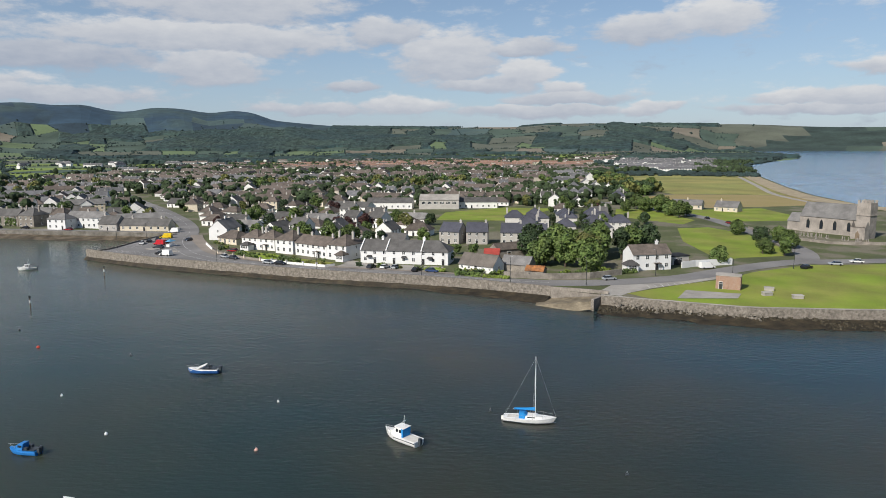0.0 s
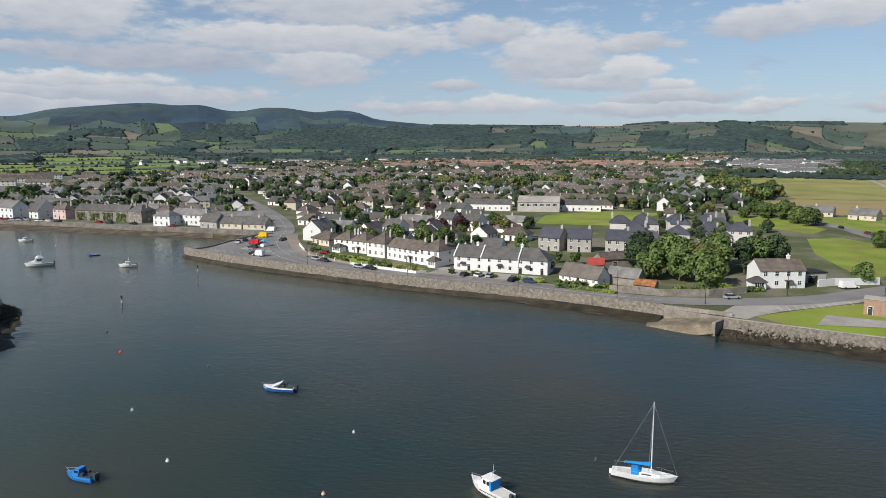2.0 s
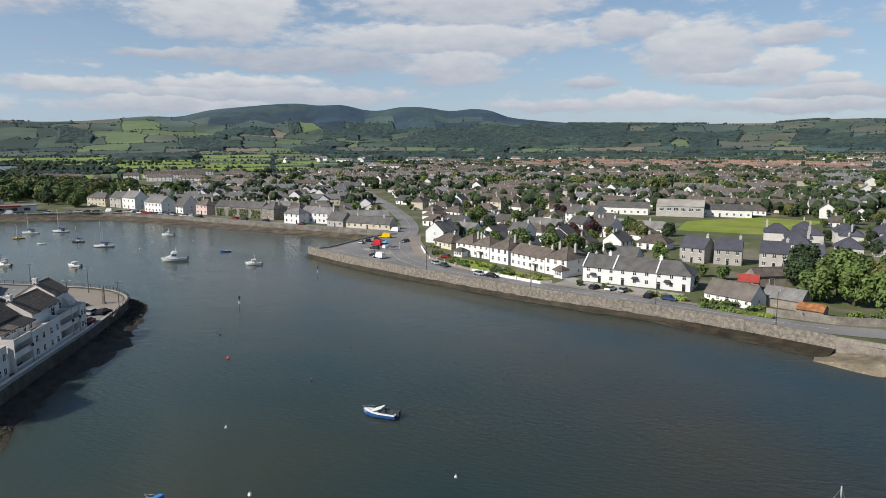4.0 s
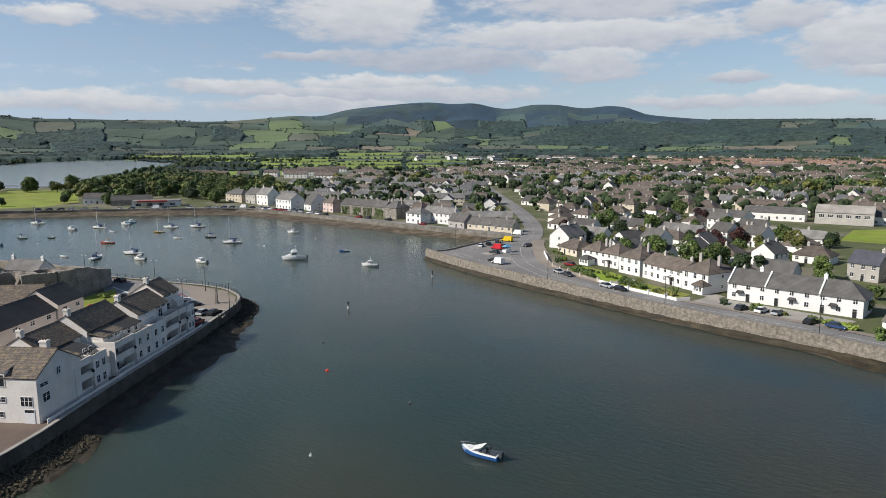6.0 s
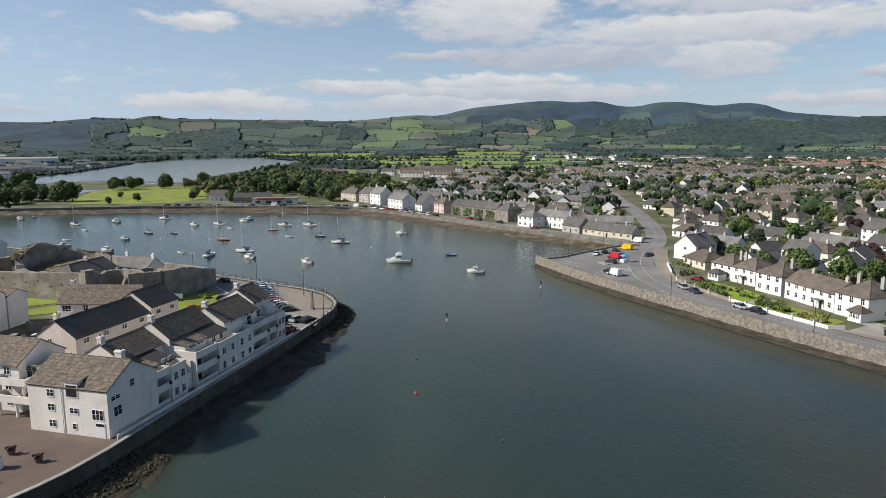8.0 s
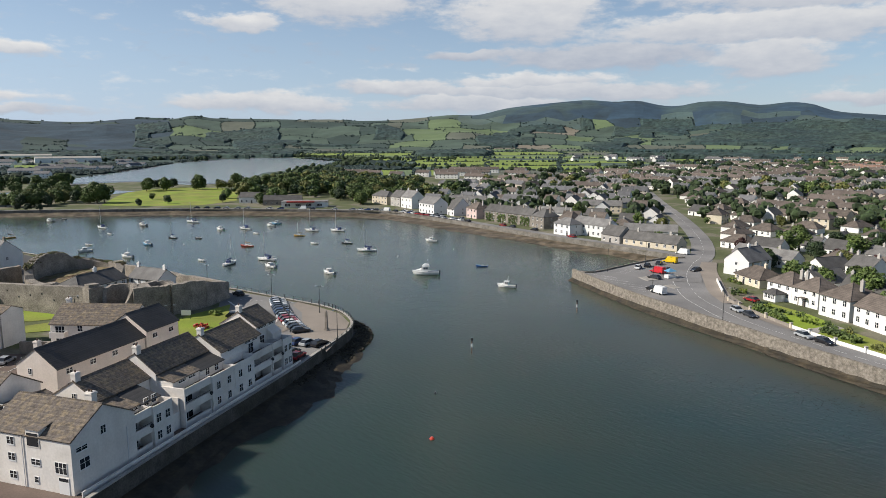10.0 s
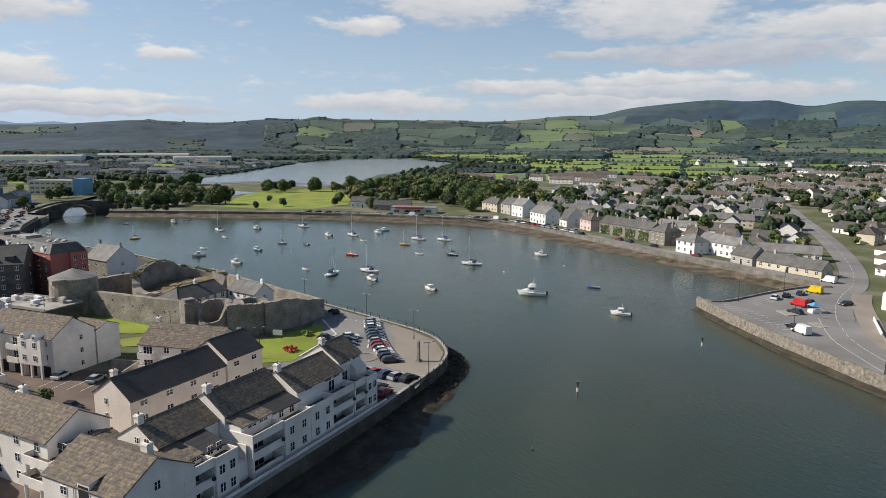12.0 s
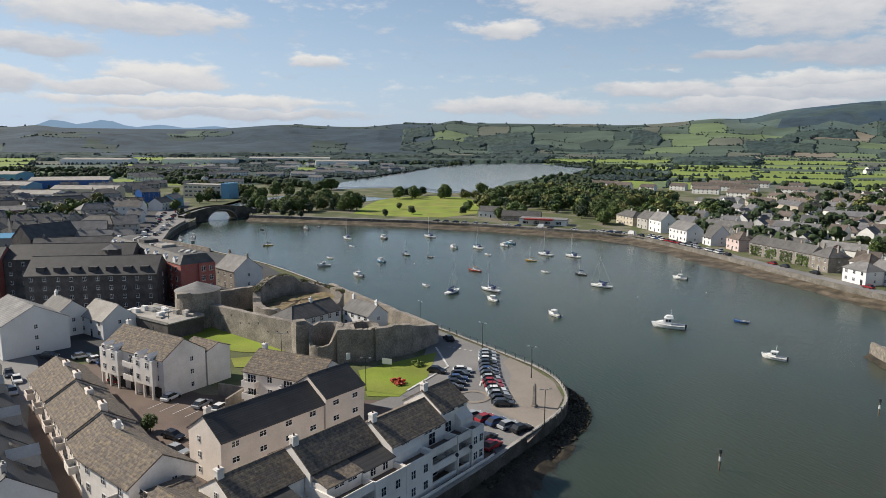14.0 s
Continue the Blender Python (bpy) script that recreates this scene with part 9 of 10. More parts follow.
# the far bank, zone by zone
zone([(60, 285), (115, 280), (122, 315), (105, 345), (62, 345)], -14, 16, 12, ["estate_blue"], 0.8, 21, 4, 0.6)
zone([(-62, 275), (-20, 247), (14, 236), (20, 282), (24, 352), (-5, 395), (-50, 400), (-95, 350), (-72, 310)], -28, 19, 13, ["bung_brown", "bung_grey", "slate_white", "bung_grey", "bung_brown", "bung_brown", "terr_grey"], 0.78, 22, 12, 2.3)
zone([(-108, 348), (-145, 358), (-182, 374), (-250, 390), (-330, 418), (-340, 520), (-240, 600), (-165, 455)], 14, 20, 12, ["bung_grey", "semi_white", "terr_grey", "bung_grey", "slate_white", "terr_slate", "bung_brown"], 0.8, 23, 9, 1.2)
zone([(-98, 372), (-52, 405), (0, 445), (80, 440), (130, 470), (120, 640), (-60, 660), (-210, 640), (-140, 455)], -18, 23, 13, ["semi_brown", "bung_brown", "bung_brown", "terr_brown", "slate_white", "bung_grey", "semi_brown"], 0.76, 24, 10, 1.6)
zone([(-340, 520), (-240, 600), (-60, 660), (120, 640), (220, 700), (290, 900), (0, 880), (-300, 880), (-420, 800), (-420, 560)], -12, 30, 16, ["terr_brown", "semi_brown", "slate_white", "terr_slate", "semi_white", "terr_grey"], 0.68, 25, 10, 1.6)
zone([(115, 320), (150, 330), (135, 440), (190, 440), (230, 500), (215, 640), (130, 640), (85, 440)], -10, 24, 15, ["estate_blue", "bung_grey", "bung_brown", "slate_white"], 0.6, 26, 10, 2.0)
zone([(205, 395), (235, 395), (235, 420), (205, 420)], -10, 26, 15, ["bung_grey"], 1.0, 29, 5, 0)
# the old town on the near bank
zone([(-320, 60), (-340, 100), (-400, 122), (-440, 128), (-540, 150), (-640, 160), (-720, 120), (-680, -60), (-320, -60)], 65, 19, 13, ["dark_town", "slate_white", "dark_town", "terr_slate", "semi_white"], 0.8, 27, 16, 0.45)


# ---- far rows of houses ----
def far_rows(name, poly, turn, n, wall, tile, seed, label):
    rr = random.Random(seed)
    xs, ys = [p[0] for p in poly], [p[1] for p in poly]
    made = 0
    for _ in range(n * 12):
        x, y = rr.uniform(min(xs), max(xs)), rr.uniform(min(ys), max(ys))
        if made >= n or not inside((x, y), poly):
            continue
        L = rr.uniform(14, 46)
        if inside((x, y), LAGOON) or any((x - a) ** 2 + (y - b) ** 2 < (L * 0.45 + c) ** 2 * 0.7 for a, b, c in TAKEN):
            continue
        TAKEN.append((x, y, L * 0.45))
        far_house(x, y, turn + rr.choice((0, 0, 0, 90)) + rr.uniform(-6, 6), L, 8, 5.2, 36, wall, tile, "gable", int(L / 4), 2, max(1, int(L / 9)))
        made += 1


far_rows("far rows", [(-420, 800), (-300, 880), (0, 880), (290, 900), (330, 1100), (0, 1250), (-400, 1100)], -10, 100, 0, 4, 31, "far row of white houses with brown roofs")
far_rows("far rows", [(-150, 1150), (330, 1100), (420, 1400), (0, 1550), (-250, 1400)], -10, 80, 1, 5, 32, "far row of pinkish houses with terracotta roofs")
far_rows("far rows", [(330, 950), (480, 950), (640, 1300), (520, 1450), (380, 1150)], -20, 36, 0, 3, 33, "far white houses among trees")
far_rows("far rows", [(-700, 560), (-450, 560), (-380, 780), (-560, 880)], 20, 14, 0, 4, 34, "far row of houses with red-brown roofs")
far_rows("far rows", [(-900, -50), (-700, -50), (-690, 100), (-760, 180), (-860, 200), (-1000, 0)], 80, 50, 2, 3, 35, "far grey town buildings with slate roofs")
far_rows("far rows", [(-900, 180), (-800, 200), (-760, 300), (-1050, 330), (-1500, 420), (-1500, 200)], 75, 40, 0, 3, 37, "far pale buildings")
far_rows("far rows", [(-420, 1150), (0, 1300), (420, 1450), (700, 1900), (0, 2150), (-500, 1900)], -10, 110, 0, 4, 38, "far white houses among trees")
far_rows("far rows", [(-800, 1450), (-420, 1150), (-500, 1900), (-900, 1900)], -10, 16, 0, 3, 39, "far white houses among trees")
far_rows("far rows", [(420, 1000), (640, 1300), (850, 1600), (700, 1900), (480, 1450)], -10, 40, 0, 3, 40, "far white houses among trees")
far_rows("far rows", [(-1500, 250), (-1000, 250), (-850, 420), (-1300, 800), (-1600, 600)], 40, 36, 0, 3, 36, "far scattered white houses")

tagged(part("distant_houses", FAR, FAR_MATS), "distant rows of pale houses with slate and brown roofs", "houses", "", "stuff")

# ---- placed trees ----
for x, y, k, s in ((54, 212, 1, 0.95), (60, 208, 0, 0.9), (66, 203, 1, 1.0), (60, 222, 0, 1.05), (70, 215, 3, 1.0), (77, 222, 0, 1.0), (84, 220, 7, 1.1), (90, 228, 0, 0.9), (98, 231, 2, 1.2), (52, 228, 2, 1.0), (68, 232, 1, 1.0), (80, 236, 0, 1.0), (57, 248, 2, 1.1), (92, 240, 2, 1.0),
                   (114.5, 207, 1, 0.75), (160, 281, 1, 0.8), (141, 226, 1, 0.7), (146, 220, 0, 0.75), (158, 238, 1, 0.85), (152, 246, 2, 1.0), (162, 250, 1, 0.85), (160, 407, 0, 1.0), (163, 398, 1, 1.0), (166, 366, 1, 1.0), (165, 353, 0, 0.95), (170, 392, 0, 1.0), (165, 384, 0, 1.0), (168, 372, 1, 1.0), (172, 360, 0, 0.8), (150, 394, 1, 0.85), (158, 390, 0, 0.8), (160, 400, 1, 0.8), (244, 594, 1, 1.3),
                   (26, 240, 5, 0.9), (32, 236, 5, 1.0), (22, 222, 5, 0.8), (-48, 275, 5, 0.9), (-66, 290, 6, 0.8), (-58, 278, 5, 0.8), (-30, 262, 1, 0.7), (-18, 265, 0, 0.8), (-8, 262, 2, 0.9), (-24, 275, 0, 0.85), (-4, 250, 6, 0.7), (8, 245, 5, 0.8), (-12, 330, 4, 1.0), (-30, 400, 4, 1.1), (5, 340, 0, 0.8), (-42, 300, 1, 0.7),
                   (-356, 402, 1, 1.0), (-386, 410, 2, 1.1), (-398, 420, 2, 1.2), (-372, 425, 0, 1.1), (-360, 440, 2, 1.1), (-410, 440, 2, 1.2), (-390, 455, 0, 1.2), (-350, 460, 2, 1.1), (-430, 455, 2, 1.1), (-450, 470, 0, 1.1), (-460, 440, 7, 1.2), (-420, 490, 2, 1.2), (-380, 500, 2, 1.2), (-470, 500, 2, 1.2), (-345, 500, 0, 1.1),
                   (-512, 286, 1, 1.0), (-540, 280, 1, 1.2), (-560, 300, 0, 1.0), (-548, 256, 2, 0.9), (-530, 240, 2, 0.8), (-505, 330, 5, 1.1), (-590, 372, 0, 1.1), (-600, 380, 0, 1.1), (-608, 392, 2, 1.1), (-616, 404, 0, 1.0), (-620, 416, 2, 1.1), (-600, 400, 2, 0.9), (-570, 430, 7, 1.1), (-470, 372, 1, 0.9), (-445, 350, 2, 0.8), (-452, 395, 2, 1.0), (-480, 430, 0, 1.2),
                   (-158, 98, 5, 0.7), (-640, 215, 1, 1.0), (-625, 205, 0, 0.9), (-560, 130, 1, 0.8), (-570, 145, 1, 0.8), (-585, 160, 6, 1.2)):
    plant(k, x, y, s * (1.22 if 50 < x < 100 and y < 250 else 1.0), (x * 13 + y * 7) % 360)
rr = random.Random(21)
for x, y, k, s in ((-560, 93, 1, 1.25), (-573, 107, 1, 1.35), (-590, 117, 3, 1.2), (-606, 132, 3, 1.15), (-554, 88, 0, 1.0), (-577, 178, 1, 0.9), (-526, 172, 2, 0.8), (-516, 175, 6, 0.8), (-672, 224, 3, 1.2), (-645, 223, 2, 1.1), (-727, 205, 6, 1.6), (-551, 227, 2, 1.0), (-553, 232, 0, 1.2), (-547, 235, 1, 1.25), (-536, 236, 2, 1.1), (-530, 239, 0, 0.9), (-524, 242, 1, 1.15), (-518, 244, 2, 1.1), (-520, 249, 1, 1.35), (-518, 253, 3, 1.4), (-516, 256, 1, 1.35), (-511, 258, 2, 1.0), (-556, 258, 1, 1.2), (-561, 269, 0, 1.2), (-532, 272, 1, 1.25), (-530, 277, 3, 1.1), (-522, 282, 2, 1.2), (-514, 288, 1, 1.45), (-508, 290, 1, 1.75), (-510, 296, 0, 1.3), (-585, 233, 2, 0.9), (-602, 235, 0, 0.9), (-460, 295, 2, 0.7), (-515, 223, 2, 0.6), (-509, 226, 2, 0.6), (-497, 234, 2, 0.6), (-491, 238, 2, 0.6), (-484, 242, 2, 0.6), (-352, 397, 1, 1.15), (-411, 357, 1, 0.95), (-412, 378, 0, 0.9), (-465, 319, 2, 0.8)):
    plant(k, x, y, s, (x * 17 + y * 5) % 360)
wood_mass = Geo()
WOOD_CROWNS = [crown_geo(5.0, 51, 10.5, 210, 1.05)[0], crown_geo(5.6, 52, 9.0, 210, 1.1)[0], crown_geo(4.2, 53, 9.0, 180, 0.95)[0], crown_geo(4.8, 54, 8.5, 180, 1.0)[0]]
for line, wide, n in (([(-345, 445), (-400, 455), (-470, 465), (-540, 470), (-600, 490)], 66, 84), ([(-640, 250), (-700, 330), (-745, 370)], 14, 14), ([(-620, 300), (-560, 285), (-520, 262)], 16, 13), ([(-600, 395), (-560, 425), (-500, 440)], 20, 10)):
    line = smoothed(line, 6)
    for _ in range(n):
        k = rr.randrange(len(line) - 1)
        p = Vector(line[k]).lerp(Vector(line[k + 1]), rr.random()) + Vector((rr.uniform(-1, 1), rr.uniform(-1, 1))) * wide / 2
        size, kind, turned = rr.uniform(0.8, 1.35), rr.choice((0, 0, 1, 1, 2, 3)), rr.uniform(0, 360)
        wood_mass.join(WOOD_CROWNS[kind].placed(at(p.x, p.y, GROUND, turned, size)), (0, 0, 1, 2)[kind])
        wood_mass.join(Geo().tube((p.x, p.y, GROUND - 0.2), (p.x, p.y, GROUND + 4.5 * size), 0.3 * size, 0.16 * size, 5), 3)
tagged(part("strand_woods", wood_mass, ["leaf", "leaf_dark", "leaf_olive", "bark"]), "mixed green broadleaf woods behind the strand", "woods", "", "stuff")
rr = random.Random(77)
for k in range(70):
    f = rr.random()
    a, b = rr.choice((((-58, 249), (-22, 221)), ((-14, 216), (16, 203)), ((-66, 258), (-76, 284)), ((22, 200), (36, 192)), ((50, 190), (74, 196))))
    p = Vector(a).lerp(Vector(b), f)
    w = rr.uniform(0.8, 2.2)
    sh = tagged(part("shrub", shrub_geo(w, w, w * 0.7, k, 26, 0.32), rr.choice(("leaf", "leaf_olive", "leaf_lime", "leaf_dark", "leaf"))), "small rounded shrub in a front garden", "shrub", "garden shrubs")
    sh.matrix_basis = at(p.x + rr.uniform(-1, 3), p.y + rr.uniform(1.0, 5), GROUND, rr.uniform(0, 360))
hedge((-58, 248), (-49, 239), 1.5, 2.0, "leaf", "rounded green hedge in a front garden", 1)
hedge((-40, 235), (-32, 229), 1.2, 2.4, "leaf", "clipped hedge round a lawn", 2)
hedge((-29, 227), (-23, 222.5), 1.0, 2.0, "leaf_olive", "low olive shrubs in a garden", 3)
hedge((21, 197.5), (29, 193), 1.3, 1.6, "leaf", "clipped hedge before the cottage", 4)
hedge((12, 207), (18, 203), 1.2, 2.0, "leaf_lime", "yellow-green shrubs in a front garden", 5)
hedge((29.5, 192.6), (37, 189), 0.8, 1.0, "leaf_lime", "low yellow-green hedge beside the road", 6)
hedge((74, 194), (80, 194), 1.3, 1.4, "leaf", "dark hedge by the white house", 7)
for k, x, y, a in (("white", -105.4, 284.7, 100), ("black", -104.2, 290.2, 100), ("navy", -102.6, 297, 100), ("yvan", -100.8, 303.2, 170), ("rvan", -97, 281, 160), ("navy", -94.4, 271, 165), ("wvan", -85.3, 250.8, 150), ("black", -88.4, 254, 150), ("black", -96.4, 286, 160), ("navy", -88, 292, 250),
                   ("wvan", -103.6, 324.5, 165), ("red", -61.4, 257, 150), ("silver", -61.2, 242.4, 315), ("navy", -57.2, 238.9, 315), ("silver", -42.6, 226.8, 325), ("black", -38.1, 224.2, 325), ("silver", 67.3, 183.8, 10), ("silver", 2.3, 212, 60), ("white", -1.4, 213, 60), ("navy", -6, 214, 60), ("black", 9, 206, 60), ("blue", 14, 203.5, 330),
                   ("wvan", 106, 199, 10), ("black", 138.3, 194.6, 20), ("silver", 151.8, 199.5, 160), ("white", 161.9, 202.8, 160), ("red", 177.5, 322, 80), ("black", 176.7, 344, 80),
                   ("white", -290, 378.6, 165), ("white", -297, 380.4, 165), ("silver", -262, 373, 165), ("navy", -267, 374.6, 165), ("silver", -243, 367.6, 165), ("red", -208, 356.4, 165), ("navy", -201, 354.4, 165), ("black", -186, 351, 165), ("red", -160, 340.6, 165)):
    park(k, x, y, a)
line = smoothed(STRAND_ROAD, 6)
for k in range(46):
    p = Vector(line[len(line) // 3 + int(k * 0.95)]) if len(line) // 3 + int(k * 0.95) < len(line) else None
    if p is None or rr.random() < 0.25:
        continue
    q = Vector(line[min(len(line) - 1, len(line) // 3 + int(k * 0.95) + 1)])
    park(rr.choice(("white", "silver", "black", "navy", "red", "blue", "silver", "wvan")), p.x + rr.uniform(-1, 1), p.y - 1.5, math.degrees(math.atan2(q.y - p.y, q.x - p.x)) if (q - p).length > 0.1 else 15, G3 + 0.02)
stall = thing("market_stall", "small blue and white stall on the quay", "stall")
part("counter", Geo().box(-1.5, -1, 0, 1.5, 1, 1.0), "trimw", stall)
part("awning", Geo().loft([[(-1.8, -1.4, 2.2), (1.8, -1.4, 2.2), (1.8, 1.2, 2.2), (-1.8, 1.2, 2.2)], [(-0.3, -0.2, 3.0), (0.3, -0.2, 3.0), (0.3, 0.2, 3.0), (-0.3, 0.2, 3.0)]]), "gel_sky", stall)
for x in (-1.6, 1.6):
    for y in (-1.2, 1.0):
        part("pole", Geo().tube((x, y, 0), (x, y, 2.2), 0.04, sides=5), "galv", stall)
stall.matrix_basis = at(-90.9, 275.6, G2, 60)

# ---- hedgerows and woods ----
def clump(g, rr, x, y, z, r, h, round_top=False):
    """A small crown: a skirt, a shoulder and a top; the round ones have a second shoulder."""
    n = 5
    turn = rr.uniform(0, 1)

    def ring(q, lo, hi, wob):
        return [(x + r * q * rr.uniform(1 - wob, 1 + wob) * math.cos(turn + i * 2 * math.pi / n), y + r * q * rr.uniform(1 - wob, 1 + wob) * math.sin(turn + i * 2 * math.pi / n), z + h * rr.uniform(lo, hi)) for i in range(n)]

    rows = [ring(0.75, -0.25, -0.1, 0), ring(1.0, 0.35, 0.6, 0.25)]
    if round_top:
        rows = [ring(0.6, -0.1, 0.1, 0.1), ring(1.02, 0.32, 0.52, 0.18), ring(0.74, 0.74, 0.9, 0.18)]
    vs = [p for row in rows for p in row] + [(x + rr.uniform(-0.25, 0.25) * r, y + rr.uniform(-0.25, 0.25) * r, z + h)]
    top = len(rows) * n
    g.add(vs, [(q * n + i, q * n + (i + 1) % n, (q + 1) * n + (i + 1) % n, (q + 1) * n + i) for q in range(len(rows) - 1) for i in range(n)] + [(top - n + i, top - n + (i + 1) % n, top) for i in range(n)])


def canopy(i, j):
    """Whether a cell carries one closed canopy."""
    if CELL_KIND.get((i, j)) != 6 or R0 * R_GROW ** (j + 0.5) <= 1700 or not -46 <= AZ0 + AZ_STEP * (i + 0.5) <= 100:
        return False
    centre = cell_point(i, j, 0.5, 0.5)
    return not inside(centre, SEA) and not inside(centre, LAGOON)


def build_woods():
    rr = random.Random(9)
    g, woods = Geo(), Geo()
    for i in range(AZ_N):
        for j in range(R_N):
            kind = CELL_KIND[i, j]
            am = AZ0 + AZ_STEP * (i + 0.5)
            if am < -46 or am > 100:
                continue
            rm = R0 * R_GROW ** (j + 0.5)
            size = 3.0 + rm / 1900
            centre = cell_point(i, j, 0.5, 0.5)
            if inside(centre, SEA) or inside(centre, LAGOON):
                continue
            if canopy(i, j):
                # one uneven canopy over the cell, rounded down to the ground at the wood's edge
                nu, nv = 7, 6
                edge = [canopy(*k) for k in ((i - 1, j), (i + 1, j), (i, j - 1), (i, j + 1))]
                vs = []
                for v in range(nv + 1):
                    for u in range(nu + 1):
                        x, y = cell_point(i, j, u / nu, v / nv)
                        low = (u == 0 and not edge[0]) or (u == nu and not edge[1]) or (v == 0 and not edge[2]) or (v == nv and not edge[3])
                        bush = noise.noise(Vector((x / 17, y / 17, 0.4)))
                        jog = 0 if u in (0, nu) or v in (0, nv) else 5
                        vs.append((x + jog * noise.noise(Vector((x, y, 1))), y + jog * noise.noise(Vector((x, y, 2))), land_height(x, y) + (-1 if low else 8.5 + 4.5 * bush)))
                woods.add(vs, [(v * (nu + 1) + u + 1, v * (nu + 1) + u, (v + 1) * (nu + 1) + u, (v + 1) * (nu + 1) + u + 1) for v in range(nv) for u in range(nu)])
                for _ in range(5):
                    x, y = cell_point(i, j, rr.uniform(-0.15, 1.15), rr.uniform(-0.2, 1.2))
                    clump(g, rr, x, y, land_height(x, y) + 3, size * rr.uniform(0.7, 1.3), size * rr.uniform(1.0, 1.6))
            elif kind == 6:
                for _ in range(int(15 + 0.7 * j)):
                    x, y = cell_point(i, j, rr.uniform(-0.3, 1.3), rr.uniform(-0.3, 1.3))
                    if not inside((x, y), SEA) and not inside((x, y), LAGOON):
                        clump(g, rr, x, y, land_height(x, y), size * rr.uniform(0.9, 1.7), size * rr.uniform(0.8, 1.4))
            elif kind not in (7, 10):
                if rm > 2500 and rr.random() < 0.14:
                    cx, cy = rr.random(), rr.random()
                    for _ in range(rr.randrange(5, 16)):
                        x, y = cell_point(i, j, cx + rr.gauss(0, 0.16), cy + rr.gauss(0, 0.12))
                        clump(g, rr, x, y, land_height(x, y), size * rr.uniform(0.6, 1.1), size * rr.uniform(0.8, 1.4))
                for side, other in ((0, (i, j - 1)), (1, (i - 1, j))):
                    if CELL_FIELD.get(other, CELL_FIELD[i, j]) == CELL_FIELD[i, j] or rr.random() < 0.12:
                        continue
                    sparse = rr.choice((0.0, 0.05, 0.15, 0.4))
                    for q in range(10):
                        if rr.random() < sparse:
                            continue
                        f = (q + rr.random()) / 10
                        x, y = cell_point(i, j, f, 0.0) if side == 0 else cell_point(i, j, 0.0, f)
                        if not inside((x, y), SEA) and not inside((x, y), LAGOON):
                            big = rr.random() < 0.2
                            x, y = x + rr.uniform(-0.5, 0.5) * size, y + rr.uniform(-0.5, 0.5) * size
                            clump(g, rr, x, y, land_height(x, y), size * (0.8 if big else 0.6), size * (1.5 if big else 0.6))
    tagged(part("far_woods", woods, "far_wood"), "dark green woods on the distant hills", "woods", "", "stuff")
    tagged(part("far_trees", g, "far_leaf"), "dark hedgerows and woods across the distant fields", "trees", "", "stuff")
    # belts of trees between the houses and the fields, and garden trees among the farther houses
    g = Geo()
    for x, y in GARDEN:
        for _ in range(rr.choice((1, 2, 2, 3))):
            p, s = (x + rr.uniform(-6, 6), y + rr.uniform(-6, 6)), rr.uniform(2.8, 6.2)
            for _ in range(4):
                clump(g, rr, p[0] + rr.uniform(-0.5, 0.5) * s, p[1] + rr.uniform(-0.5, 0.5) * s, land_height(*p) + rr.uniform(0.5, 0.8) * s, s * rr.uniform(0.34, 0.56), s * rr.uniform(0.45, 0.85), True)
            clump(g, rr, *p, land_height(*p), s * 0.35, s * 1.1)
    near = Geo()
    BELT_CROWNS = [crown_geo(5.0, 61 + k, 9.0, 68, 1.55, lobes=6)[0] for k in range(3)]
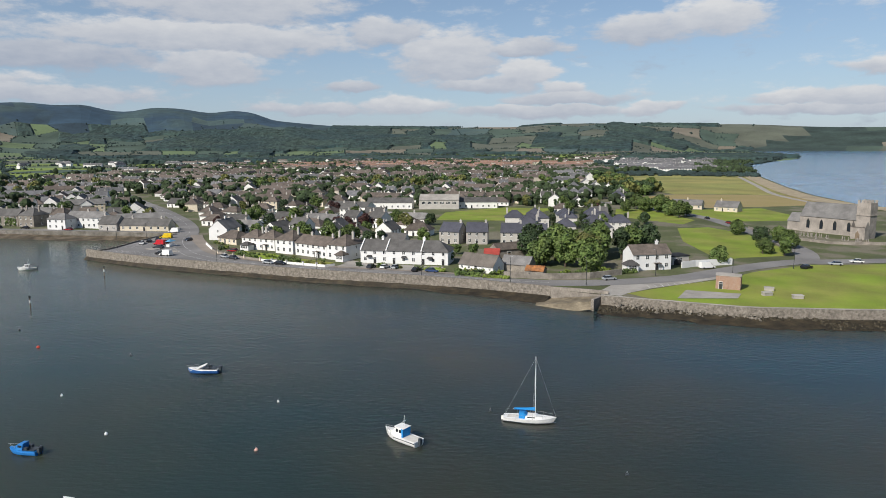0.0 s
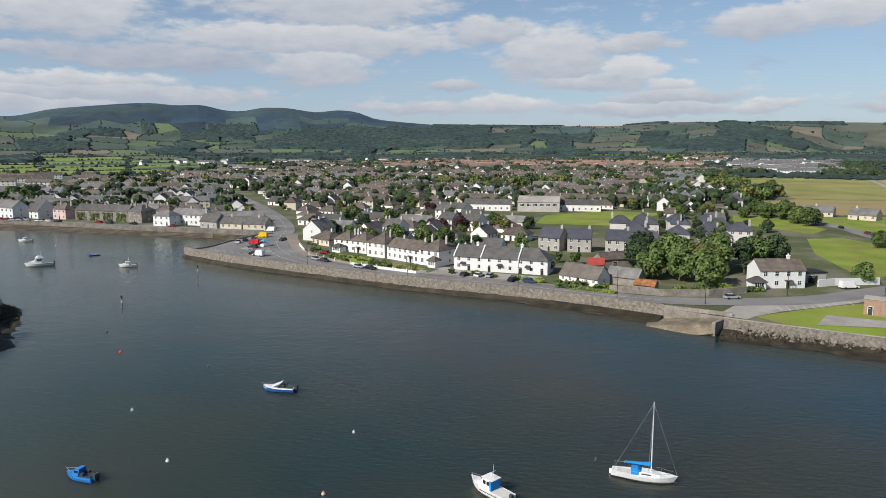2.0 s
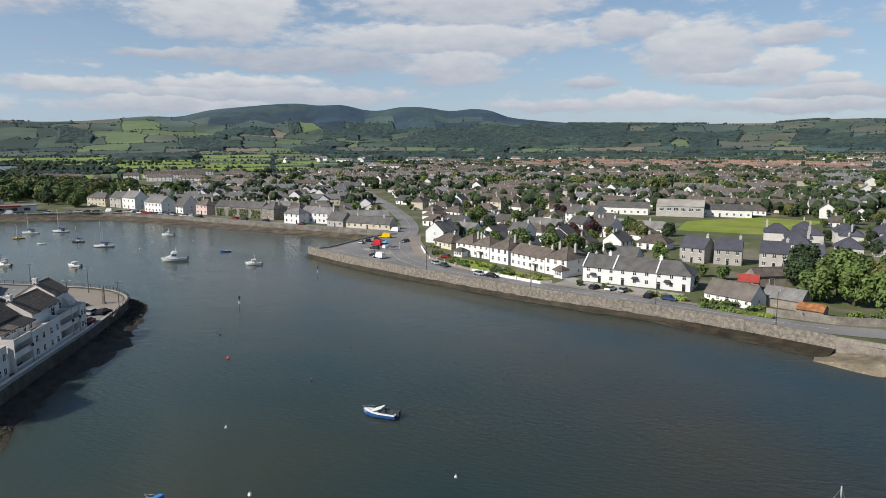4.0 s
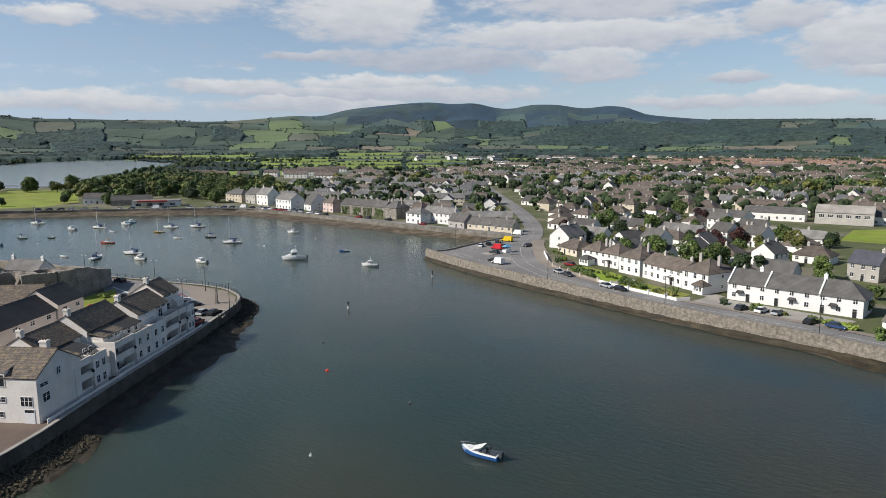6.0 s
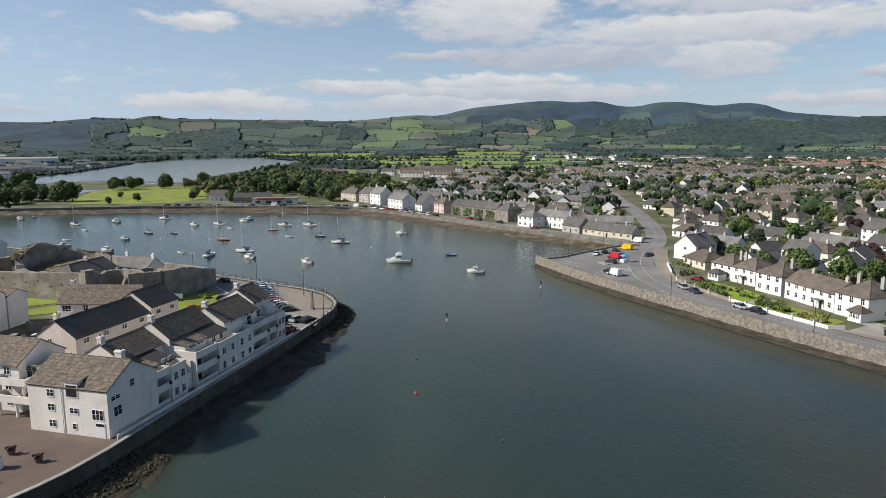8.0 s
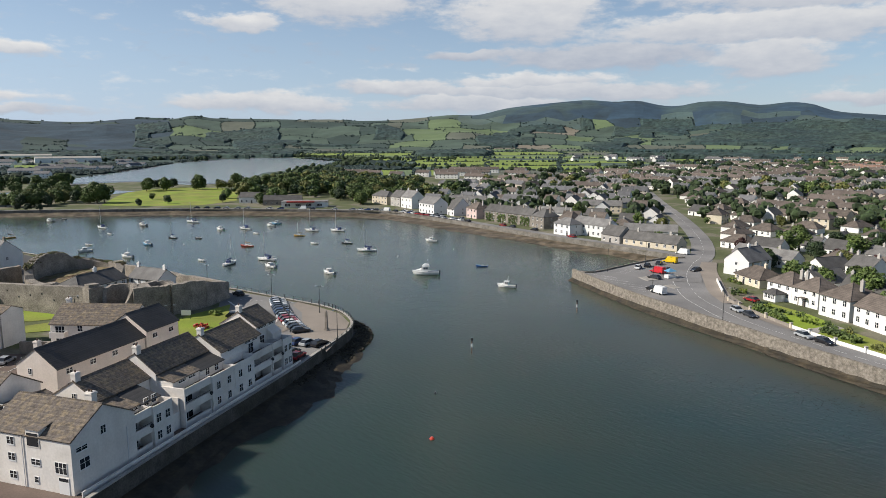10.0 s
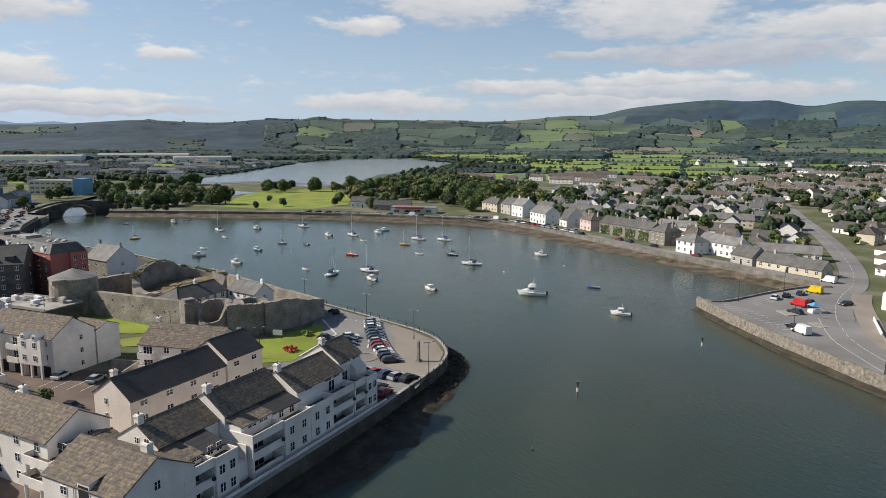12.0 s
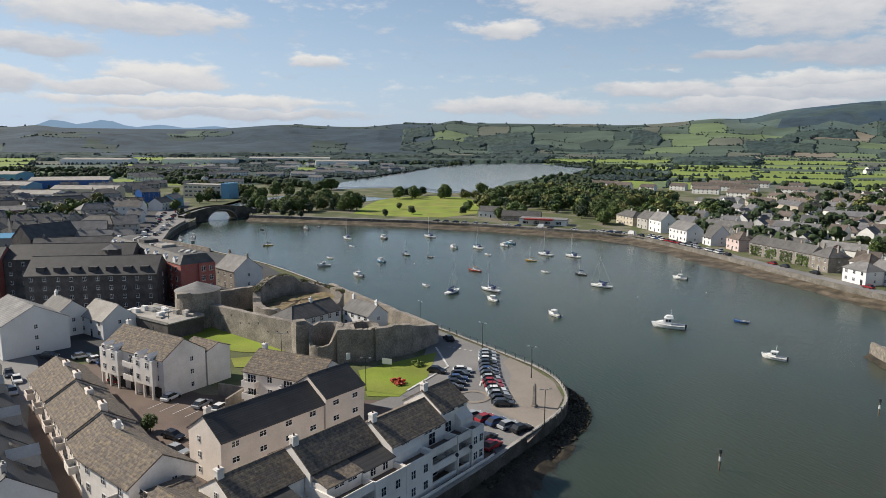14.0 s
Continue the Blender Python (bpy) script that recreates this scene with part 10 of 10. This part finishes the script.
    belts = [([(-452, 410), (-480, 500), (-550, 535), (-640, 590)], 60, 200), ([(-340, 470), (-380, 500), (-430, 470)], 40, 30), ([(-330, 880), (-100, 960), (150, 960), (300, 905)], 40, 260), ([(-900, 900), (-700, 880), (-480, 880), (-400, 980)], 30, 60), ([(470, 900), (520, 1000), (640, 1250), (720, 1330)], 70, 320), ([(250, 700), (290, 900), (380, 960)], 30, 120),
             ([(-1100, 230), (-900, 330), (-800, 340)], 40, 120), ([(-1120, 40), (-1112, 160), (-1114, 300)], 50, 150), ([(-640, 130), (-560, 100), (-500, 90)], 50, 26), ([(-960, 240), (-760, 250), (-690, 262)], 20, 60), ([(-330, 960), (0, 1080), (330, 1060)], 200, 260), ([(-400, 1250), (0, 1450), (420, 1600)], 300, 420), ([(-500, 1900), (0, 2100), (700, 1900)], 400, 420), ([(-420, 700), (-330, 640), (-200, 700), (0, 720), (150, 690)], 120, 80), ([(-1700, 600), (-1500, 900), (-1000, 1250)], 200, 300), ([(-1400, 60), (-1250, 200), (-1150, 330)], 50, 160), ([(-440, 530), (-500, 570), (-640, 620), (-800, 760)], 60, 200), ([(-1480, 1280), (-1100, 1130), (-850, 860)], 40, 200), ([(90, 660), (-50, 690), (-200, 680)], 25, 60), ([(215, 620), (225, 560), (180, 500)], 20, 60), ([(-250, 1250), (0, 1620), (400, 1520)], 80, 240)]
    for line, wide, n in belts:
        line = smoothed(line, 8)
        for _ in range(n):
            k = rr.randrange(len(line) - 1)
            p = Vector(line[k]).lerp(Vector(line[k + 1]), rr.random()) + Vector((rr.uniform(-1, 1), rr.uniform(-1, 1))) * wide / 2
            if not inside((p.x, p.y), SEA) and not inside((p.x, p.y), LAGOON):
                s = rr.uniform(3.5, 6.5)
                if math.hypot(p.x - MID.x, p.y - MID.y) < 800:
                    k = rr.randrange(3)
                    near.join(BELT_CROWNS[k].placed(at(p.x, p.y, land_height(p.x, p.y), rr.uniform(0, 360), s / 5)), k)
                    continue
                for _ in range(3):
                    clump(g, rr, p.x + rr.uniform(-2.5, 2.5), p.y + rr.uniform(-2.5, 2.5), land_height(p.x, p.y) + rr.uniform(0, 3.5), s * rr.uniform(0.5, 0.85), s * rr.uniform(0.8, 1.3), True)
    tagged(part("woodland", near, ["leaf", "leaf_dark", "leaf_olive"]), "leafy green woodland among the nearer houses", "woods", "", "stuff")
    tagged(part("tree_belts", g, "town_leaf"), "dark belts of trees behind the houses", "trees", "", "stuff")


build_woods()
# flat far ridge whose blue haze is a glow in its material
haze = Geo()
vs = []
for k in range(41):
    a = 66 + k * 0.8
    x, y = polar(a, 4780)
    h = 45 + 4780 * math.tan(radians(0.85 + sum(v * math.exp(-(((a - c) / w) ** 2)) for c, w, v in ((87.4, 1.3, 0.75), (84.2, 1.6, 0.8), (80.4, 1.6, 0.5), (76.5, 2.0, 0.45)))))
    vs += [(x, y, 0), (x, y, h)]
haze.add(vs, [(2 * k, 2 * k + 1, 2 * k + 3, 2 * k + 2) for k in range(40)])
structure("backdrop", haze, "haze_hill", "distant mountains in pale blue haze")
